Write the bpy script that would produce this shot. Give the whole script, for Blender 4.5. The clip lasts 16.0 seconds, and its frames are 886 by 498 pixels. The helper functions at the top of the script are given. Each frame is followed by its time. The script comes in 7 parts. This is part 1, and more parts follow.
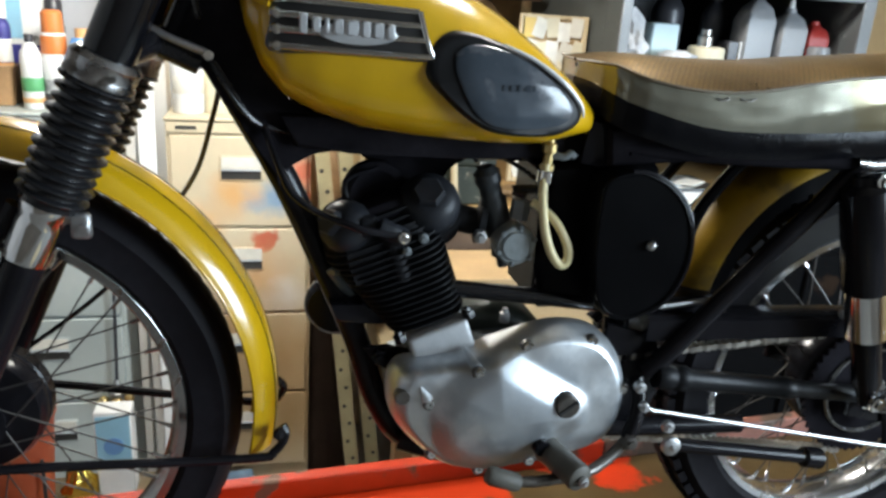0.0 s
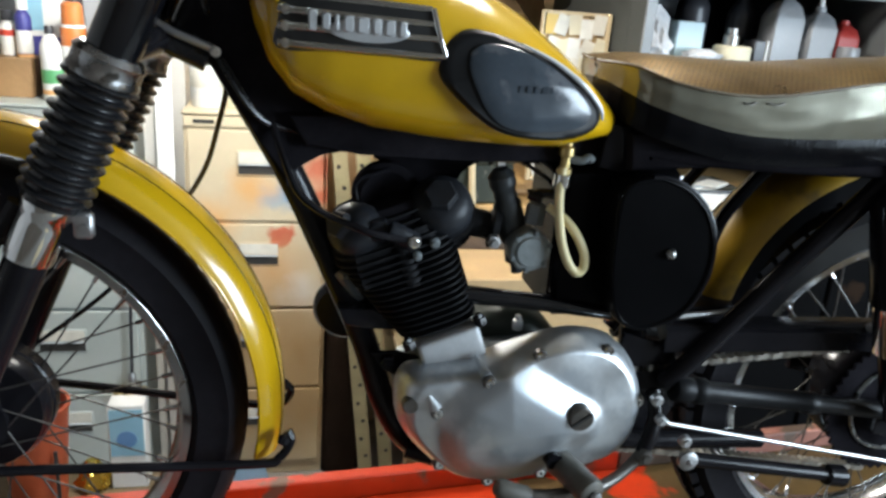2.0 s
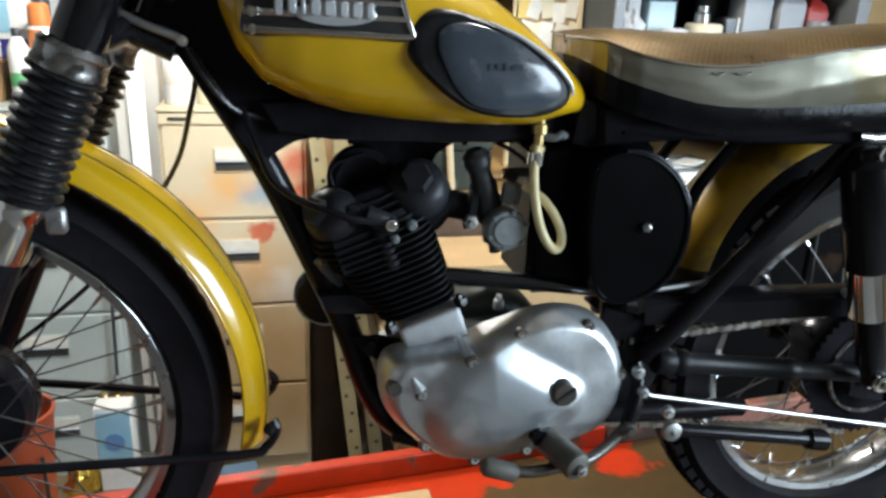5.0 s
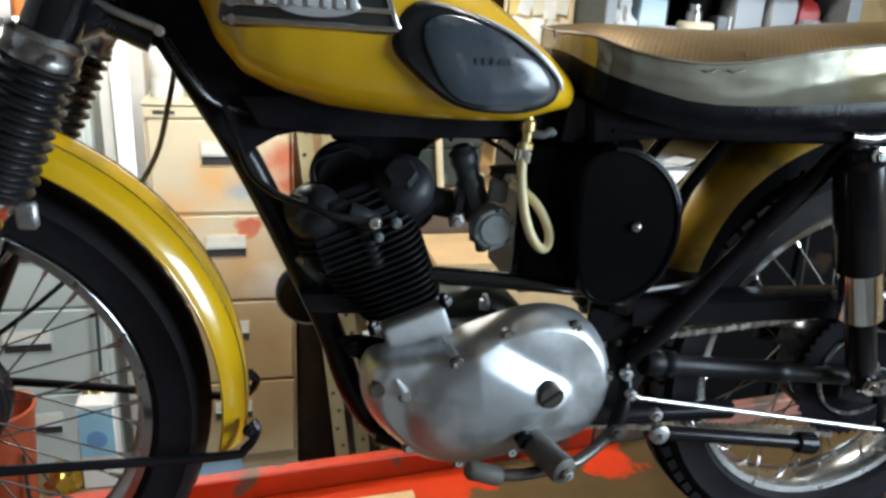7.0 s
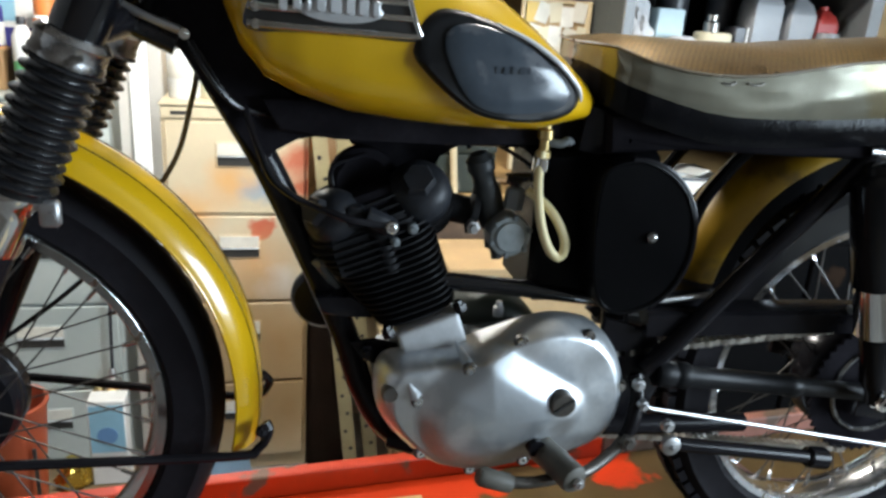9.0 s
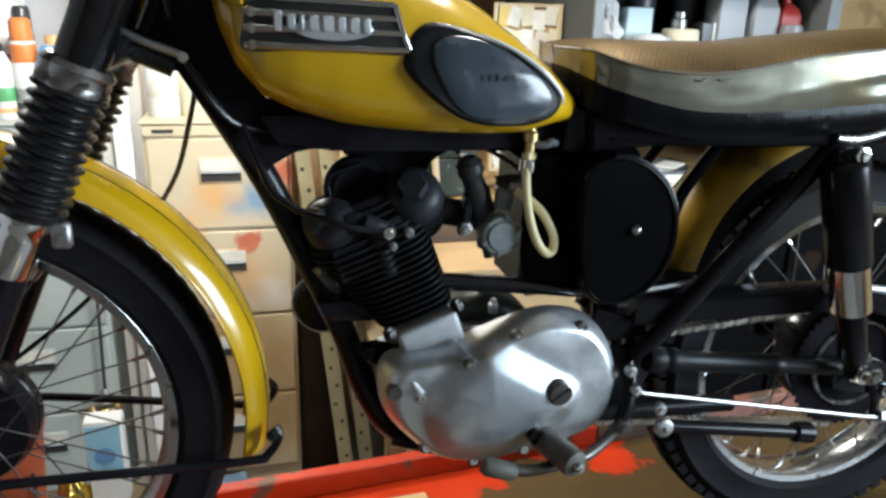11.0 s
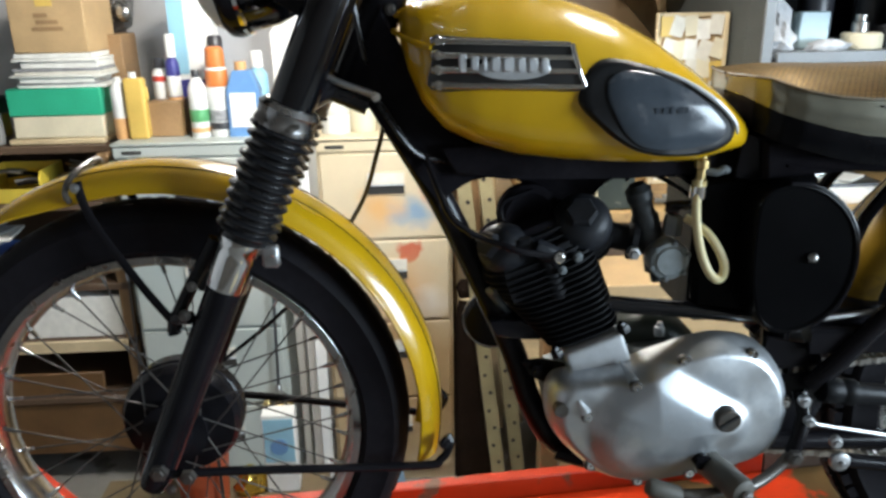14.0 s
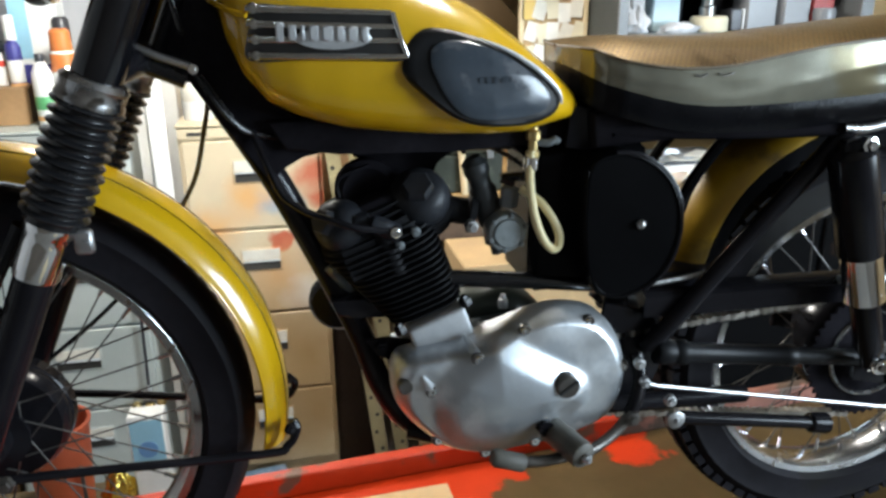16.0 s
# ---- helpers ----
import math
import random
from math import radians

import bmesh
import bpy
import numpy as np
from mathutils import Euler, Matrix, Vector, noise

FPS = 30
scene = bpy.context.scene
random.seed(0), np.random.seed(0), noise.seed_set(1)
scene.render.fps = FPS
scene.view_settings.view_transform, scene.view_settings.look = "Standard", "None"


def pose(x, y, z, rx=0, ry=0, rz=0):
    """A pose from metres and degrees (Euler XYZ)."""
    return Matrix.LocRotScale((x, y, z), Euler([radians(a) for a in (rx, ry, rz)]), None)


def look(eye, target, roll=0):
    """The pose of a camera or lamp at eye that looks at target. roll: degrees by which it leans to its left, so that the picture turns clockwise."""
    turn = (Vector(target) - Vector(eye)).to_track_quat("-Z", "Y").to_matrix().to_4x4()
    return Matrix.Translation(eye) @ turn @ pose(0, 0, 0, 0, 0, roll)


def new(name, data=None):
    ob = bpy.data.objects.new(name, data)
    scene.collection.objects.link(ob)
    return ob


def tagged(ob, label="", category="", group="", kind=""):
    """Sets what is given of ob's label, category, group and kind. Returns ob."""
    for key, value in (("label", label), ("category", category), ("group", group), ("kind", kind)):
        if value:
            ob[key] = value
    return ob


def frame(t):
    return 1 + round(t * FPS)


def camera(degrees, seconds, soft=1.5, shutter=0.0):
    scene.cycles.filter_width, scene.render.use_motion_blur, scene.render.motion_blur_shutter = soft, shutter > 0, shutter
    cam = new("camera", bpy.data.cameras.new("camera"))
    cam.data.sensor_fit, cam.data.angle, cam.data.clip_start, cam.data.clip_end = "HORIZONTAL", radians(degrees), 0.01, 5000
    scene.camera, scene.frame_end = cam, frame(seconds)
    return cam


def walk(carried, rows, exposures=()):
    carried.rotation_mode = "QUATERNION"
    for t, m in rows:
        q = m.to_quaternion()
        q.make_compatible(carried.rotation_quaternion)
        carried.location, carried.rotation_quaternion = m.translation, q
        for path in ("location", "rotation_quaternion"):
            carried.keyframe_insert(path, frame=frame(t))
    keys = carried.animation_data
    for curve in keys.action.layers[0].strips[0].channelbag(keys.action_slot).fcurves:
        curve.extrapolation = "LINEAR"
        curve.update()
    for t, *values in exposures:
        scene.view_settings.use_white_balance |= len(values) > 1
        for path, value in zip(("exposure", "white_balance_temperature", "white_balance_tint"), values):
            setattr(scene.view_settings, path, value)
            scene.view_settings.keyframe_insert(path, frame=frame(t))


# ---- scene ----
cam = camera(60.83, 16.0, soft=2.9)
# seconds, eye x y z, yaw, pitch, roll; z = 0 is the top of the lift bench
ROWS = [
    (0.0, 0.3560, -0.9279, 0.8347, -12.563, -18.121, -3.656),
    (0.5, 0.3499, -0.9178, 0.8373, -10.869, -18.097, -3.845),
    (1.0, 0.3487, -0.9007, 0.8356, -8.829, -18.823, -4.490),
    (1.5, 0.3601, -0.8964, 0.8339, -9.954, -18.799, -3.615),
    (2.0, 0.3709, -0.9002, 0.8374, -10.870, -18.591, -4.135),
    (2.5, 0.3640, -0.9015, 0.8410, -10.006, -17.767, -4.058),
    (3.0, 0.3702, -0.9004, 0.8385, -11.233, -17.774, -4.146),
    (3.5, 0.3743, -0.8993, 0.8345, -10.833, -18.322, -3.594),
    (4.0, 0.3772, -0.9066, 0.8296, -11.760, -18.984, -3.157),
    (4.5, 0.3769, -0.9088, 0.8281, -12.726, -19.105, -2.301),
    (7.0, 0.3884, -0.8892, 0.8232, -13.341, -19.357, -2.923),
    (7.5, 0.3915, -0.8869, 0.8230, -13.949, -19.536, -3.624),
    (8.0, 0.3939, -0.8896, 0.8231, -14.324, -19.774, -3.342),
    (8.5, 0.3940, -0.8963, 0.8227, -14.721, -19.186, -4.643),
    (9.0, 0.3811, -0.8913, 0.8258, -12.188, -19.062, -3.860),
    (11.5, 0.3544, -0.9296, 0.8341, -14.674, -18.051, -1.049),
    (11.8, 0.3590, -0.9370, 0.8320, -9.830, -16.650, -0.800),
    (12.0, 0.3521, -0.9521, 0.8489, -5.750, -15.808, -0.235),
    (12.2, 0.3500, -0.9530, 0.8350, -4.520, -15.310, -0.700),
    (12.5, 0.3414, -0.9646, 0.8547, -3.088, -15.727, -0.159),
    (12.8, 0.3110, -0.9640, 0.9030, -1.520, -11.570, -2.700),
    (13.0, 0.2977, -0.9652, 0.9223, 0.523, -9.471, -1.738),
    (13.2, 0.2860, -0.9600, 0.9190, 0.150, -10.430, -1.200),
    (13.5, 0.2927, -0.9602, 0.9060, -0.269, -11.970, -0.465),
    (13.7, 0.3070, -0.9560, 0.8830, -2.310, -14.830, 0.300),
    (14.0, 0.3203, -0.9602, 0.8708, -3.556, -18.217, 1.022),
    (14.2, 0.3270, -0.9650, 0.8530, -3.670, -18.900, 1.600),
    (14.5, 0.3393, -0.9690, 0.8551, -5.668, -20.078, 2.513),
    (15.0, 0.3594, -0.9666, 0.8517, -8.935, -19.793, 0.865),
    (15.5, 0.3755, -0.9567, 0.8503, -10.064, -18.954, 0.677),
    (16.0, 0.3921, -0.9567, 0.8486, -11.863, -19.130, 0.490),
]
walk(cam, [(t, pose(x, y, z, 90 + pitch, roll, yaw)) for t, x, y, z, yaw, pitch, roll in ROWS])

# ---- light ----
# Two workshop lamps hang behind the machine; cool daylight comes in by a wide doorway in the side wall past the rear wheel.
world = bpy.data.worlds.new("world")
world.use_nodes = True
sky = world.node_tree.nodes.new("ShaderNodeTexSky")
sky.sky_type, sky.sun_disc, sky.sun_elevation, sky.sun_rotation = "NISHITA", False, radians(35), radians(200)
world.node_tree.links.new(sky.outputs[0], world.node_tree.nodes["Background"].inputs[0])
world.node_tree.nodes["Background"].inputs[1].default_value = 0.1
scene.world = world


def area_lamp(name, m, size_x, size_y, watts, color):
    data = bpy.data.lights.new(name, "AREA")
    data.shape, data.size, data.size_y, data.energy, data.color = "RECTANGLE", size_x, size_y, watts, color
    ob = new(name, data)
    ob.matrix_world = m
    return ob


LAMPS = ((0.12, 1.02, 1.38, 78), (1.22, 0.58, 1.95, 62))
for x, y, z, watts in LAMPS:
    bulb = bpy.data.lights.new("lamp_bulb", "POINT")
    bulb.energy, bulb.color, bulb.shadow_soft_size = watts, (1.0, 0.98, 0.92), 0.11
    new("lamp_bulb", bulb).location = (x, y, z)
area_lamp("daylight_in_doorway", look((3.48, -1.50, 0.95), (1.0, -0.1, 0.45)), 1.8, 1.35, 165, (0.70, 0.86, 1.0))
scene.view_settings.exposure = 0.31

# ---- building helpers ----
def thing(name, loc, label, category, group="", kind=""):
    ob = new(name)
    ob.location, ob.empty_display_size = loc, 0.02
    return tagged(ob, label, category, group, kind)


def origin(ob):
    at = Vector()
    while ob:
        at, ob = at + ob.location, ob.parent
    return at


def finish(bm, name, material, smooth=40, shift=None):
    if shift is not None:
        bmesh.ops.translate(bm, verts=bm.verts, vec=-shift)
    bmesh.ops.recalc_face_normals(bm, faces=bm.faces)
    if smooth:
        limit = radians(smooth)
        for f in bm.faces:
            f.smooth = True
        for e in bm.edges:
            if len(e.link_faces) == 2 and e.calc_face_angle(0) > limit:
                e.smooth = False
    mesh = bpy.data.meshes.new(name)
    bm.to_mesh(mesh)
    bm.free()
    mesh.materials.append(material)
    return mesh


def part(name, bm, material, parent, label="", smooth=40, kind=""):
    """Links a bmesh, made in world places, as one mesh object under a thing or a part."""
    ob = new(name, finish(bm, name, material, smooth, origin(parent)))
    ob.parent = parent
    return tagged(ob, label, kind=kind)


def solo(name, bm, material, label, category, group="", kind="", smooth=40):
    """A thing that is one mesh."""
    low = min(v.co.z for v in bm.verts)
    mid = sum((v.co for v in bm.verts), Vector()) / len(bm.verts)
    at = Vector((mid.x, mid.y, low))
    ob = new(name, finish(bm, name, material, smooth, at))
    ob.location = at
    return tagged(ob, label, category, group, kind)


def box(x0, x1, y0, y1, z0, z1, bevel=0.0, bm=None, segments=1):
    own = bmesh.new()
    m = Matrix.LocRotScale(((x0 + x1) / 2, (y0 + y1) / 2, (z0 + z1) / 2), None, (abs(x1 - x0), abs(y1 - y0), abs(z1 - z0)))
    bmesh.ops.create_cube(own, size=1.0, matrix=m)
    if bevel:
        bmesh.ops.bevel(own, geom=own.edges[:], offset=bevel, segments=segments, affect="EDGES", profile=0.6)
    return join(bm, own)


def join(bm, own):
    if bm is None:
        return own
    me = bpy.data.meshes.new("t")
    own.to_mesh(me)
    own.free()
    bm.from_mesh(me)
    bpy.data.meshes.remove(me)
    return bm


def turned(bm, m):
    bmesh.ops.transform(bm, matrix=m, verts=bm.verts)
    return bm


def frame_of(a, b):
    """A matrix at a whose z axis points to b."""
    d = Vector(b) - Vector(a)
    return Matrix.Translation(a) @ d.to_track_quat("Z", "Y").to_matrix().to_4x4()


def lathe(profile, m=None, seg=32, bm=None, close=False):
    """Turns (radius, height) pairs about z, then places them by m."""
    own = bmesh.new()
    rings = []
    for r, h in profile:
        if r < 1e-6:
            rings.append([own.verts.new((0, 0, h))])
        else:
            rings.append([own.verts.new((r * math.cos(2 * math.pi * i / seg), r * math.sin(2 * math.pi * i / seg), h)) for i in range(seg)])
    pairs = list(zip(rings, rings[1:]))
    if close:
        pairs.append((rings[-1], rings[0]))
    for a, b in pairs:
        for i in range(seg):
            j = (i + 1) % seg
            if len(a) == 1 and len(b) == 1:
                continue
            if len(a) == 1:
                own.faces.new((a[0], b[i], b[j]))
            elif len(b) == 1:
                own.faces.new((a[i], a[j], b[0]))
            else:
                own.faces.new((a[i], a[j], b[j], b[i]))
    if m is not None:
        turned(own, m)
    return join(bm, own)


def rod(a, b, r, seg=12, bm=None, r2=None):
    n = (Vector(b) - Vector(a)).length
    return lathe([(0, 0), (r, 0), (r2 or r, n), (0, n)], frame_of(a, b), seg, bm)


def smooth_path(points, steps=6, closed=False):
    """Catmull-Rom through the points."""
    p = [Vector(q) for q in points]
    out = []
    n = len(p)
    for i in range(n if closed else n - 1):
        if closed:
            a, b, c, d = p[(i - 1) % n], p[i], p[(i + 1) % n], p[(i + 2) % n]
        else:
            a, b, c, d = p[max(i - 1, 0)], p[i], p[i + 1], p[min(i + 2, n - 1)]
        for k in range(steps):
            t = k / steps
            out.append(0.5 * ((2 * b) + (c - a) * t + (2 * a - 5 * b + 4 * c - d) * t * t + (3 * b - a - 3 * c + d) * t ** 3))
    if not closed:
        out.append(p[-1].copy())
    return out


def tube(points, r, seg=10, steps=6, bm=None, flat=1.0, side=None):
    """A round bar along smooth points. flat squeezes it along side."""
    path = smooth_path(points, steps) if steps > 1 else [Vector(q) for q in points]
    own = bmesh.new()
    rings = []
    up = None
    for i, q in enumerate(path):
        d = (path[min(i + 1, len(path) - 1)] - path[max(i - 1, 0)]).normalized()
        if side is not None:
            u = (Vector(side) - d * d.dot(Vector(side))).normalized()
        elif up is None:
            u = d.orthogonal().normalized()
        else:
            u = (up - d * d.dot(up)).normalized()
        up = u
        w = d.cross(u)
        rr = r(i / (len(path) - 1)) if callable(r) else r
        rings.append([own.verts.new(q + u * (rr * flat * math.cos(2 * math.pi * k / seg)) + w * (rr * math.sin(2 * math.pi * k / seg))) for k in range(seg)])
    for a, b in zip(rings, rings[1:]):
        for k in range(seg):
            own.faces.new((a[k], a[(k + 1) % seg], b[(k + 1) % seg], b[k]))
    own.faces.new(rings[0][::-1])
    own.faces.new(rings[-1])
    return join(bm, own)


def slab(outline, y0, y1, bevel=0.0, segments=2, bm=None):
    """A plate with an outline of (x, z) pairs, from y0 (near) to y1, its near rim rounded."""
    own = bmesh.new()
    a = [own.verts.new((x, y0, z)) for x, z in outline]
    b = [own.verts.new((x, y1, z)) for x, z in outline]
    front = own.faces.new(a)
    own.faces.new(b[::-1])
    n = len(a)
    for i in range(n):
        own.faces.new((a[i], b[i], b[(i + 1) % n], a[(i + 1) % n]))
    if bevel:
        bmesh.ops.bevel(own, geom=list(front.edges), offset=bevel, segments=segments, affect="EDGES", profile=0.5)
    return join(bm, own)


def loft(sections, caps=True, bm=None):
    """Skins closed rings of points."""
    own = bmesh.new()
    rings = [[own.verts.new(p) for p in s] for s in sections]
    n = len(rings[0])
    for a, b in zip(rings, rings[1:]):
        for k in range(n):
            own.faces.new((a[k], a[(k + 1) % n], b[(k + 1) % n], b[k]))
    if caps:
        own.faces.new(rings[0][::-1])
        own.faces.new(rings[-1])
    return join(bm, own)


AXLE = Matrix.Rotation(radians(90), 4, "X")


def on_axle(x, y, z):
    """A matrix at a place, whose z axis points to the near side (-y)."""
    return Matrix.Translation((x, y, z)) @ AXLE


# ---- materials ----
def material(name, color, rough=0.5, metal=0.0, vary=0.12, scale=8.0, bump=0.0, bump_scale=60.0, coat=0.0, wear=None, wear_at=0.62, wear_scale=5.0, wear_rough=None, rough_vary=0.15, spec=0.5):
    """A surface whose colour, gloss and relief vary at two sizes; wear is a second colour in ragged patches."""
    mat = bpy.data.materials.new(name)
    mat.use_nodes = True
    nt = mat.node_tree
    bsdf = nt.nodes["Principled BSDF"]
    bsdf.inputs["Metallic"].default_value = metal
    bsdf.inputs["Coat Weight"].default_value = coat
    bsdf.inputs["Coat Roughness"].default_value = 0.06
    bsdf.inputs["Specular IOR Level"].default_value = spec
    where = nt.nodes.new("ShaderNodeTexCoord")

    def noise_at(s, detail=5):
        n = nt.nodes.new("ShaderNodeTexNoise")
        n.inputs["Scale"].default_value, n.inputs["Detail"].default_value = s, detail
        nt.links.new(where.outputs["Object"], n.inputs["Vector"])
        return n.outputs["Fac"]

    def ramp(value, a, b, lo, hi):
        r = nt.nodes.new("ShaderNodeMapRange")
        r.inputs[1].default_value, r.inputs[2].default_value, r.inputs[3].default_value, r.inputs[4].default_value = a, b, lo, hi
        nt.links.new(value, r.inputs[0])
        return r.outputs[0]

    def blend(fac, a, b, mode="MIX"):
        mix = nt.nodes.new("ShaderNodeMix")
        mix.data_type, mix.blend_type = "RGBA", mode
        for sock, value in ((0, fac), (6, a), (7, b)):
            if isinstance(value, (tuple, float, int)):
                mix.inputs[sock].default_value = value if not isinstance(value, tuple) else (*value[:3], 1)
            else:
                nt.links.new(value, mix.inputs[sock])
        return mix.outputs[2]

    big, fine = noise_at(scale), noise_at(scale * 9, 3)
    dark = tuple(c * (1 - vary) for c in color)
    light = tuple(min(1, c * (1 + vary)) for c in color)
    out = blend(ramp(big, 0.3, 0.7, 0, 1), dark, light)
    out = blend(ramp(fine, 0.35, 0.75, 0, vary * 1.2), out, tuple(c * 0.6 for c in color))
    rough_out = ramp(big, 0.3, 0.7, max(0.02, rough * (1 - rough_vary)), min(1, rough * (1 + rough_vary)))
    if wear is not None:
        mask = ramp(noise_at(wear_scale, 9), wear_at, wear_at + 0.05, 0, 1)
        out = blend(mask, out, wear)
        if wear_rough is not None:
            mix = nt.nodes.new("ShaderNodeMix")
            nt.links.new(mask, mix.inputs[0])
            nt.links.new(rough_out, mix.inputs[2])
            mix.inputs[3].default_value = wear_rough
            rough_out = mix.outputs[0]
    nt.links.new(out, bsdf.inputs["Base Color"])
    nt.links.new(rough_out, bsdf.inputs["Roughness"])
    if bump:
        b = nt.nodes.new("ShaderNodeBump")
        b.inputs["Strength"].default_value, b.inputs["Distance"].default_value = bump, 0.002
        nt.links.new(noise_at(bump_scale, 6), b.inputs["Height"])
        nt.links.new(b.outputs[0], bsdf.inputs["Normal"])
    mat["paint"] = 1
    return mat


yellow = material("yellow_paint", (0.53, 0.31, 0.005), 0.24, vary=0.07, scale=5, coat=0.45)
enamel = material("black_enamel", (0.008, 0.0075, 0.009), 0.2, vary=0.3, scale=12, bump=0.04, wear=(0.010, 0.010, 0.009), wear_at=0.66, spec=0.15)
gloss_black = material("glossy_black_enamel", (0.004, 0.004, 0.005), 0.12, vary=0.2, scale=12, bump=0.02, spec=0.5)
soot = material("sooty_black", (0.012, 0.011, 0.013), 0.9, vary=0.4, scale=20, bump=0.2, spec=0.0)
rubber = material("black_rubber", (0.010, 0.010, 0.011), 0.26, vary=0.3, scale=20, bump=0.06, spec=0.35)
tyre_rubber = material("tyre_rubber", (0.011, 0.010, 0.012), 0.62, vary=0.4, scale=14, bump=0.15, wear=(0.011, 0.010, 0.009), wear_at=0.6, spec=0.08)
chrome = material("chrome", (0.78, 0.78, 0.77), 0.1, 1.0, vary=0.08, scale=10, wear=(0.35, 0.31, 0.26), wear_at=0.68, wear_scale=40, wear_rough=0.4)
alloy = material("polished_alloy", (0.60, 0.625, 0.645), 0.41, 0.86, vary=0.16, scale=14, rough_vary=0.3, bump=0.16, bump_scale=70, wear=(0.44, 0.47, 0.50), wear_at=0.50, wear_scale=9, wear_rough=0.40)
cast = material("cast_alloy", (0.42, 0.42, 0.42), 0.5, 1.0, vary=0.15, scale=30, bump=0.3, bump_scale=200)
engine_black = material("black_cylinder_paint", (0.010, 0.010, 0.011), 0.55, spec=0.08, vary=0.3, scale=25, bump=0.25, bump_scale=150)

# ---- the room ----
FLOOR = -1.08
grey_wall = material("grey_painted_sheet", (0.46, 0.46, 0.47), 0.5, vary=0.10, scale=2.5, bump=0.15, bump_scale=25, wear=(0.40, 0.39, 0.38), wear_at=0.56, wear_scale=1.2)
plywood = material("tan_plywood", (0.52, 0.38, 0.20), 0.55, vary=0.16, scale=3, bump=0.1, bump_scale=30, wear=(0.40, 0.28, 0.14), wear_at=0.58, wear_scale=4)
white_paint = material("white_paint", (0.80, 0.79, 0.76), 0.5, vary=0.05, scale=6)
concrete = material("concrete", (0.26, 0.25, 0.23), 0.8, vary=0.2, scale=3, bump=0.3, wear=(0.12, 0.11, 0.10), wear_at=0.6)
dark_boards = material("dark_boards", (0.17, 0.155, 0.14), 0.6, vary=0.25, scale=4, bump=0.2)
dark_wood = material("dark_brown_wood", (0.10, 0.06, 0.035), 0.55, vary=0.3, scale=5, bump=0.2)
mid_wood = material("brown_wood", (0.30, 0.18, 0.085), 0.55, vary=0.25, scale=6, bump=0.2, bump_scale=40)
pale_wood = material("pale_wood", (0.58, 0.46, 0.28), 0.6, vary=0.18, scale=6, bump=0.2, bump_scale=40)
grey_steel = material("grey_painted_steel", (0.12, 0.13, 0.13), 0.42, vary=0.1, scale=5, wear=(0.13, 0.12, 0.11), wear_at=0.66)
light_steel = material("light_grey_steel", (0.42, 0.45, 0.47), 0.4, vary=0.1, scale=6)
cardboard = material("cardboard", (0.46, 0.31, 0.155), 0.75, vary=0.12, scale=9, bump=0.15)


def stained(name, base, blobs, rough=0.4):
    """Old cabinet paint with smears and broad soft patches of other colours; blobs: centre, radius, colour, in metres
    from the thing's base.
    """
    mat = material(name, base, rough, vary=0.07, scale=4, bump=0.06)
    nt = mat.node_tree
    bsdf = nt.nodes["Principled BSDF"]
    last = bsdf.inputs["Base Color"].links[0].from_socket
    where = nt.nodes.new("ShaderNodeTexCoord")
    n = nt.nodes.new("ShaderNodeTexNoise")
    n.inputs["Scale"].default_value, n.inputs["Detail"].default_value = 9, 6
    nt.links.new(where.outputs["Object"], n.inputs["Vector"])
    off = nt.nodes.new("ShaderNodeVectorMath")
    off.operation = "MULTIPLY_ADD"
    nt.links.new(n.outputs["Color"], off.inputs[0])
    off.inputs[1].default_value = (0.13, 0.0, 0.13)
    nt.links.new(where.outputs["Object"], off.inputs[2])
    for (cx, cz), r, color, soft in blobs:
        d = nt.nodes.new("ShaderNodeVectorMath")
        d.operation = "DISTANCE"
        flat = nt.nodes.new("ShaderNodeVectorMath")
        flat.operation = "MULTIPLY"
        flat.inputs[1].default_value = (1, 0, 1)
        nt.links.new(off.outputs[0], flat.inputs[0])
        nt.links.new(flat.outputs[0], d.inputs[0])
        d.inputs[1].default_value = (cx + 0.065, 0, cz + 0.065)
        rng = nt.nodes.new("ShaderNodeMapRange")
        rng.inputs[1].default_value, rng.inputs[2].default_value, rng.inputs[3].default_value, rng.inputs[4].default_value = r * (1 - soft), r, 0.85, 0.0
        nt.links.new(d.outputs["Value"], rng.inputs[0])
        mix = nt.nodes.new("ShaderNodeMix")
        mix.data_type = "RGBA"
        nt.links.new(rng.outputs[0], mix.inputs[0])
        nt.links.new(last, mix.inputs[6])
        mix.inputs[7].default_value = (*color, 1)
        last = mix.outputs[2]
    nt.links.new(last, bsdf.inputs["Base Color"])
    return mat


solo("floor", box(-2.8, 3.6, -2.8, 2.7, FLOOR - 0.12, FLOOR), concrete, "grey oil-stained concrete floor", "floor", kind="structure")
north_left = box(-2.8, -0.03, 2.45, 2.58, FLOOR, 2.3)
solo("wall_north", north_left, grey_wall, "grey painted sheet wall behind the rack", "wall", kind="structure")
solo("wall_north_plywood", box(-0.03, 3.6, 2.45, 2.58, FLOOR, 2.3), plywood, "tan plywood wall behind the workbench", "wall", kind="structure")
solo("wall_west", box(-2.93, -2.8, -2.8, 2.7, FLOOR, 2.3), grey_wall, "grey painted side wall", "wall", kind="structure")
east = box(3.6, 3.73, -0.5, 2.7, FLOOR, 2.3)
box(3.6, 3.73, -2.8, -2.4, FLOOR, 2.3, 0, east)
box(3.6, 3.73, -2.4, -0.5, 1.7, 2.3, 0, east)
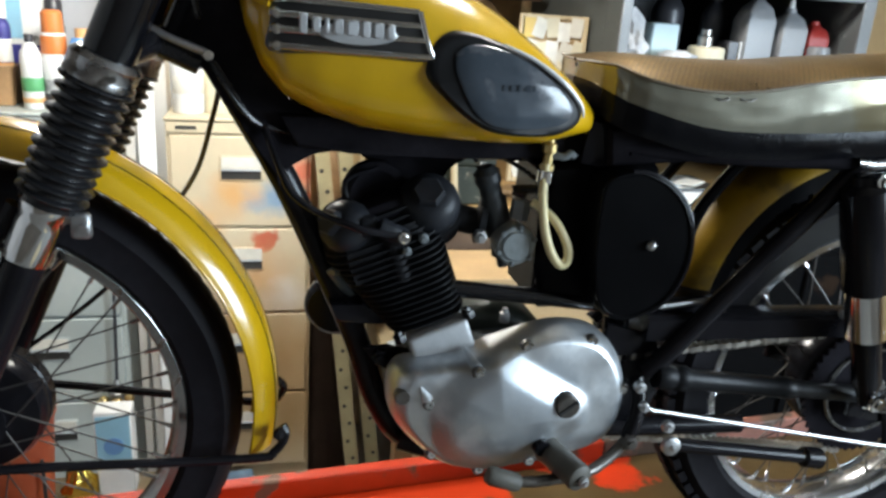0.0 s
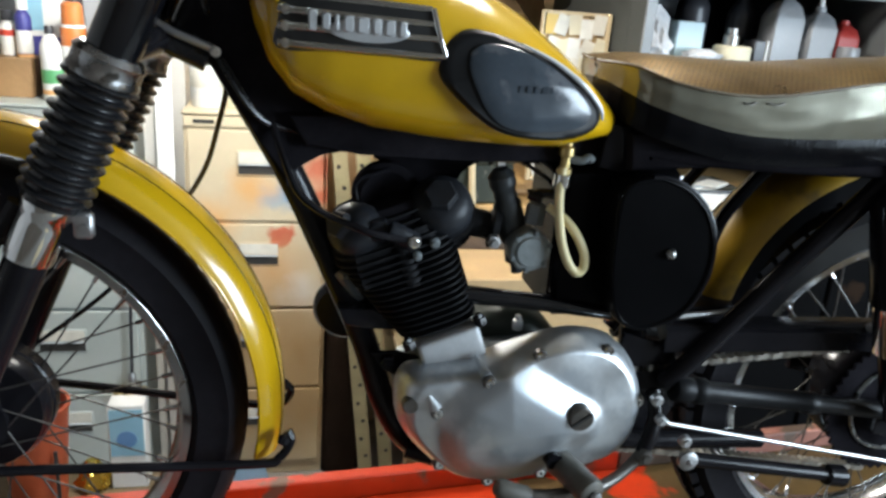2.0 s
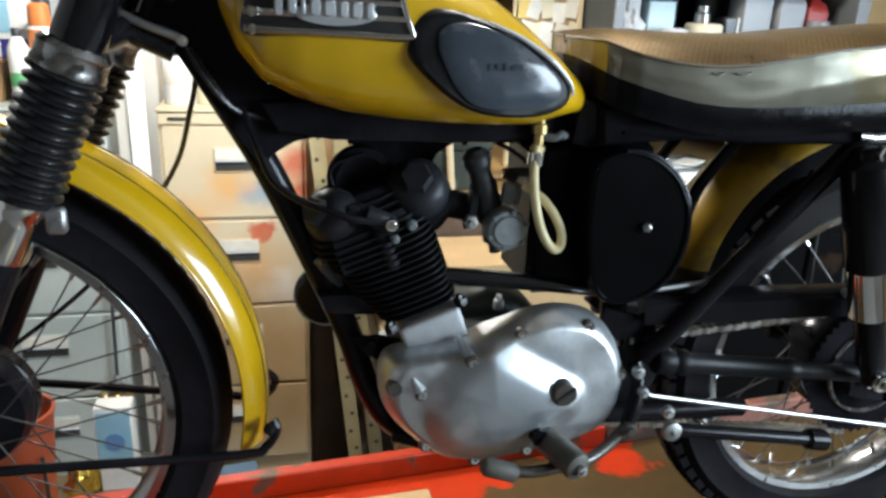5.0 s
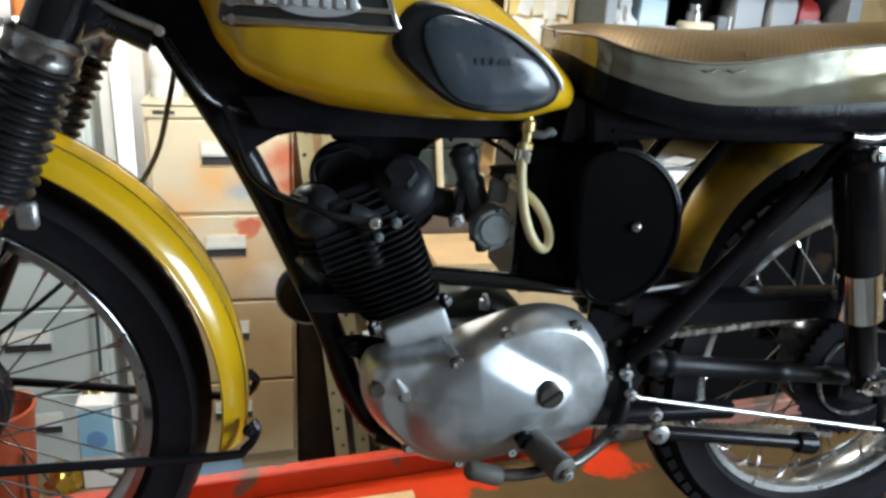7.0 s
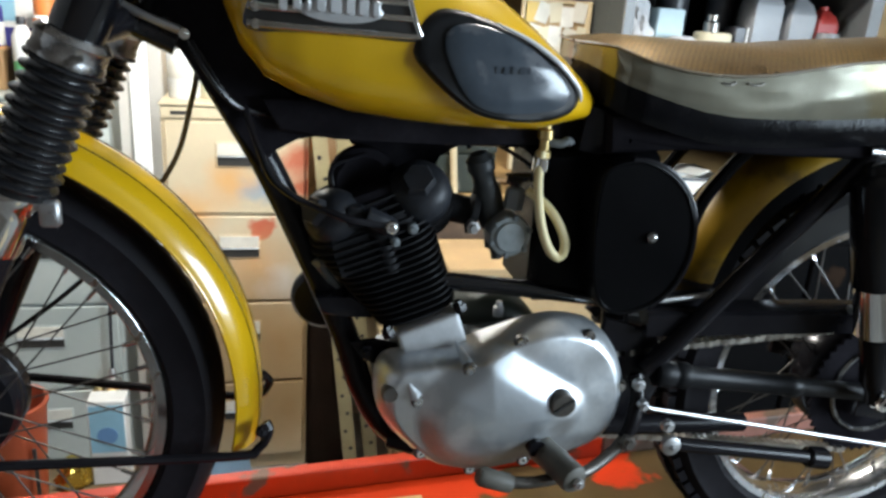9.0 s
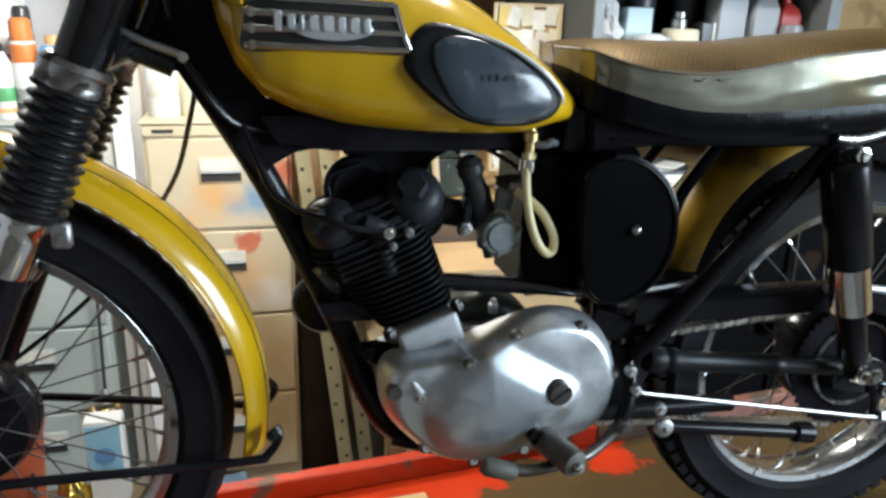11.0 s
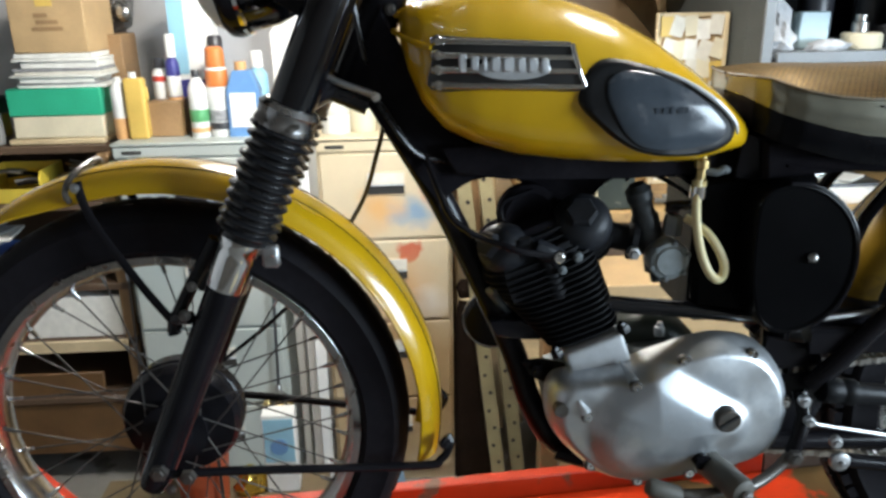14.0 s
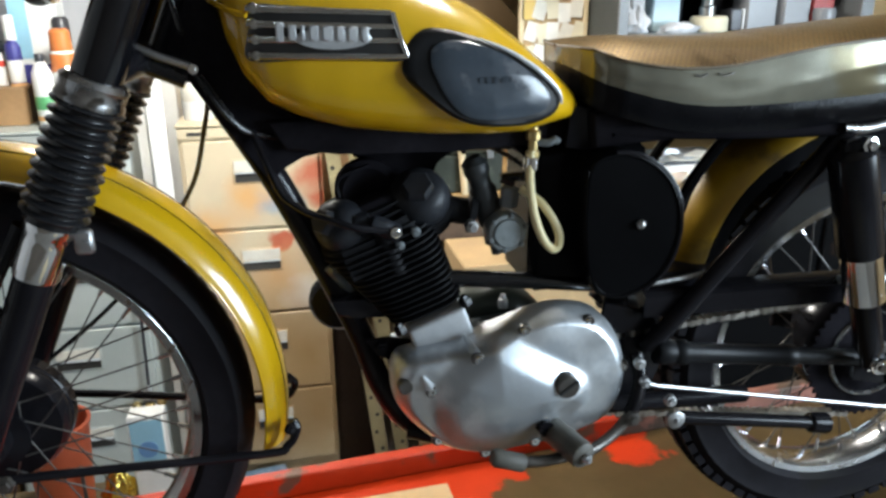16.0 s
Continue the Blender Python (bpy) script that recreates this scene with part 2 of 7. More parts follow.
box(3.6, 3.73, -2.4, -0.5, FLOOR, 0.2, 0, east)
solo("wall_east", east, plywood, "tan plywood side wall with a wide opening", "wall", kind="structure")
# unseen closing wall and ceiling, kept dark so paint and metal reflect less
solo("wall_south", box(-2.8, 3.6, -2.8, -2.67, FLOOR, 2.3), dark_boards, "unseen dark wall closing the room behind the camera", "wall", kind="structure")
solo("ceiling", box(-2.8, 3.6, -2.8, 2.7, 2.3, 2.4), dark_boards, "unseen dark ceiling closing the room", "ceiling", kind="structure")
solo("ground", box(-40, 40, -40, 40, FLOOR - 0.30, FLOOR - 0.125), concrete, "grey yard outside the workshop", "ground", kind="structure")
solo("corner_post", box(-0.185, -0.035, 2.30, 2.449, FLOOR, 2.3, 0.006), white_paint, "white painted upright post on the wall", "post", kind="structure")

# lamp fitting that carries the bulb
for x, y, z, watts in LAMPS:
    lampf = thing("hanging_lamp", (x, y, z), "white enamel workshop lamp hanging on a flex", "lamp", "hanging lamps")
    part("shade", lathe([(0.03, 0.13), (0.04, 0.12), (0.10, 0.09), (0.16, 0.07), (0.158, 0.066), (0.10, 0.084), (0.038, 0.115)], Matrix.Translation((x, y, z)), 32, close=True), white_paint, lampf)
    part("flex", rod((x, y, z + 0.12), (x, y, 2.3), 0.004, 8), rubber, lampf)

# ---- lift bench ----
def worn_bench():
    mat = material("worn_red_bench_paint", (0.44, 0.028, 0.003), 0.36, vary=0.12, scale=7, bump=0.2, bump_scale=40, spec=0.25)
    nt = mat.node_tree
    bsdf = nt.nodes["Principled BSDF"]
    last = bsdf.inputs["Base Color"].links[0].from_socket
    where = nt.nodes.new("ShaderNodeTexCoord")
    n = nt.nodes.new("ShaderNodeTexNoise")
    n.inputs["Scale"].default_value, n.inputs["Detail"].default_value = 7, 9
    nt.links.new(where.outputs["Object"], n.inputs["Vector"])
    axes = nt.nodes.new("ShaderNodeSeparateXYZ")
    nt.links.new(where.outputs["Object"], axes.inputs[0])

    def maths(op, a, b):
        m = nt.nodes.new("ShaderNodeMath")
        m.operation = op
        for k, v in enumerate((a, b)):
            if isinstance(v, float):
                m.inputs[k].default_value = v
            else:
                nt.links.new(v, m.inputs[k])
        return m.outputs[0]

    def rng(v, a, b, lo, hi):
        r = nt.nodes.new("ShaderNodeMapRange")
        r.inputs[1].default_value, r.inputs[2].default_value, r.inputs[3].default_value, r.inputs[4].default_value = a, b, lo, hi
        nt.links.new(v, r.inputs[0])
        return r.outputs[0]

    along = maths("ADD", rng(axes.outputs[0], -0.10, 0.12, 0.0, 0.30), rng(axes.outputs[0], 0.32, 0.48, 0.0, 0.30))
    across = rng(axes.outputs[1], 0.05, 0.22, 0.12, -0.22)
    mask = rng(maths("ADD", maths("ADD", n.outputs["Fac"], along), across), 0.60, 0.64, 0.0, 1.0)
    mix = nt.nodes.new("ShaderNodeMix")
    mix.data_type = "RGBA"
    nt.links.new(mask, mix.inputs[0])
    nt.links.new(last, mix.inputs[6])
    brown = nt.nodes.new("ShaderNodeMix")
    brown.data_type = "RGBA"
    nt.links.new(n.outputs["Fac"], brown.inputs[0])
    brown.inputs[6].default_value, brown.inputs[7].default_value = (0.024, 0.015, 0.005, 1), (0.105, 0.064, 0.022, 1)
    nt.links.new(brown.outputs[2], mix.inputs[7])
    nt.links.new(mix.outputs[2], bsdf.inputs["Base Color"])
    return mat


TURN_B = Matrix.Rotation(radians(4.6), 4, "Z")
bench_red = worn_bench()
plain_red = material("red_enamel", (0.40, 0.024, 0.003), 0.36, vary=0.16, scale=7, bump=0.1, wear=(0.10, 0.05, 0.03), wear_at=0.60, wear_scale=14)
bench = thing("lift_bench", (0.7, 0, FLOOR), "worn red steel lift bench under the motorcycle", "bench")


def bench_piece(name, bm, mat, label=""):
    return part(name, turned(bm, Matrix.Translation((0.7, 0, 0)) @ TURN_B @ Matrix.Translation((-0.7, 0, 0))), mat, bench, label)


bench_piece("deck", box(-0.42, 1.75, -0.34, 0.232, -0.05, -0.007, 0.003), bench_red, "worn red deck with bare brown patches")
rust_red = material("rusty_faded_red", (0.20, 0.075, 0.05), 0.6, vary=0.3, scale=12, bump=0.3, wear=(0.07, 0.04, 0.025), wear_at=0.5, wear_scale=9)
bench_piece("far_lip", box(-0.42, 1.02, 0.2325, 0.2385, -0.05, 0.032, 0.002), plain_red, "upturned red edge")
bench_piece("lip_flange", box(-0.42, 1.02, 0.239, 0.262, 0.024, 0.030, 0.002), plain_red)
bench_piece("far_lip", box(1.023, 1.75, 0.2325, 0.2385, -0.05, 0.032, 0.002), rust_red, "rusty faded edge")
bench_piece("lip_flange", box(1.023, 1.75, 0.239, 0.262, 0.024, 0.030, 0.002), rust_red)
bench_piece("near_lip", box(-0.42, 1.75, -0.346, -0.3405, -0.05, 0.0, 0.002), plain_red)
for x in (0.0, 1.3):
    for y in (-0.26, 0.16):
        bench_piece("leg", box(x, x + 0.05, y, y + 0.05, FLOOR + 0.042, -0.0505, 0.004), plain_red)
for y in (-0.26, 0.16):
    bench_piece("foot", box(-0.2, 1.6, y - 0.005, y + 0.055, FLOOR + 0.001, FLOOR + 0.04, 0.004), plain_red)
arm = box(-0.02, 0.02, 0, 0.42, -0.012, 0.012, 0.003)
turned(arm, Matrix.Translation((-0.215, 0.155, 0.006)) @ Matrix.Rotation(radians(47), 4, "Z"))
part("corner_brace", arm, plain_red, bench, "red flat bar across the corner")
sheet = box(-0.11, 0.11, -0.085, 0.085, 0.0, 0.004, 0.001)
turned(sheet, Matrix.Translation((0.525, 0.085, -0.0065)) @ Matrix.Rotation(radians(3), 4, "Z"))
solo("cardboard_sheet", sheet, cardboard, "flat piece of brown cardboard on the red bench", "cardboard")

# ---- filing cabinets ----
white_card = material("old_white_card", (0.66, 0.63, 0.55), 0.6, vary=0.1, scale=30)
slot_hole = material("dark_recess", (0.03, 0.028, 0.025), 0.6)
def filing_cabinet(x0, x1, y0, y1, top, mat, label, handles=(0.31, 0.62)):
    cab = thing("filing_cabinet", ((x0 + x1) / 2, (y0 + y1) / 2, FLOOR), label, "filing cabinet")
    shell = box(x0, x1, y0 + 0.02, y1, FLOOR, top - 0.012, 0.004)
    part("body", shell, mat, cab)
    part("top_panel", box(x0 - 0.003, x1 + 0.003, y0 - 0.002, y1, top - 0.012, top, 0.004), mat, cab)
    part("top_rail", box(x0 + 0.003, x1 - 0.003, y0 + 0.004, y0 + 0.02, top - 0.052, top - 0.014, 0.002), mat, cab)
    z = top - 0.055
    w = x1 - x0
    for k in range(4):
        h = 0.334
        d = part("drawer", box(x0 + 0.014, x1 - 0.014, y0, y0 + 0.02, z - h, z - 0.006, 0.004), mat, cab)
        hx0, hx1 = x0 + w * 0.37, x0 + w * 0.645
        hz = z - 0.080
        part("handle_frame", box(hx0 - 0.006, hx1 + 0.006, y0 - 0.004, y0 + 0.001, hz - 0.086, hz + 0.006, 0.002), mat, d)
        part("label_card", box(hx0, hx1, y0 - 0.0065, y0 - 0.003, hz - 0.040, hz, 0.001), white_card, d, "paper label card")
        part("pull", box(hx0, hx1, y0 - 0.006, y0 - 0.0025, hz - 0.080, hz - 0.046, 0.001), slot_hole, d, "dark recessed pull")
        part("pull_lip", box(hx0, hx1, y0 - 0.014, y0 - 0.0035, hz - 0.048, hz - 0.042, 0.002), light_steel, d)
        z -= 0.34
    part("lock", lathe([(0, 0.004), (0.008, 0.004), (0.009, 0), (0, 0)], on_axle(x1 - 0.045, y0 + 0.004, top - 0.032), 16), chrome, cab)
    part("maker_plate", box(x0 + 0.035, x0 + 0.105, y0 + 0.0005, y0 + 0.0035, top - 0.040, top - 0.028, 0.001), slot_hole, cab)
    return cab


beige = stained("beige_cabinet_paint", (0.60, 0.505, 0.345), [
    ((0.115, 1.185), 0.085, (0.16, 0.30, 0.46), 0.7), ((0.045, 1.175), 0.06, (0.22, 0.36, 0.50), 0.9), ((-0.02, 1.2), 0.11, (0.66, 0.36, 0.13), 0.95), ((-0.16, 1.1), 0.12, (0.66, 0.36, 0.13), 0.9),
    ((0.088, 1.025), 0.048, (0.50, 0.06, 0.02), 0.35), ((0.225, 1.28), 0.085, (0.50, 0.09, 0.04), 0.7), ((0.245, 1.17), 0.07, (0.48, 0.08, 0.03), 0.7), ((0.05, 0.9), 0.16, (0.62, 0.36, 0.16), 0.95), ((0.16, 0.82), 0.10, (0.78, 0.76, 0.72), 0.9),
    # four broad soft blobs make the lower drawers browner and darker
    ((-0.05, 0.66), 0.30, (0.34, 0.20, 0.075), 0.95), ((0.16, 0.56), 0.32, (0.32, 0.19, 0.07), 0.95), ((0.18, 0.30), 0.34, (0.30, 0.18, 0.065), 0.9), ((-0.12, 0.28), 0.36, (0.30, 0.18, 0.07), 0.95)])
bluegrey = stained("pale_blue_grey_cabinet_paint", (0.42, 0.455, 0.43), [((0.1, 1.35), 0.12, (0.6, 0.58, 0.5), 0.95), ((-0.15, 1.), 0.18, (0.36, 0.42, 0.42), 0.95), ((0.15, 0.7), 0.2, (0.34, 0.38, 0.36), 0.95)])
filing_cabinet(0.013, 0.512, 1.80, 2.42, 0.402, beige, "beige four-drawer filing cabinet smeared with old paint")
filing_cabinet(-0.715, -0.155, 1.80, 2.42, 0.402, bluegrey, "pale blue-grey filing cabinet with things on top")

# white boards standing between the cabinets
for x0, x1, top, y in ((-0.128, -0.095, 0.78, 1.88), (-0.075, -0.018, 0.66, 1.80)):
    solo("white_board", box(x0, x1, y, y + 0.025, FLOOR, top, 0.004), white_paint, "white painted board standing between two cabinets", "board", group="boards by the cabinets")
# boards and angle iron beside the beige cabinet
for x, w, top, y, mat, lean in ((0.545, 0.075, 0.55, 2.28, pale_wood, 1.5), (0.63, 0.06, 0.62, 2.25, mid_wood, -1.0), (0.70, 0.07, 0.50, 2.20, pale_wood, 2.0), (0.79, 0.08, 0.34, 2.24, pale_wood, -1.5)):
    b = box(-w / 2, w / 2, -0.011, 0.011, 0, top - FLOOR, 0.002)
    turned(b, Matrix.Translation((x + w / 2, y, FLOOR)) @ Matrix.Rotation(radians(lean), 4, "Y") @ Matrix.Rotation(radians(-3), 4, "X"))
    solo("plank", b, mat, "rough wooden plank leaning against the wall", "plank", group="planks beside the cabinet")
olive = material("dull_cream_olive_paint", (0.34, 0.295, 0.17), 0.5, vary=0.15, scale=9, wear=(0.16, 0.10, 0.06), wear_at=0.63)
for x, y, tall in ((0.690, 1.68, 1.66), (0.775, 1.71, 1.60)):
    a = bmesh.new()
    box(-0.026, 0.026, -0.0015, 0.0015, 0, tall, 0, a)
    box(-0.026, -0.023, 0.0015, 0.045, 0, tall, 0, a)
    top = Matrix.Translation((x, y, FLOOR + 0.016)) @ Matrix.Rotation(radians(-6), 4, "Y") @ Matrix.Rotation(radians(-3), 4, "X")
    iron = thing("slotted_angle", (x, y, FLOOR), "cream painted slotted angle iron leaning upright", "angle iron", "angle irons")
    part("angle", turned(a, top), olive, iron)
    for k in range(int(tall / 0.078) - 1):
        h = lathe([(0, 0.001), (0.008, 0.001), (0.008, 0), (0, 0)], top @ on_axle(0.006 if k % 2 else -0.008, -0.0016, 0.06 + 0.078 * k), 12)
        part("hole", h, slot_hole, iron)
coat_cloth = material("dark_brown_cloth", (0.016, 0.010, 0.007), 0.85, spec=0.05, vary=0.3, scale=8, bump=0.4, bump_scale=30)


def crumpled(sections, seed, amount, mat=None):
    """A cloth-like closed skin through rings, with folds."""
    out = []
    n = (len(sections) - 1) * 4
    dense = []
    for i in range(n + 1):
        j = min(i // 4, len(sections) - 2)
        f = i / 4 - j
        (c0, a0, b0, ax), (c1, a1, b1, _) = sections[j], sections[j + 1]
        dense.append((Vector(c0).lerp(Vector(c1), f), a0 + (a1 - a0) * f, b0 + (b1 - b0) * f, ax))
    for i, (c, rx, ry, ax) in enumerate(dense):
        ring_pts = []
        for k in range(36):
            a = 2 * math.pi * k / 36
            q = 1 + amount * (noise.noise(Vector((math.cos(a) * 2.2, math.sin(a) * 2.2, i * 0.22 + seed))) + 0.7 * noise.noise(Vector((math.cos(a) * 5, math.sin(a) * 5, i * 0.4 + seed * 3))) + 0.35 * noise.noise(Vector((math.cos(a) * 10, math.sin(a) * 10, i * 0.8 + seed * 5))))
            u = Vector((rx * q * math.cos(a), ry * q * math.sin(a), 0)) if ax == "z" else Vector((0, rx * q * math.cos(a), ry * q * math.sin(a)))
            ring_pts.append(Vector(c) + u)
        out.append(ring_pts)
    return loft(out)


sack = thing("cloth_bag", (0.585, 1.84, FLOOR), "dark brown cloth bag slumped beside the cabinet", "bag")
part("body", crumpled([((0.585, 1.84, FLOOR + 0.002), 0.075, 0.045, "z"), ((0.590, 1.84, FLOOR + 0.02), 0.088, 0.055, "z"), ((0.592, 1.84, -0.9), 0.082, 0.05, "z"), ((0.588, 1.85, -0.7), 0.072, 0.05, "z"), ((0.580, 1.86, -0.5), 0.060, 0.045, "z"), ((0.574, 1.87, -0.36), 0.050, 0.04, "z"), ((0.567, 1.88, -0.275), 0.026, 0.026, "z")], 3, 0.12), coat_cloth, sack)
part("neck", crumpled([((0.567, 1.88, -0.276), 0.024, 0.024, "z"), ((0.564, 1.88, -0.235), 0.034, 0.030, "z"), ((0.562, 1.88, -0.20), 0.016, 0.014, "z")], 5, 0.2), coat_cloth, sack, "gathered cloth neck")
part("tie", lathe([(0.024, -0.006), (0.029, -0.003), (0.029, 0.003), (0.024, 0.006)], Matrix.Translation((0.567, 1.88, -0.276)), 20, close=True), pale_wood, sack, "pale string tie")

# ---- the motorcycle ----
seat_side = material("pale_seat_vinyl", (0.235, 0.225, 0.175), 0.2, 0.6, vary=0.22, scale=6, bump=0.5, bump_scale=16, wear=(0.19, 0.165, 0.10), wear_at=0.56, wear_scale=5)
hose_mat = material("yellowed_fuel_hose", (0.78, 0.66, 0.36), 0.35, vary=0.1, scale=20)
carb_grey = material("dark_carburettor_metal", (0.026, 0.029, 0.031), 0.5, 0.2, vary=0.25, scale=40, bump=0.2)
brass = material("brass", (0.6, 0.45, 0.2), 0.35, 1.0, vary=0.15, scale=40)
bowl_zinc = material("pale_zinc", (0.24, 0.265, 0.27), 0.5, 0.4, vary=0.2, scale=40, bump=0.3, bump_scale=160)
base_alloy = material("bare_cast_alloy", (0.46, 0.47, 0.48), 0.5, 0.25, vary=0.12, scale=40, bump=0.2, bump_scale=200)
zinc = material("dull_zinc", (0.15, 0.165, 0.17), 0.55, 0.5, vary=0.2, scale=40, bump=0.3, bump_scale=160)
pad_face = material("grey_knee_rubber", (0.036, 0.046, 0.058), 0.24, vary=0.18, scale=16, bump=0.1, wear=(0.075, 0.08, 0.09), wear_at=0.6, wear_scale=20)
glint_grey = material("pale_glint_rubber", (0.55, 0.56, 0.57), 0.16, vary=0.2, scale=30)
pad_rim = material("black_knee_rubber", (0.006, 0.006, 0.0065), 0.42, spec=0.2, vary=0.2, scale=20)
piping_mat = material("worn_brown_piping", (0.10, 0.07, 0.035), 0.5, vary=0.3, scale=60)
seat_trim = material("black_seat_trim", (0.004, 0.004, 0.005), 0.2, spec=0.10, vary=0.3, scale=20, bump=0.25, bump_scale=220)
badge_white = material("silvered_badge_metal", (0.50, 0.51, 0.52), 0.42, 0.55, vary=0.1, scale=60)
badge_chrome = material("bright_badge_chrome", (0.56, 0.56, 0.54), 0.16, 1.0, vary=0.1, scale=40)
badge_dark = material("black_badge_ground", (0.02, 0.02, 0.02), 0.3)
spoke_metal = material("dull_spoke_metal", (0.075, 0.07, 0.065), 0.5, 0.7, vary=0.3, scale=40)
slot_dark = material("dark_plug_metal", (0.12, 0.11, 0.10), 0.4, 0.8, vary=0.2, scale=60)
old_rubber = material("worn_grey_rubber", (0.075, 0.069, 0.056), 0.6, vary=0.25, scale=30, bump=0.3)
rim_chrome = material("aged_rim_chrome", (0.50, 0.50, 0.50), 0.2, 1.0, vary=0.15, scale=20, wear=(0.20, 0.16, 0.12), wear_at=0.62, wear_scale=50, wear_rough=0.5)
clamp_metal = material("scuffed_plated_metal", (0.34, 0.34, 0.34), 0.28, 1.0, vary=0.3, scale=50, wear=(0.10, 0.09, 0.08), wear_at=0.56, wear_scale=40)
chain_steel = material("oily_chain_steel", (0.50, 0.47, 0.42), 0.35, 0.9, vary=0.3, scale=60)
bright_rod = material("bright_plated_rod", (0.46, 0.47, 0.48), 0.36, 1.0, vary=0.05, scale=20)
red_plastic = material("red_plastic", (0.55, 0.03, 0.02), 0.35)
lens_glass = bpy.data.materials.new("headlamp_glass")
lens_glass.use_nodes = True
lens_glass.node_tree.nodes["Principled BSDF"].inputs["Transmission Weight"].default_value = 0.25
lens_glass.node_tree.nodes["Principled BSDF"].inputs["Roughness"].default_value = 0.12
lens_glass.node_tree.nodes["Principled BSDF"].inputs["Base Color"].default_value = (0.9, 0.92, 0.9, 1)


def quilted(name, color):
    """Gold seat top, woven in small squares that dirt has darkened between."""
    mat = material(name, color, 0.31, 0.75, vary=0.4, scale=7, spec=0.3)
    nt = mat.node_tree
    bsdf = nt.nodes["Principled BSDF"]
    where = nt.nodes.new("ShaderNodeTexCoord")
    stretch = nt.nodes.new("ShaderNodeMapping")
    stretch.inputs["Scale"].default_value = (1.0, 1.3, 0.0)
    nt.links.new(where.outputs["Object"], stretch.inputs["Vector"])
    check = nt.nodes.new("ShaderNodeTexBrick")
    check.inputs["Scale"].default_value = 70
    check.inputs["Mortar Size"].default_value = 0.07
    check.inputs["Brick Width"].default_value = 0.5
    check.inputs["Row Height"].default_value = 0.5
    nt.links.new(stretch.outputs[0], check.inputs["Vector"])
    last = bsdf.inputs["Base Color"].links[0].from_socket
    dirt = nt.nodes.new("ShaderNodeMix")
    dirt.data_type = "RGBA"
    nt.links.new(check.outputs["Fac"], dirt.inputs[0])
    nt.links.new(last, dirt.inputs[6])
    dirt.inputs[7].default_value = (color[0] * 0.3, color[1] * 0.25, color[2] * 0.2, 1)
    nt.links.new(dirt.outputs[2], bsdf.inputs["Base Color"])
    b = nt.nodes.new("ShaderNodeBump")
    b.inputs["Strength"].default_value, b.inputs["Distance"].default_value, b.invert = 1.0, 0.003, True
    nt.links.new(check.outputs["Fac"], b.inputs["Height"])
    nt.links.new(b.outputs[0], bsdf.inputs["Normal"])
    return mat


seat_gold = quilted("gold_woven_vinyl", (0.185, 0.115, 0.036))

# a darker, duller yellow than the tank, with ragged brown patches
dark_yellow = material("dark_yellow_paint", (0.38, 0.215, 0.006), 0.4, vary=0.15, scale=7, bump=0.1, wear=(0.13, 0.075, 0.010), wear_at=0.52, wear_scale=6)
bike = thing("motorcycle", (0.6, 0, 0), "old yellow and black motorcycle standing on a red lift bench", "motorcycle")
def bolt(at, r=0.007, h=0.008, parent=bike, mat=chrome, name="bolt", axis=(0, -1, 0)):
    a = Vector(at)
    b = lathe([(0, h), (r * 0.55, h), (r * 0.62, h * 0.7), (r * 0.95, h * 0.65), (r, h * 0.5), (r, 0), (0, 0)], frame_of(a, a + Vector(axis)), 6 if r > 0.0085 else 12)
    return part(name, b, mat, parent)


def screw(at, parent, r=0.0075):
    """A cheese-head screw with a slot, facing the near side."""
    m = on_axle(*at)
    b = lathe([(0, 0.003), (r * 0.3, 0.003), (r * 0.35, 0.006), (r * 0.8, 0.006), (r, 0.004), (r, -0.004), (0, -0.004)], m, 14)
    return part("screw", b, chrome, parent)


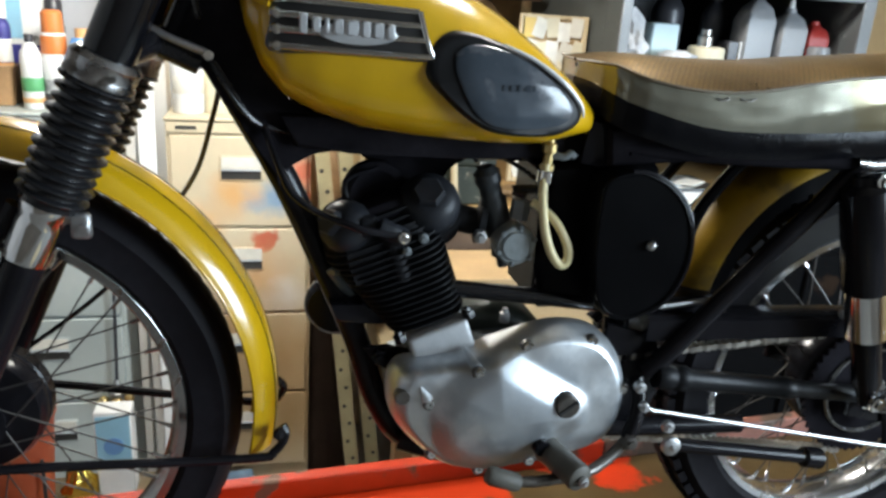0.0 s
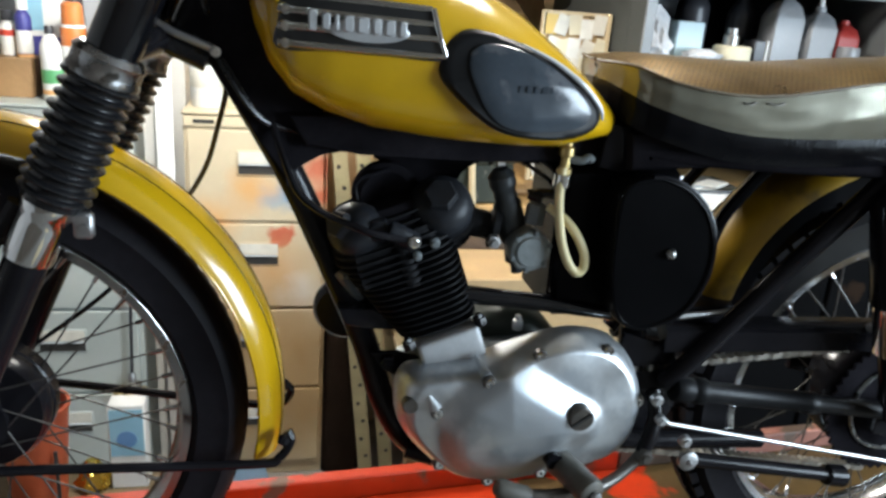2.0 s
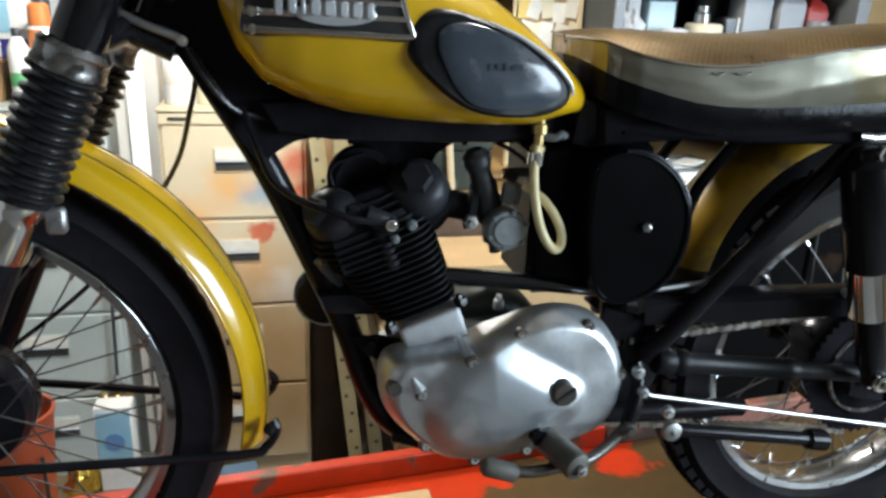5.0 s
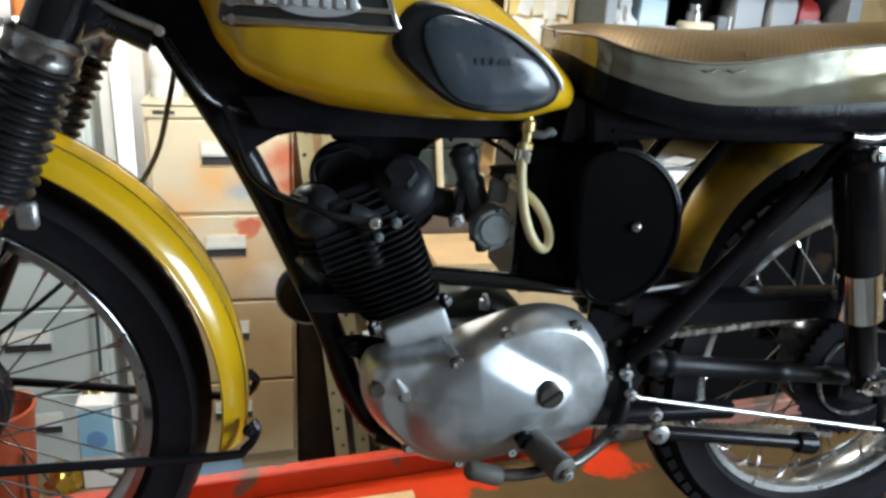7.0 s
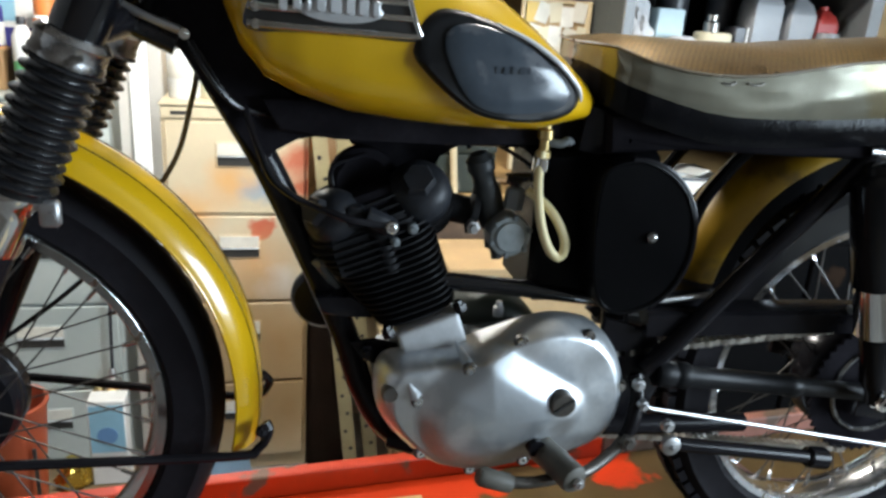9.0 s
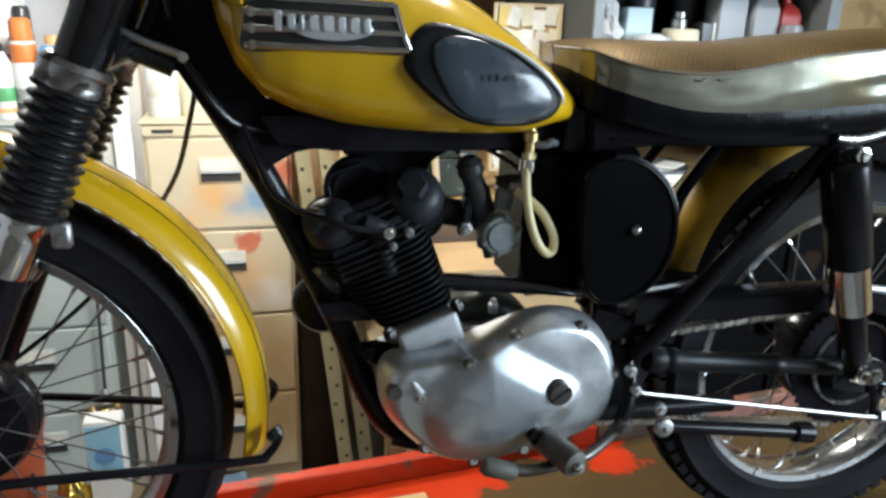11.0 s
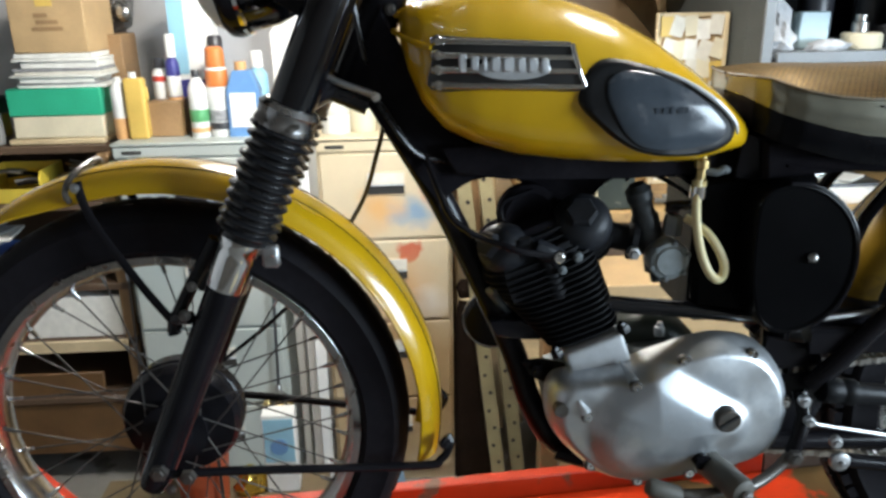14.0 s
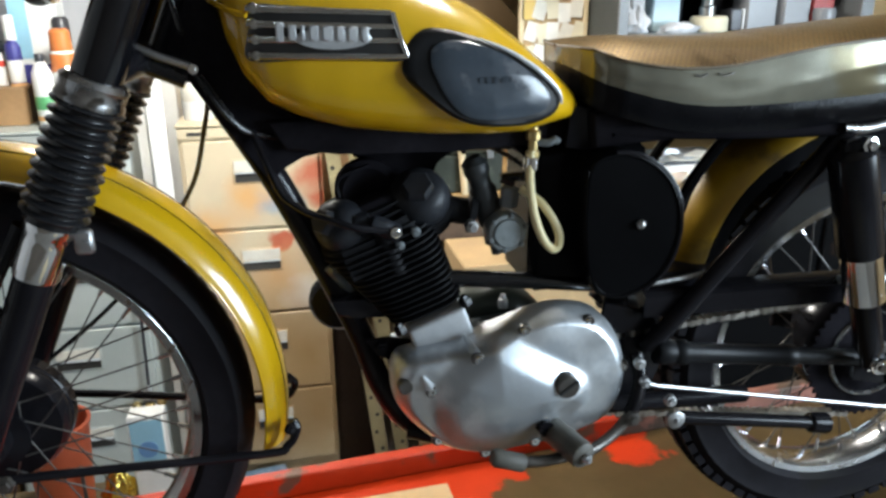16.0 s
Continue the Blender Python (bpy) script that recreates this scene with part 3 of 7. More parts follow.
def wheel(name, cx, cz, R, r, half, knobs, label):
    m = on_axle(cx, 0, cz)
    hub = part(name, lathe([(0.012, 0.07), (0.024, 0.068), (0.026, 0.04), (0.045, 0.038), (0.045, 0.03), (0.024, 0.028), (0.024, -0.028), (0.045, -0.03), (0.045, -0.06), (0.012, -0.065)], m, 28), enamel, bike, label)
    prof = []
    for k in range(15):
        a = math.pi * k / 14 - math.pi / 2
        y = half * math.sin(a)
        rr = r + 0.006 + (R - r - 0.006) * max(0.0, math.cos(a)) ** 0.55
        prof.append((rr, -y * (1.0 if abs(math.sin(a)) < 0.95 else 0.85)))
    part("tyre", lathe([(r - 0.004, 0.026)] + prof + [(r - 0.004, -0.026)], m, 72), tyre_rubber, hub)
    blocks = bmesh.new()
    n = 70 if knobs else 84
    for k in range(n):
        a = 2 * math.pi * k / n
        rows = ((-0.026, 0.010), (0.0, 0.012), (0.026, 0.010)) if knobs else ((-0.011, 0.006), (0.011, 0.006))
        for j, (y, w) in enumerate(rows):
            t = a + (math.pi / n if j % 2 else 0)
            top = R + (0.006 if knobs else 0.0008) - abs(y) * (0.25 if knobs else 0.24)
            size = 0.010 if knobs else 0.007
            q = Matrix.Translation((cx, 0, cz)) @ Matrix.Rotation(-t, 4, "Y") @ Matrix.Translation((top - 0.006, y, 0)) @ Matrix.Diagonal((0.012, w * 2, size * 2, 1))
            bmesh.ops.create_cube(blocks, size=1.0, matrix=q)
    part("tread", blocks, tyre_rubber, hub, smooth=0)
    rim = [(r, 0.029), (r - 0.003, 0.0315), (r - 0.013, 0.0305), (r - 0.017, 0.024), (r - 0.021, 0.012), (r - 0.024, 0.0), (r - 0.021, -0.012), (r - 0.017, -0.024), (r - 0.013, -0.0305), (r - 0.003, -0.0315), (r, -0.029), (r - 0.006, -0.02), (r - 0.012, 0.0), (r - 0.006, 0.02)]
    part("rim", lathe(rim, m, 80, close=True), rim_chrome, hub, "chromed steel wheel rim")
    count = 36
    for k in range(count):
        side = 1 if k % 2 else -1
        a = 2 * math.pi * k / count
        lean = (1 if (k // 2) % 2 else -1) * radians(48)
        p = Vector((cx + 0.043 * math.cos(a + lean), side * 0.034, cz + 0.043 * math.sin(a + lean)))
        q = Vector((cx + (r - 0.022) * math.cos(a), side * 0.006, cz + (r - 0.022) * math.sin(a)))
        s = rod(p, q, 0.0012, 6)
        part("spoke", s, spoke_metal, hub)
        d = (p - q).normalized()
        part("nipple", rod(q - d * 0.001, q + d * 0.017, 0.0034, 8, r2=0.0026), rim_chrome, hub)
    return hub


front = wheel("front_wheel", 0.0, 0.315, 0.322, 0.256, 0.043, False, "front wheel with black hub and wire spokes")
rear = wheel("rear_wheel", 1.245, 0.313, 0.312, 0.2435, 0.047, True, "rear wheel with knobbly tyre and wire spokes")
# front brake drum on the far side, ribbed
part("brake_drum", lathe([(0.02, 0.045), (0.076, 0.04), (0.082, 0.03), (0.083, 0.022), (0.081, 0.02), (0.081, 0.012), (0.083, 0.01), (0.083, -0.01), (0.03, -0.018)], on_axle(0, 0.030, 0.315), 48), enamel, front, "black brake drum")
# rear hub: drum plate, sprocket and cover on the near side
part("brake_plate", lathe([(0.0, 0.004), (0.03, 0.004), (0.035, 0.0), (0.075, -0.004), (0.09, -0.012), (0.094, -0.02), (0.094, -0.05), (0.03, -0.05)], on_axle(1.245, -0.055, 0.313), 48), enamel, rear, "black brake plate")
teeth = [(0.104 + (0.004 if k % 2 else -0.002)) for k in range(96)]
ring = bmesh.new()
outer = [(1.245 + q * math.cos(2 * math.pi * k / 96), 0.313 + q * math.sin(2 * math.pi * k / 96)) for k, q in enumerate(teeth)]
slab(outer, -0.070, -0.066, bm=ring)
part("sprocket", ring, soot, rear)
part("hub_ring", lathe([(0.066, 0.0), (0.068, 0.003), (0.071, 0.003), (0.073, 0.0)], on_axle(1.245, -0.0715, 0.313), 48, close=True), clamp_metal, rear, "worn bright ring on the hub")
for k in range(6):
    a = radians(15 + 60 * k)
    bolt((1.245 + 0.045 * math.cos(a), -0.060, 0.313 + 0.045 * math.sin(a)), 0.007, 0.009, rear, cast, "bolt")

# fork legs
FU = Vector((0.28, 0, 0.625)).normalized()


def fork_at(s, y):
    """A place s metres up the fork from the front axle."""
    return Vector((0.0, y, 0.312)) + FU * s


def fork_leg(y):
    m = frame_of(fork_at(0, y), fork_at(1, y))
    leg = part("fork_leg", lathe([(0, -0.045), (0.017, -0.044), (0.02, -0.03), (0.021, 0.0), (0.0215, 0.03), (0.0222, 0.20), (0.0225, 0.272), (0, 0.272)], m, 28), enamel, bike, "black lower fork leg")
    part("collar", lathe([(0, 0.258), (0.0245, 0.258), (0.0255, 0.262), (0.0255, 0.300), (0.0258, 0.312), (0.0285, 0.316), (0.0285, 0.325), (0.025, 0.329), (0, 0.329)], m, 28), chrome, leg, "chromed fork collar")
    prof = [(0.0, 0.325), (0.030, 0.325)]
    n = 11
    for k in range(n):
        z = 0.330 + k * 0.0125
        big = 0.0368 + 0.0012 * math.sin(k * 2.1) + 0.0006 * k / n
        prof += [(0.0295, z), (0.0305, z + 0.0028), (big - 0.001, z + 0.0048), (big, z + 0.0062), (big - 0.001, z + 0.0076), (0.0305, z + 0.0096)]
    prof += [(0.0325, 0.470), (0.0, 0.470)]
    part("gaiter", lathe(prof, m, 36), rubber, leg, "black ribbed rubber fork gaiter")
    ring_ = lathe([(0.033, 0.464), (0.0358, 0.465), (0.0365, 0.468), (0.0345, 0.472), (0.0350, 0.484), (0.0365, 0.487), (0.031, 0.493), (0, 0.493)], m, 32)
    part("clamp_ring", ring_, clamp_metal, leg, "scuffed metal clamp ring")
    part("shroud", lathe([(0, 0.486), (0.0258, 0.486), (0.0264, 0.50), (0.0264, 0.672), (0.024, 0.680), (0, 0.680)], m, 28), gloss_black, leg, "glossy black upper fork tube")
    part("fork_cap", lathe([(0, 0.70), (0.016, 0.70), (0.018, 0.692), (0.018, 0.682), (0.026, 0.681), (0.026, 0.676), (0, 0.676)], m, 6), slot_dark, leg)
    a = fork_at(0.315, y) + Vector((0.033, -0.006, -0.012)) if y < 0 else fork_at(0.315, y) + Vector((0.033, 0.006, -0.012))
    clip = box(a.x - 0.008, a.x + 0.012, a.y - 0.006, a.y + 0.006, a.z - 0.016, a.z + 0.012, 0.003)
    rod(a + Vector((0.004, -0.01, -0.004)), a + Vector((0.004, 0.01, -0.004)), 0.005, 10, clip)
    part("clip", clip, cast, leg, "cast metal clip")
    return leg


for side in (-0.092, 0.092):
    leg = fork_leg(side)
    s = -1 if side < 0 else 1
    bolt((0.0, side + s * 0.018, 0.305), 0.012, 0.012, leg, slot_dark, "axle_nut", (0, s, 0))
    bolt((0.012, side + s * 0.018, 0.278), 0.006, 0.008, leg, slot_dark, "bolt", (0, s, 0))
    # brace for the mudguard
    b = tube([fork_at(0.215, side) + Vector((-0.03, 0, 0.0)), fork_at(0.215, side * 0.85) + Vector((-0.052, 0, -0.006))], 0.009, 8, 1)
    tube([fork_at(0.30, side * 0.9) + Vector((-0.026, 0, 0.02)), fork_at(0.215, side * 0.85) + Vector((-0.05, 0, -0.004)), fork_at(0.19, side * 0.85) + Vector((-0.045, 0, -0.004))], 0.0085, 8, 4, b)
    part("mudguard_bracket", b, enamel, leg)
    bolt(fork_at(0.225, side) + Vector((-0.036, s * 0.012, 0.0)), 0.007, 0.008, leg, slot_dark, "bolt", (0, s, 0))
    bolt(fork_at(0.265, side) + Vector((-0.040, s * 0.012, 0.0)), 0.006, 0.008, leg, slot_dark, "bolt", (0, s, 0))
# axle spindle and yokes
part("axle", rod((0, -0.10, 0.312), (0, 0.10, 0.312), 0.009, 14), cast, bike)
for s, w in ((0.675, 0.016), (0.495, 0.018)):
    c = [fork_at(s, y) + Vector((0.035 * (1 - (abs(y) / 0.092) ** 2), 0, 0.012 * (1 - (abs(y) / 0.092) ** 2))) for y in (-0.1, -0.06, 0, 0.06, 0.1)]
    part("yoke", tube(c, w, 10, 4), enamel, bike, "black fork yoke")

# front mudguard
def guard(cx, cz, a0, a1, ridge, edge, half, n=56, bm=None, ease=0.0, swell=0.0, lift=0.0):
    sections = []
    for i in range(n + 1):
        f = i / n
        a = radians(a0 + (a1 - a0) * f)
        tip = min(1.0, min(f, 1 - f) * n / 2.5 + 0.55)
        pts = []
        cross = [(-1.0, 0.0), (-0.97, 0.16), (-0.82, 0.52), (-0.55, 0.84), (-0.25, 0.97), (0, 1.0), (0.25, 0.97), (0.55, 0.84), (0.82, 0.52), (0.97, 0.16), (1.0, 0.0)]
        low = edge + lift * max(0.0, 1 - f / 0.13) ** 1.4
        outer_ = [(w * half * (0.9 + 0.1 * tip), low + (ridge - low) * h) for w, h in cross]
        inner_ = [(w * 0.955, q - 0.0025) for w, q in outer_[::-1]]
        for y, q in outer_ + inner_:
            q += ease * math.sin(math.pi * f) + swell * math.sin(math.pi / 2 * min(1.0, f / 0.25))
            pts.append((cx + q * math.cos(a), y, cz + q * math.sin(a)))
        sections.append(pts)
    return loft(sections, True, bm)


mud = part("front_mudguard", guard(0, 0.315, 120, -9, 0.366, 0.336, 0.056, ease=0.010, lift=0.019), yellow, bike, "glossy yellow front mudguard with thin black lining")
for y in (-0.027, 0.027):
    line = []
    for i in range(41):
        f = 0.02 + 0.96 * i / 40
        a = radians(120 + (-9 - 120) * f)
        q = 0.3623 + 0.010 * math.sin(math.pi * f)
        line.append((q * math.cos(a), y * 1.05, 0.315 + q * math.sin(a)))
    part("pinstripe", tube(line, 0.0007, 6, 1), enamel, mud, "thin black lining")
for y in (-0.056, 0.056):
    line = []
    for i in range(41):
        f = 0.01 + 0.98 * i / 40
        a = radians(120 + (-9 - 120) * f)
        q = 0.336 + 0.010 * math.sin(math.pi * f) + 0.019 * max(0.0, 1 - f / 0.13) ** 1.4
        line.append((q * math.cos(a), y * (0.985 if 0.03 < f < 0.97 else 0.94), 0.315 + q * math.sin(a)))
    part("rolled_edge", tube(line, 0.0018, 6, 1), yellow, mud, "rolled edge")
for s in (-1, 1):
    # front strap and clip, and the lower stays from the axle
    strap = tube([(-0.062, s * 0.062, 0.675), (-0.05, s * 0.068, 0.63), (0.0, s * 0.075, 0.545), (0.040, s * 0.079, 0.487)], 0.0056, 8, 4, flat=0.6, side=(0, 1, 0))
    part("mudguard_stay", strap, enamel, bike)
    stay = tube([(0.008, s * 0.108, 0.298), (0.10, s * 0.098, 0.292), (0.33, s * 0.072, 0.268), (0.362, s * 0.066, 0.272), (0.376, s * 0.062, 0.292), (0.372, s * 0.058, 0.305)], 0.006, 8, 5)
    part("mudguard_stay", stay, enamel, bike)
    bolt((0.366, s * 0.068, 0.300), 0.008, 0.009, bike, enamel, "bolt", (0.6, s * 0.8, 0))
    bolt((0.036, s * 0.112, 0.297), 0.011, 0.010, bike, slot_dark, "nut", (0, s, 0))
    ring_b = tube([(-0.075, s * 0.060, 0.650), (-0.077, s * 0.063, 0.662), (-0.074, s * 0.051, 0.676), (-0.069, s * 0.03, 0.684), (-0.067, 0, 0.687)], 0.0038, 8, 5)
    part("clip", ring_b, slot_dark, mud, "dark metal mudguard clip")
    bolt((-0.064, s * 0.062, 0.668), 0.006, 0.008, mud, cast, "bolt", (0, s, 0))

# headlamp
LM = frame_of((0.170, 0, 0.918), (0.100, 0, 0.911))
lamp = part("headlamp", lathe([(0.0, -0.062), (0.022, -0.0595), (0.043, -0.050), (0.062, -0.031), (0.072, -0.006), (0.0765, 0.02), (0.0765, 0.034), (0, 0.034)], LM, 44), gloss_black, bike, "glossy black headlamp shell")
part("bezel", lathe([(0.0752, 0.030), (0.0805, 0.034), (0.082, 0.042), (0.080, 0.050), (0.0752, 0.054), (0.0735, 0.048), (0.0745, 0.036)], LM, 48, close=True), enamel, lamp, "black headlamp rim")
part("trim_ring", lathe([(0.0772, 0.026), (0.0805, 0.028), (0.0805, 0.033), (0.0772, 0.034)], LM, 48, close=True), chrome, lamp, "thin chromed trim ring")
part("lens", lathe([(0, 0.088), (0.029, 0.085), (0.050, 0.077), (0.0665, 0.066), (0.0748, 0.052), (0.073, 0.050), (0.0645, 0.063), (0.048, 0.073), (0.029, 0.081), (0, 0.084)], LM, 44), lens_glass, lamp, "pale fluted glass lens")
part("reflector", lathe([(0.071, 0.040), (0.058, 0.012), (0.04, -0.012), (0.012, -0.03), (0, -0.031)], LM, 40), chrome, lamp)
for s in (-1, 1):
    ear = loft([[(0.178, s * 0.079, 0.935), (0.178, s * 0.079, 0.885), (0.178, s * 0.084, 0.885), (0.178, s * 0.084, 0.935)],
                [(0.225, s * 0.083, 0.925), (0.225, s * 0.083, 0.850), (0.225, s * 0.089, 0.850), (0.225, s * 0.089, 0.925)],
                [(0.268, s * 0.086, 0.905), (0.250, s * 0.086, 0.835), (0.250, s * 0.094, 0.835), (0.268, s * 0.094, 0.905)]])
    part("headlamp_ear", ear, enamel, bike)
    bolt((0.166, s * 0.083, 0.915), 0.0095, 0.008, lamp, base_alloy, "bolt", (0, s, 0))
# switch, warning tab and horn button on the shell
knob = lathe([(0, 0.0), (0.016, 0.0), (0.0165, 0.004), (0.0155, 0.034), (0.014, 0.042), (0.008, 0.046), (0, 0.046)], frame_of((0.196, -0.02, 0.974), (0.198, -0.02, 1.03)), 20)
part("switch", knob, rubber, lamp)
bolt((0.206, -0.032, 0.974), 0.008, 0.008, lamp, chrome, "bolt", (0.2, -0.4, 1))
tab = box(-0.004, 0.026, -0.008, 0.008, -0.003, 0.003, 0.002)
turned(tab, Matrix.Translation((0.216, -0.035, 0.968)) @ Matrix.Rotation(radians(-38), 4, "Y") @ Matrix.Rotation(radians(25), 4, "X"))
part("red_tab", tab, red_plastic, lamp, "red plastic ignition tab")

# steering head, handlebar, levers
part("steering_head", lathe([(0, 0), (0.028, 0.0), (0.030, 0.012), (0.027, 0.02), (0.025, 0.15), (0.029, 0.16), (0.029, 0.172), (0, 0.172)], frame_of((0.258, 0, 0.755), (0.327, 0, 0.912)), 24), enamel, bike)
for s, dx, dz in ((-1, 0.0, -0.008), (1, -0.025, -0.035)):
    bar = tube([(0.312, s * 0.03, 0.945), (0.313, s * 0.075, 0.946), (0.322, s * 0.10, 0.965), (0.345, s * 0.135, 1.012), (0.372 + dx * 0.6, s * 0.18, 1.036 + dz * 0.7), (0.400 + dx, s * 0.23, 1.031 + dz), (0.430 + dx, s * 0.265, 1.028 + dz), (0.440 + dx, s * 0.278, 1.027 + dz)], 0.011, 14, 6)
    grip_dir = (Vector((0.488, s * 0.33, 1.022)) - Vector((0.408, s * 0.235, 1.024))).normalized()
    a = Vector((0.412 + dx, s * 0.245, 1.030 + dz))
    hb = part("handlebar", bar, chrome, bike, "chromed handlebar")
    g = lathe([(0, 0.0), (0.019, 0.0), (0.0195, 0.004), (0.0165, 0.01), (0.0155, 0.05), (0.0165, 0.11), (0.018, 0.118), (0.012, 0.124), (0, 0.124)], frame_of(a, a + grip_dir), 20)
    part("grip", g, rubber, hb, "black rubber handlebar grip")
    l = tube([a + Vector((-0.01, 0.0, 0.014)), a + grip_dir * -0.01 + Vector((-0.02, 0, 0.022)), a + grip_dir * 0.06 + Vector((-0.03, 0, 0.030)), a + grip_dir * 0.15 + Vector((-0.035, 0, 0.030))], 0.005, 8, 5)
    part("lever", l, chrome, hb, "chromed control lever")
    bolt(a + Vector((-0.012, 0, 0.016)), 0.011, 0.012, hb, chrome, "clamp", (0, 0, 1))
    cl = lathe([(0, 0), (0.018, 0), (0.02, 0.006), (0.02, 0.022), (0.015, 0.03), (0, 0.03)], frame_of((0.315, s * 0.045, 0.922), (0.33, s * 0.045, 0.965)), 16)
    part("handlebar_clamp", cl, cast, bike)
part("top_clamp", turned(box(-0.030, 0.034, -0.070, 0.070, -0.012, 0.014, 0.006, segments=2), Matrix.Translation((0.318, 0, 0.935)) @ Matrix.Rotation(radians(24), 4, "Y")), enamel, bike, "black enamelled top clamp")
for dx, dy, dz in ((-0.014, -0.058, 0.020), (0.022, -0.060, 0.004), (0.030, -0.050, -0.012)):
    bolt((0.318 + dx, dy, 0.935 + dz), 0.009, 0.016, bike, clamp_metal, "bolt", (0.35, -0.25, 0.9))
part("damper_knob", lathe([(0, 0.020), (0.014, 0.019), (0.019, 0.012), (0.019, 0.004), (0.012, 0.0), (0, 0.0)], frame_of((0.345, -0.030, 0.905), (0.372, -0.050, 0.910)), 12), gloss_black, bike)
# chromed end of a switch or horn beside the bars
horn = lathe([(0, 0.022), (0.008, 0.022), (0.012, 0.019), (0.015, 0.014), (0.017, 0.008), (0.017, 0.0), (0.012, -0.02), (0.011, -0.045), (0, -0.045)], frame_of((0.365, -0.045, 0.968), (0.347, -0.075, 0.975)), 24)
part("dip_switch", horn, clamp_metal, bike, "scuffed plated dip switch")
# cables
for pts, r in (
    ([(0.44, -0.26, 1.03), (0.34, -0.20, 1.10), (0.272, -0.12, 1.06), (0.258, -0.075, 0.985), (0.268, -0.04, 0.90), (0.285, -0.03, 0.80)], 0.0032),
    ([(0.325, -0.06, 0.985), (0.300, -0.06, 0.998), (0.278, -0.06, 0.975), (0.270, -0.05, 0.93), (0.272, -0.045, 0.86)], 0.0026),
    ([(0.270, -0.03, 0.778), (0.295, -0.02, 0.762), (0.302, 0.0, 0.727), (0.289, 0.03, 0.674), (0.268, 0.066, 0.61), (0.231, 0.078, 0.548), (0.19, 0.082, 0.49), (0.12, 0.088, 0.42), (0.03, 0.09, 0.35)], 0.0032),
    ([(0.285, -0.03, 0.772), (0.305, -0.045, 0.742), (0.330, -0.045, 0.705), (0.356, -0.035, 0.685), (0.42, -0.02, 0.672)], 0.0034),
    ([(0.29, -0.02, 0.768), (0.312, -0.035, 0.738), (0.337, -0.035, 0.698), (0.365, -0.025, 0.68)], 0.0028),
):
    part("cable", tube(pts, r, 8, 6), rubber, bike, "black control cable")
lev = tube([(0.233, -0.04, 0.790), (0.255, -0.045, 0.780), (0.288, -0.048, 0.768), (0.297, -0.048, 0.764)], 0.006, 8, 4, flat=0.7, side=(0, 0, 1))
part("steering_stop", lev, cast, bike, "bare metal steering lug")
bolt((0.295, -0.05, 0.764), 0.006, 0.006, bike, chrome, "bolt")
part("lug_rubber", tube([(0.236, -0.03, 0.774), (0.285, -0.03, 0.752)], 0.013, 10, 1), rubber, bike)

# fuel tank
TANK = [(0.326, 0.825, 0.862, 0.030), (0.334, 0.790, 0.866, 0.062), (0.350, 0.752, 0.871, 0.088), (0.375, 0.722, 0.877, 0.104), (0.41, 0.705, 0.882, 0.114), (0.46, 0.690, 0.882, 0.121),
        (0.52, 0.682, 0.872, 0.126), (0.575, 0.678, 0.853, 0.128), (0.63, 0.676, 0.824, 0.126), (0.675, 0.677, 0.793, 0.118), (0.71, 0.686, 0.764, 0.104), (0.735, 0.690, 0.741, 0.085), (0.750, 0.700, 0.726, 0.060), (0.755, 0.708, 0.718, 0.04)]


def tank_row(x):
    xs = [t[0] for t in TANK]
    return [float(np.interp(x, xs, [t[k] for t in TANK])) for k in (1, 2, 3)]


fine_x = [p.x for p in smooth_path([(t[0], 0, 0) for t in TANK], 4)]
sections = []
for x in fine_x:
    lo, hi, half = tank_row(x)
    mid = lo + (hi - lo) * 0.42
    pts = []
    for k in range(48):
        a = 2 * math.pi * k / 48
        c, s = math.cos(a), math.sin(a)
        p = 2.1 if s > 0 else 3.2
        h = (hi - mid) if s > 0 else (mid - lo)
        pts.append((x, half * math.copysign(abs(c) ** (2 / p), c), mid + h * math.copysign(abs(s) ** (2 / p), s)))
    sections.append(pts)
tank = part("fuel_tank", loft(sections), yellow, bike, "glossy yellow fuel tank", smooth=60)
seam = box(0.305, 0.352, -0.02, 0.02, 0.852, 0.860, 0.003)
part("tank_lug", seam, yellow, tank)
part("tank_seam", tube([(0.318, -0.03, 0.838), (0.330, -0.058, 0.832), (0.345, -0.083, 0.826), (0.36, -0.097, 0.822)], 0.0032, 8, 5), yellow, tank)
bolt((0.316, -0.024, 0.862), 0.007, 0.009, tank, slot_dark, "bolt")
cap = part("filler_cap", lathe([(0, 0.022), (0.014, 0.0215), (0.020, 0.018), (0.031, 0.0175), (0.034, 0.015), (0.034, 0.009), (0.029, 0.006), (0.027, -0.008), (0, -0.008)], frame_of((0.476, 0, 0.882), (0.488, 0, 0.93)), 36), chrome, tank, "chromed fuel filler cap")
part("cap_latch", tube([(0.436, 0, 0.886), (0.440, 0, 0.898), (0.452, 0, 0.902)], 0.004, 8, 3), chrome, cap)


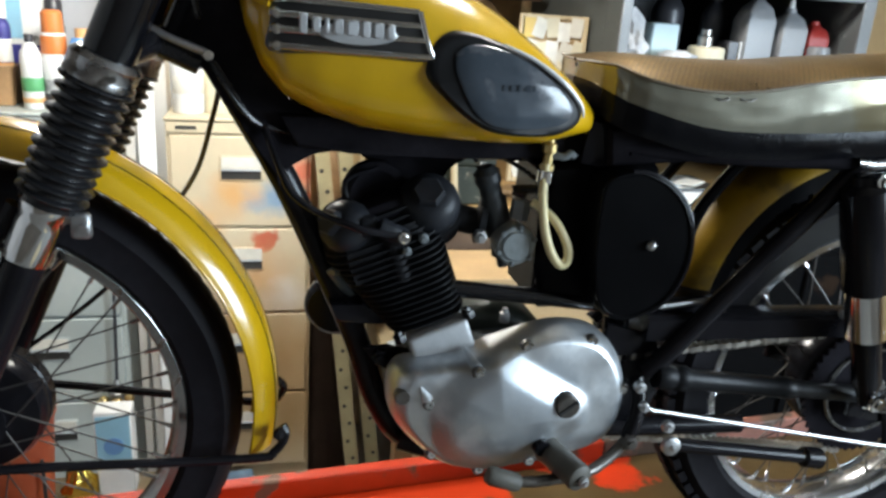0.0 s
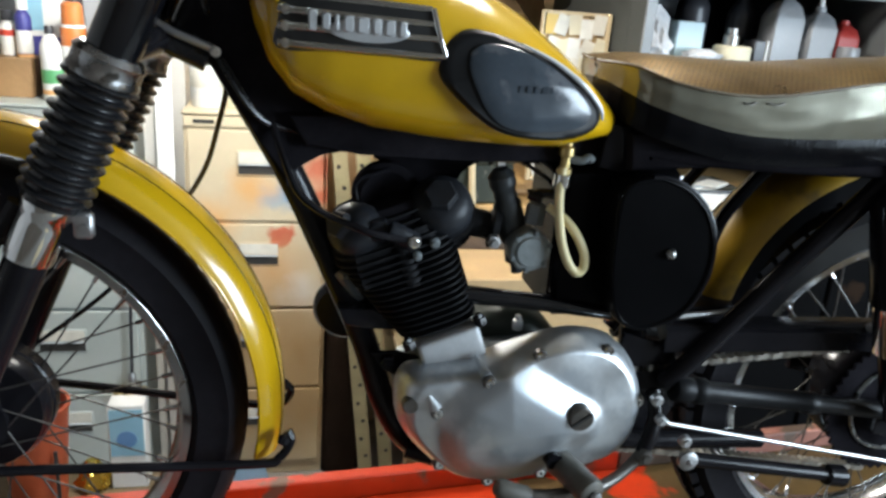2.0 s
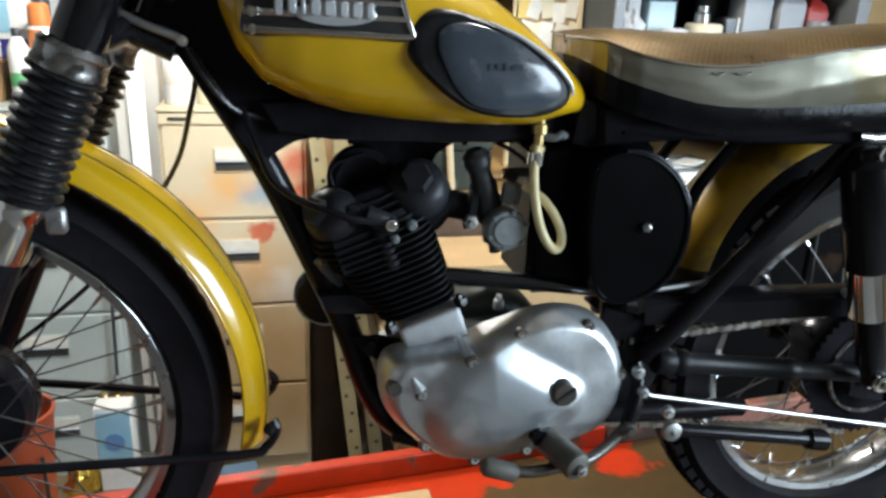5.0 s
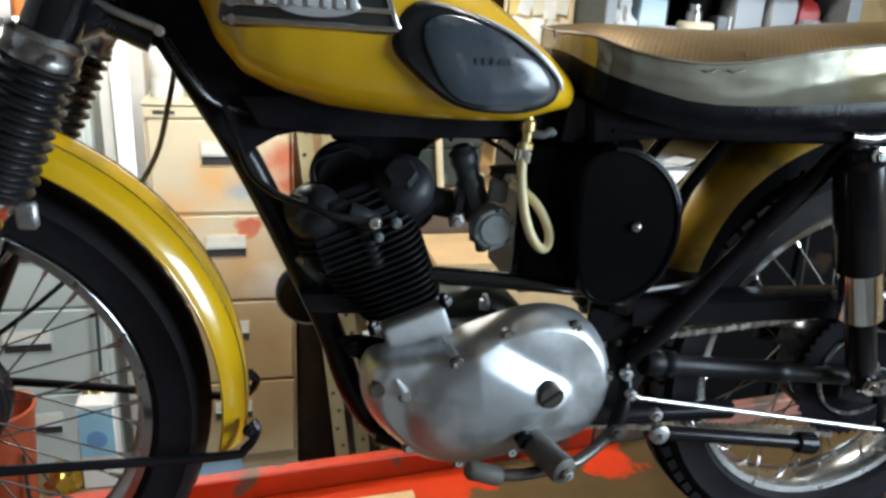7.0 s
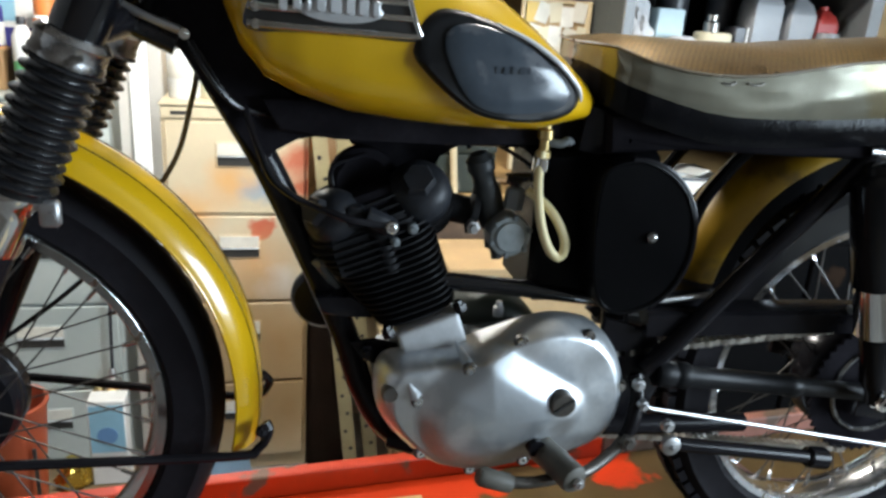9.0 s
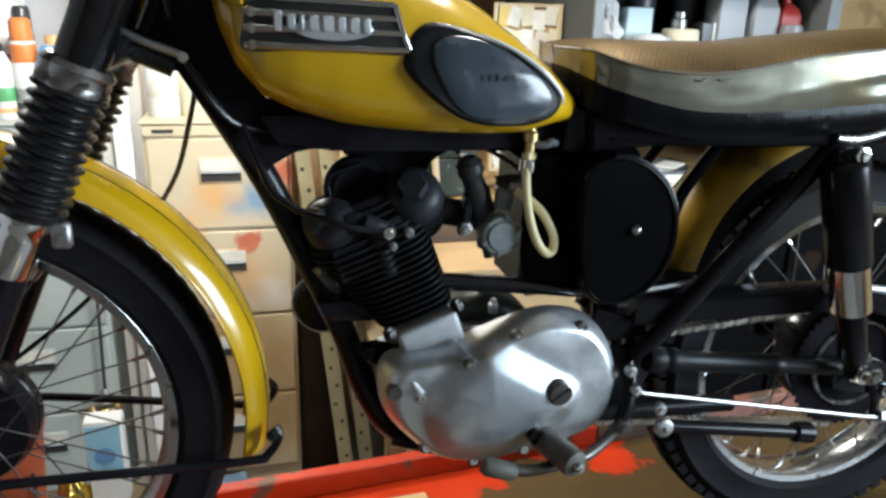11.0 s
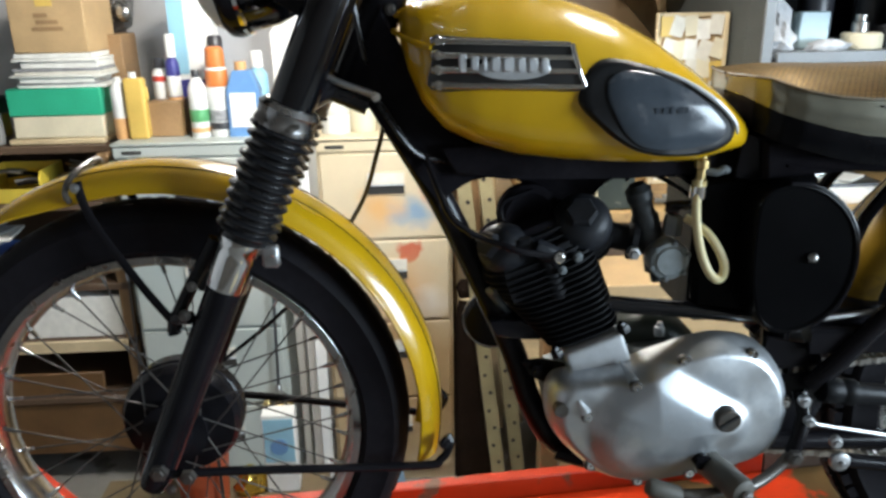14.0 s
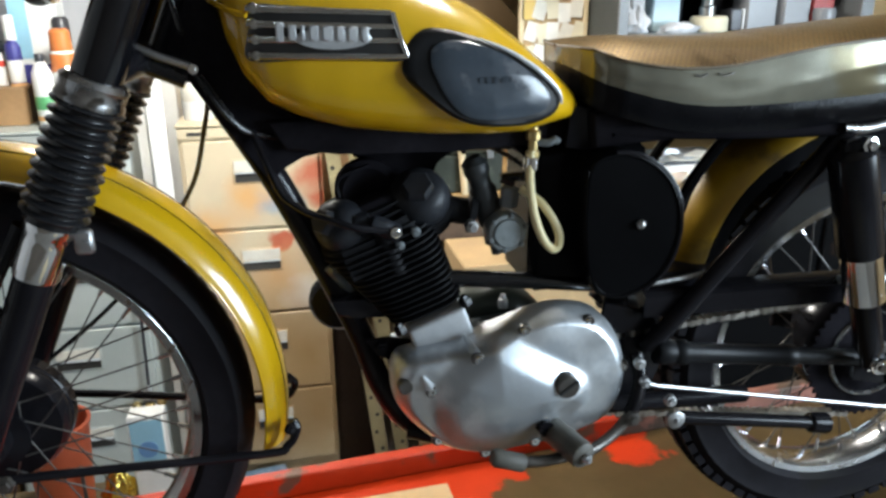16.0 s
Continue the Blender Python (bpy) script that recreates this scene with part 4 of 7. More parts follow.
def patch(outline, rings, surface, steps=6, turn=None):
    """A domed sheet inside a smooth outline. rings: (scale, height off the surface)."""
    path = [(p.x, p.z) for p in smooth_path([(x, 0, z) for x, z in outline], steps, closed=True)]
    cx = sum(p[0] for p in path) / len(path)
    cz = sum(p[1] for p in path) / len(path)
    own = bmesh.new()
    made = []
    for s, h in rings:
        row = []
        for x, z in path:
            px, pz = cx + (x - cx) * s, cz + (z - cz) * s
            row.append(own.verts.new((px, surface(px, pz) - h, pz)))
        made.append(row)
    n = len(path)
    for a, b in zip(made, made[1:]):
        for k in range(n):
            own.faces.new((a[k], a[(k + 1) % n], b[(k + 1) % n], b[k]))
    own.faces.new(made[-1])
    return own


PAD = [(0.522, 0.771), (0.528, 0.791), (0.545, 0.804), (0.568, 0.805), (0.605, 0.796), (0.643, 0.780), (0.677, 0.758), (0.702, 0.735), (0.708, 0.720), (0.697, 0.706), (0.665, 0.698), (0.621, 0.699), (0.589, 0.706), (0.563, 0.721), (0.537, 0.743), (0.524, 0.758)]


def pad_y(x, z):
    return -float(np.interp(x, [0.50, 0.56, 0.62, 0.68, 0.72], [0.124, 0.1275, 0.1255, 0.114, 0.100])) + 0.35 * max(0.0, z - 0.755)


knee = part("knee_pad", patch(PAD, [(1.02, -0.02), (1.02, 0.004), (0.99, 0.010), (0.93, 0.0125), (0.86, 0.012), (0.6, 0.012)], pad_y), pad_rim, tank, "black rubber knee pad with greyed face")
INNER = [(0.551, 0.770), (0.555, 0.787), (0.573, 0.794), (0.603, 0.790), (0.641, 0.774), (0.668, 0.755), (0.690, 0.734), (0.691, 0.721), (0.674, 0.711), (0.630, 0.707), (0.594, 0.711), (0.573, 0.726), (0.558, 0.750)]
part("pad_face", patch(INNER, [(1.01, 0.010), (1.0, 0.0145), (0.95, 0.016), (0.6, 0.0165), (0.3, 0.0165)], pad_y), pad_face, knee, "greyed rubber face")
# tapered pale bead paints the highlight along the pad's upper right edge
part("pad_glint", tube([(x, pad_y(x, z) - 0.0155, z) for x, z in PAD[4:9]], lambda f: 0.0004 + 0.0024 * math.sin(math.pi * min(1.0, f * 0.85 + 0.05)), 8, 6), glint_grey, knee, "pale bead for the highlight on the pad's edge")
for k, w in enumerate((0.004, 0.006, 0.003, 0.006, 0.004)):
    x = 0.603 + 0.0085 * k
    part("embossed_mark", box(x, x + w, pad_y(x, 0.752) - 0.0169, pad_y(x, 0.752) - 0.014, 0.748, 0.755), pad_face, knee)

# tank badge: bright bars, dark ground and a pale oval with raised marks, no lettering
def badge_y(x, z):
    return float(np.interp(x, [0.35, 0.37, 0.40, 0.44, 0.48, 0.525], [-0.094, -0.101, -0.1105, -0.1165, -0.121, -0.1255])) + 0.25 * max(0.0, z - 0.80)


badge = part("badge", patch([(0.358, 0.776), (0.360, 0.806), (0.363, 0.832), (0.40, 0.832), (0.46, 0.828), (0.512, 0.823), (0.518, 0.80), (0.526, 0.775), (0.47, 0.775), (0.41, 0.776)], [(1.0, -0.012), (1.0, 0.003), (0.97, 0.004), (0.5, 0.004)], badge_y, 4), badge_dark, tank, "chromed tank badge with pale oval plate")
for k, z in enumerate((0.829, 0.8135, 0.798, 0.7815)):
    right = (0.511, 0.514, 0.518, 0.526)[k]
    zz = (0.823, 0.809, 0.795, 0.7785)[k]
    n = 10
    pts = [(0.360 + (right - 0.360) * i / n, badge_y(0.360 + (right - 0.360) * i / n, z) - 0.005, z + (zz - z) * i / n) for i in range(n + 1)]
    part("chrome_bar", tube(pts, lambda f: 0.0040 * (1.1 - 0.3 * f), 12, 1), badge_chrome, badge, "bright chromed bar")
    part("bar_end", lathe([(0, 0.006), (0.005, 0.004), (0.007, 0), (0.007, -0.003), (0, -0.003)], on_axle(0.367, badge_y(0.367, z) - 0.005, z), 14), badge_chrome, badge)
part("end_bar", tube([(x, badge_y(x, z) - 0.005, z) for x, z in ((0.512, 0.8235), (0.515, 0.811), (0.519, 0.797), (0.526, 0.779))], 0.0032, 10, 3), badge_chrome, badge, "bright chromed end bar")
oval = [(0.448 + 0.040 * math.cos(a), 0.7985 + 0.0115 * math.sin(a)) for a in [2 * math.pi * k / 14 for k in range(14)]]
plate = part("oval_plate", patch(oval, [(1.0, 0.0), (1.0, 0.009), (0.95, 0.0105), (0.5, 0.0105)], badge_y, 3), badge_white, badge, "pale oval plate with raised marks")
for k, (x, w, h) in enumerate(((0.389, 0.0085, 0.020), (0.402, 0.0085, 0.0155), (0.4145, 0.0045, 0.0155), (0.4235, 0.010, 0.0155), (0.4365, 0.012, 0.0155), (0.4515, 0.009, 0.0155), (0.4635, 0.0105, 0.0155), (0.477, 0.008, 0.015))):
    z = 0.8055 - 0.0035 * k / 7
    m_ = box(x, x + w, badge_y(x, z) - 0.0135, badge_y(x, z) - 0.004, z - h / 2, z + h / 2, 0.0015)
    part("raised_mark", m_, badge_white, plate)

# frame
satin_black = material("satin_black_paint", (0.005, 0.0052, 0.006), 0.42, vary=0.3, scale=14, bump=0.08, spec=0.12)
FRAME = [
    ("down_tube", [(0.278, 0, 0.79), (0.330, 0, 0.70), (0.378, 0, 0.613), (0.432, 0, 0.492), (0.472, 0, 0.395), (0.496, 0, 0.318), (0.530, 0, 0.255), (0.575, 0, 0.222)], 0.0175),
    ("top_tube", [(0.275, 0, 0.80), (0.33, 0, 0.72), (0.366, 0, 0.675), (0.45, 0, 0.668), (0.60, 0, 0.662), (0.76, 0, 0.660)], 0.017),
    ("seat_tube", [(0.765, 0, 0.70), (0.80, 0, 0.63), (0.835, 0, 0.52), (0.85, 0, 0.40), (0.85, 0, 0.33)], 0.019),
    ("engine_tube", [(0.575, 0.0, 0.222), (0.70, 0.0, 0.215), (0.82, 0, 0.235), (0.86, 0, 0.30)], 0.017),
    ("cross_tube", [(0.575, -0.045, 0.486), (0.70, -0.045, 0.471), (0.82, -0.045, 0.454)], 0.0115),
]
for name, pts, r in FRAME:
    part(name, tube(pts, r, 14, 5), gloss_black if name == "cross_tube" else enamel, bike, "black enamelled frame tube")
part("gusset", slab([(0.262, 0.785), (0.305, 0.87), (0.335, 0.80), (0.350, 0.745), (0.378, 0.712), (0.43, 0.694), (0.43, 0.656), (0.395, 0.652), (0.378, 0.642), (0.370, 0.612), (0.335, 0.672)], -0.030, 0.030, 0.006), soot, bike, "dull black frame gusset")
part("tank_tunnel", slab([(0.37, 0.70), (0.52, 0.702), (0.74, 0.70), (0.755, 0.672), (0.74, 0.657), (0.60, 0.654), (0.45, 0.658), (0.39, 0.664)], -0.046, 0.046, 0.006), soot, bike, "dull black underside of the tank")
for s in (-1, 1):
    part("seat_rail", tube([(0.77, s * 0.07, 0.680), (0.90, s * 0.085, 0.673), (1.06, s * 0.095, 0.670), (1.20, s * 0.10, 0.675), (1.42, s * 0.10, 0.71)], 0.0105, 10, 5), soot, bike, "black seat rail")
    part("grab_rail", tube([(1.099, s * 0.108, 0.672), (1.134, s * 0.108, 0.670), (1.175, s * 0.108, 0.679), (1.205, s * 0.108, 0.691), (1.285, s * 0.108, 0.715), (1.345, s * 0.106, 0.725)], 0.007, 10, 4), clamp_metal, bike, "dull plated rail under the seat")
    part("seat_stay", tube([(1.12, s * 0.100, 0.672), (1.085, s * 0.098, 0.633), (0.99, s * 0.096, 0.528), (0.90, s * 0.094, 0.422), (0.856, s * 0.09, 0.372)], 0.0135, 12, 5), enamel, bike, "black frame stay")
    part("swing_arm", lathe([(0, 0), (0.0165, 0), (0.018, 0.004), (0.018, 0.022), (0.0165, 0.024), (0.0165, 0.028), (0.018, 0.030), (0.018, 0.045), (0.0145, 0.05), (0.0145, 0.20), (0.016, 0.203), (0.016, 0.22), (0.0125, 0.225), (0.0125, 0.37), (0, 0.375)], frame_of((0.868, s * 0.098, 0.371), (1.245, s * 0.098, 0.318)), 20), satin_black, bike, "black swinging arm")
    part("axle_lug", slab([(1.19, 0.335), (1.25, 0.338), (1.285, 0.32), (1.285, 0.285), (1.25, 0.275), (1.19, 0.29)], s * 0.098 - 0.006, s * 0.098 + 0.006, 0.003), enamel, bike)
    bolt((1.245, s * 0.106, 0.312), 0.016, 0.014, bike, slot_dark, "axle_nut", (0, s, 0))
    bolt((1.222, s * 0.106, 0.345), 0.010, 0.014, bike, slot_dark, "nut", (0, s, 0))
    bolt((1.275, s * 0.106, 0.285), 0.010, 0.014, bike, chrome, "nut", (0, s, 0))
    bolt((1.205, s * 0.110, 0.318), 0.009, 0.012, bike, chrome, "nut", (0, s, 0))
    # rear suspension unit
    a, b = Vector((1.100, s * 0.128, 0.650)), Vector((1.190, s * 0.128, 0.335))
    m = frame_of(a, b)
    unit = part("shock_absorber", lathe([(0, -0.012), (0.014, -0.010), (0.016, 0.0), (0.026, 0.004), (0.0305, 0.008), (0.0305, 0.150), (0.029, 0.153), (0, 0.153)], m, 28), enamel, bike, "black rear shock absorber with chrome lower sleeve")
    part("sleeve", lathe([(0, 0.150), (0.027, 0.150), (0.027, 0.224), (0.022, 0.229), (0, 0.229)], m, 28), chrome, unit, "chromed sleeve")
    part("lower_body", lathe([(0, 0.228), (0.020, 0.228), (0.020, 0.30), (0.014, 0.315), (0.013, 0.335), (0, 0.338)], m, 24), enamel, unit)
    bolt(a + Vector((0.010, s * 0.012, 0.006)), 0.012, 0.014, unit, chrome, "bolt", (0, s, 0))
    bolt(b + Vector((0.0, s * 0.014, 0.0)), 0.012, 0.014, unit, chrome, "bolt", (0, s, 0))
part("engine_plate", slab([(0.80, 0.44), (0.87, 0.42), (0.90, 0.36), (0.87, 0.29), (0.80, 0.27), (0.78, 0.33)], -0.075, -0.069, 0.002), enamel, bike)
part("front_engine_plate", slab([(0.474, 0.404), (0.505, 0.406), (0.535, 0.398), (0.540, 0.345), (0.522, 0.335), (0.512, 0.372), (0.492, 0.378)], -0.045, -0.039, 0.002), enamel, bike)
part("mounting_lug", slab([(0.432, 0.462), (0.475, 0.462), (0.502, 0.446), (0.502, 0.433), (0.470, 0.436), (0.440, 0.440)], -0.040, 0.030, 0.003), enamel, bike, "black engine mounting lug")
for at in ((0.496, -0.046, 0.395), (0.524, -0.046, 0.39), (0.528, -0.046, 0.352)):
    bolt(at, 0.010, 0.016, bike, enamel)

# engine: crankcase, barrel, head
case_green = material("oily_green_black_paint", (0.020, 0.024, 0.019), 0.35, vary=0.3, scale=20, bump=0.1, spec=0.3)
part("crankcase", slab([(0.505, 0.36), (0.515, 0.385), (0.56, 0.398), (0.66, 0.405), (0.74, 0.410), (0.79, 0.395), (0.805, 0.35), (0.79, 0.29), (0.70, 0.262), (0.58, 0.262), (0.52, 0.30)], -0.068, 0.010, 0.008), zinc, bike, "cast alloy crankcase")
part("chain_case", lathe([(0, 0.022), (0.092, 0.020), (0.108, 0.012), (0.116, -0.004), (0.116, -0.05), (0, -0.05)], on_axle(0.655, 0.020, 0.323), 48), case_green, bike, "dark green-black round case behind the cover")
bolt((0.668, -0.030, 0.428), 0.007, 0.020, bike, cast, "stud", (0, 0, 1))
CU = Vector((-0.375, 0, 0.927))
foot = box(-0.042, 0.038, -0.076, 0.055, -0.035, 0.064, 0.006, segments=3)
turned(foot, Matrix.Translation((0.588, -0.004, 0.382)) @ Matrix.Rotation(radians(-20), 4, "Y"))
part("cylinder_base", foot, base_alloy, bike, "bare alloy cylinder base")
for dx in (-0.050, 0.042):
    p = Vector((0.588, -0.070, 0.382)) + Matrix.Rotation(radians(-20), 3, "Y") @ Vector((dx, 0, 0.062))
    bolt(p, 0.009, 0.014, bike, enamel, "nut", tuple(CU))
def fin_ring(z, x0, x1, ry, t):
    """A rounded square fin across the cylinder, from x0 to x1 along the machine."""
    cx, rx = (x0 + x1) / 2, (x1 - x0) / 2
    pts = []
    for k in range(44):
        a = 2 * math.pi * k / 44
        c, s = math.cos(a), math.sin(a)
        pts.append((rx * math.copysign(abs(c) ** 0.55, c), ry * math.copysign(abs(s) ** 0.55, s)))
    secs = [[(cx + x * q, y * q, z + h) for x, y in pts] for q, h in ((0.965, -t), (1.0, -t * 0.5), (1.0, t * 0.5), (0.965, t))]
    return loft(secs)


RT = Matrix.Translation((0.586, 0, 0.384)) @ Matrix.Rotation(radians(-20), 4, "Y")
core = loft([[(mid + 0.043 * math.cos(2 * math.pi * k / 28), 0.050 * math.sin(2 * math.pi * k / 28), z) for k in range(28)] for mid, z in ((-0.008, 0.055), (-0.012, 0.12), (-0.025, 0.225))])
barrel = part("cylinder", turned(core, RT), engine_black, bike, "black finned engine cylinder")
for k in range(13):
    z = 0.070 + k * 0.0086
    front_x = -0.060 - 0.0033 * k
    part("fin", turned(fin_ring(z, front_x, 0.047, 0.072 + 0.0003 * k, 0.0018), RT), engine_black, barrel)
head = part("cylinder_head", turned(fin_ring(0.190, -0.098, 0.044, 0.064, 0.011), RT), engine_black, bike, "black finned cylinder head")
for k in range(5):
    z = 0.182 + k * 0.0098
    part("fin", turned(fin_ring(z, -0.104 + 0.0015 * k, 0.050 - 0.004 * k, 0.073 - 0.004 * k, 0.0021), RT), engine_black, head)
part("head_casting", turned(loft([[(-0.028 + x * q, y * q, z) for x, y in [(0.066 * math.copysign(abs(math.cos(k * math.pi / 16)) ** 0.7, math.cos(k * math.pi / 16)), 0.052 * math.copysign(abs(math.sin(k * math.pi / 16)) ** 0.7, math.sin(k * math.pi / 16))) for k in range(32)]] for q, z in ((1.0, 0.195), (1.0, 0.222), (0.9, 0.232), (0.6, 0.236))]), RT), soot, head, "dull black rocker housing")
part("head_lug", turned(loft([[(x * q - 0.052, y * q - 0.050, z) for x, y in ((-0.026, -0.016), (0.020, -0.016), (0.026, -0.006), (0.026, 0.02), (-0.026, 0.02))] for q, z in ((1.0, 0.150), (1.02, 0.178), (0.9, 0.196), (0.6, 0.202))]), RT), engine_black, head, "plain boss on the head")

part("head_steady", slab([(0.470, 0.665), (0.618, 0.665), (0.612, 0.640), (0.585, 0.628), (0.575, 0.595), (0.515, 0.595), (0.505, 0.628), (0.476, 0.640)], 0.020, 0.034, 0.003), soot, bike, "dull black head steady plate")


def rocker(a, b, r, ribs):
    """A rocker box with a screwed cap that has a worn hexagon and grip ribs."""
    n = (Vector(b) - Vector(a)).length
    m = frame_of(a, b)
    body = part("rocker_box", lathe([(0, 0), (r * 1.05, 0), (r * 1.05, n * 0.45), (r * 0.96, n * 0.5), (0, n * 0.5)], m, 28), engine_black, head)
    part("rocker_cap", lathe([(r * 1.02, n * 0.46), (r * 1.10, n * 0.50), (r * 1.12, n * 0.66), (r * 1.05, n * 0.80), (r * 0.90, n * 0.93), (r * 0.55, n), (0, n * 1.02)], m, 30), cap_black, body, "worn black screwed rocker cap")
    part("cap_hexagon", lathe([(0, n * 1.13), (r * 0.50, n * 1.13), (r * 0.57, n * 1.09), (r * 0.60, n * 0.93), (0, n * 0.93)], m, 6), cap_black, body)
    for k in range(ribs):
        h = n * (0.12 + 0.12 * k)
        part("rib", lathe([(r * 1.0, h - 0.0022), (r * 1.20, h - 0.0012), (r * 1.20, h + 0.0012), (r * 1.0, h + 0.0022)], m, 28, close=True), engine_black, body)
    return body


cap_black = material("worn_black_cap", (0.014, 0.015, 0.018), 0.42, vary=0.35, scale=30, bump=0.2, bump_scale=90, spec=0.2)
rocker((0.490, -0.010, 0.545), (0.431, -0.056, 0.576), 0.030, 1)
rocker((0.562, 0.004, 0.560), (0.548, -0.052, 0.612), 0.0355, 4)
part("rocker_spindle_case", lathe([(0, 0), (0.036, 0.0), (0.042, 0.006), (0.042, 0.03), (0.032, 0.036), (0, 0.020)], frame_of((0.490, 0.02, 0.598), (0.488, -0.03, 0.600)), 28), soot, head, "dull black rocker housing")
part("rocker_shaft_end", lathe([(0, 0), (0.013, 0), (0.014, 0.004), (0.014, 0.018), (0.010, 0.021), (0, 0.021)], frame_of((0.476, -0.052, 0.574), (0.472, -0.078, 0.572)), 6), cap_black, head)
feed = tube([(0.352, -0.034, 0.690), (0.368, -0.055, 0.648), (0.381, -0.066, 0.618), (0.400, -0.070, 0.601), (0.420, -0.072, 0.590), (0.445, -0.088, 0.584), (0.467, -0.092, 0.577), (0.490, -0.086, 0.571), (0.512, -0.080, 0.566)], 0.0044, 8, 6)
part("oil_pipe", feed, enamel, bike, "black oil feed pipe")
part("oil_pipe", tube([(0.452, -0.022, 0.598), (0.449, -0.022, 0.614), (0.456, -0.021, 0.624), (0.472, -0.018, 0.629), (0.492, -0.012, 0.634)], 0.0028, 8, 5), enamel, bike)
part("feed_block", lathe([(0, 0), (0.011, 0), (0.012, 0.003), (0.012, 0.034), (0.009, 0.038), (0, 0.038)], frame_of((0.485, -0.074, 0.577), (0.520, -0.074, 0.560)), 8), cap_black, bike)
bolt((0.514, -0.080, 0.566), 0.0075, 0.012, bike, chrome, "banjo_bolt")
bolt((0.541, -0.066, 0.560), 0.0065, 0.010, bike, zinc, "banjo_bolt")
bolt((0.520, -0.074, 0.546), 0.0055, 0.010, bike, zinc, "banjo_bolt")
part("head_stud", rod((0.520, -0.062, 0.505), (0.500, -0.062, 0.565), 0.012, 12), engine_black, head)
part("exhaust_stub", lathe([(0, 0), (0.024, 0), (0.026, 0.01), (0.024, 0.05), (0, 0.05)], frame_of((0.478, 0.01, 0.54), (0.40, 0.03, 0.53)), 20), engine_black, head)
spark = tube([(0.465, 0.0, 0.455), (0.437, -0.028, 0.500), (0.432, -0.03, 0.507)], 0.006, 8, 3)
part("spark_plug", spark, zinc, head)
bolt((0.449, -0.03, 0.512), 0.008, 0.02, bike, zinc, "plug_terminal", (-0.6, -0.5, -0.2))
part("horn", lathe([(0, 0.02), (0.034, 0.018), (0.042, 0.010), (0.044, 0.0), (0.04, -0.03), (0.025, -0.045), (0, -0.045)], frame_of((0.448, 0.068, 0.418), (0.424, 0.0, 0.415)), 32), enamel, bike, "black round horn")

# primary cover with its raised bulge
COVER = [(0.504, 0.387), (0.502, 0.360), (0.506, 0.334), (0.520, 0.310), (0.539, 0.289), (0.558, 0.271), (0.581, 0.258), (0.616, 0.249), (0.643, 0.248), (0.669, 0.252), (0.699, 0.256), (0.730, 0.260), (0.764, 0.268), (0.795, 0.280), (0.814, 0.299), (0.824, 0.328), (0.825, 0.361), (0.813, 0.398), (0.793, 0.426), (0.768, 0.442), (0.729, 0.449), (0.696, 0.445), (0.664, 0.435), (0.636, 0.426), (0.609, 0.416), (0.567, 0.409), (0.539, 0.406), (0.515, 0.402)]
BULGE = [(0.551, 0.334), (0.555, 0.364), (0.570, 0.388), (0.592, 0.408), (0.612, 0.426), (0.631, 0.434), (0.652, 0.427), (0.687, 0.405), (0.722, 0.384), (0.751, 0.365), (0.761, 0.343), (0.753, 0.319), (0.727, 0.304), (0.703, 0.286), (0.670, 0.272), (0.626, 0.266), (0.587, 0.274), (0.562, 0.298)]
bulge_path = [(p.x, p.z) for p in smooth_path([(x, 0, z) for x, z in BULGE], 4, closed=True)]
BX, BZ = np.array([p[0] for p in bulge_path]), np.array([p[1] for p in bulge_path])


def inside_depth(x, z):
    """How far (x, z) lies inside the bulge's outline; negative outside."""
    x2, z2 = np.roll(BX, -1), np.roll(BZ, -1)
    t = np.clip(((x - BX) * (x2 - BX) + (z - BZ) * (z2 - BZ)) / ((x2 - BX) ** 2 + (z2 - BZ) ** 2), 0, 1)
    d = float(np.min(np.hypot(x - BX - t * (x2 - BX), z - BZ - t * (z2 - BZ))))
    cross = ((BZ > z) != (z2 > z)) & (x < (x2 - BX) * (z - BZ) / (z2 - BZ + 1e-12) + BX)
    return d if int(cross.sum()) % 2 else -d


def cover_mesh():
    path = [(p.x, p.z) for p in smooth_path([(x, 0, z) for x, z in COVER], 5, closed=True)]
    cx, cz = 0.662, 0.345
    own = bmesh.new()
    rings = []
    fractions = [1.0, 1.0, 0.992, 0.975, 0.955, 0.93, 0.905] + [0.88 - 0.02 * k for k in range(42)]
    heights = [0.066, 0.082, 0.091, 0.100, 0.107, 0.113, 0.117]
    for i, s in enumerate(fractions):
        row = []
        for x, z in path:
            px, pz = cx + (x - cx) * s, cz + (z - cz) * s
            h = heights[i] if i < len(heights) else 0.120 + 0.010 * (1 - (s / 0.88) ** 2)
            d = inside_depth(px, pz)
            u = max(0.0, min(1.0, (d + 0.008) / 0.040))
            dome = min(1.0, max(0.0, d) / 0.085)
            lift = (0.0090 * u * u * (3 - 2 * u) + 0.012 * dome * (2 - dome)) * (1 + 0.22 * max(-1.0, min(1.0, (pz - 0.335) / 0.08)))
            if i == 0:
                lift = 0
            row.append(own.verts.new((px, -(h + lift), pz)))
        rings.append(row)
    n = len(path)
    for a, b in zip(rings, rings[1:]):
        for k in range(n):
            own.faces.new((a[k], a[(k + 1) % n], b[(k + 1) % n], b[k]))
    own.faces.new(rings[-1])
    return own


cover_bm = cover_mesh()
COVER_AT = np.array([v.co[:] for v in cover_bm.verts])


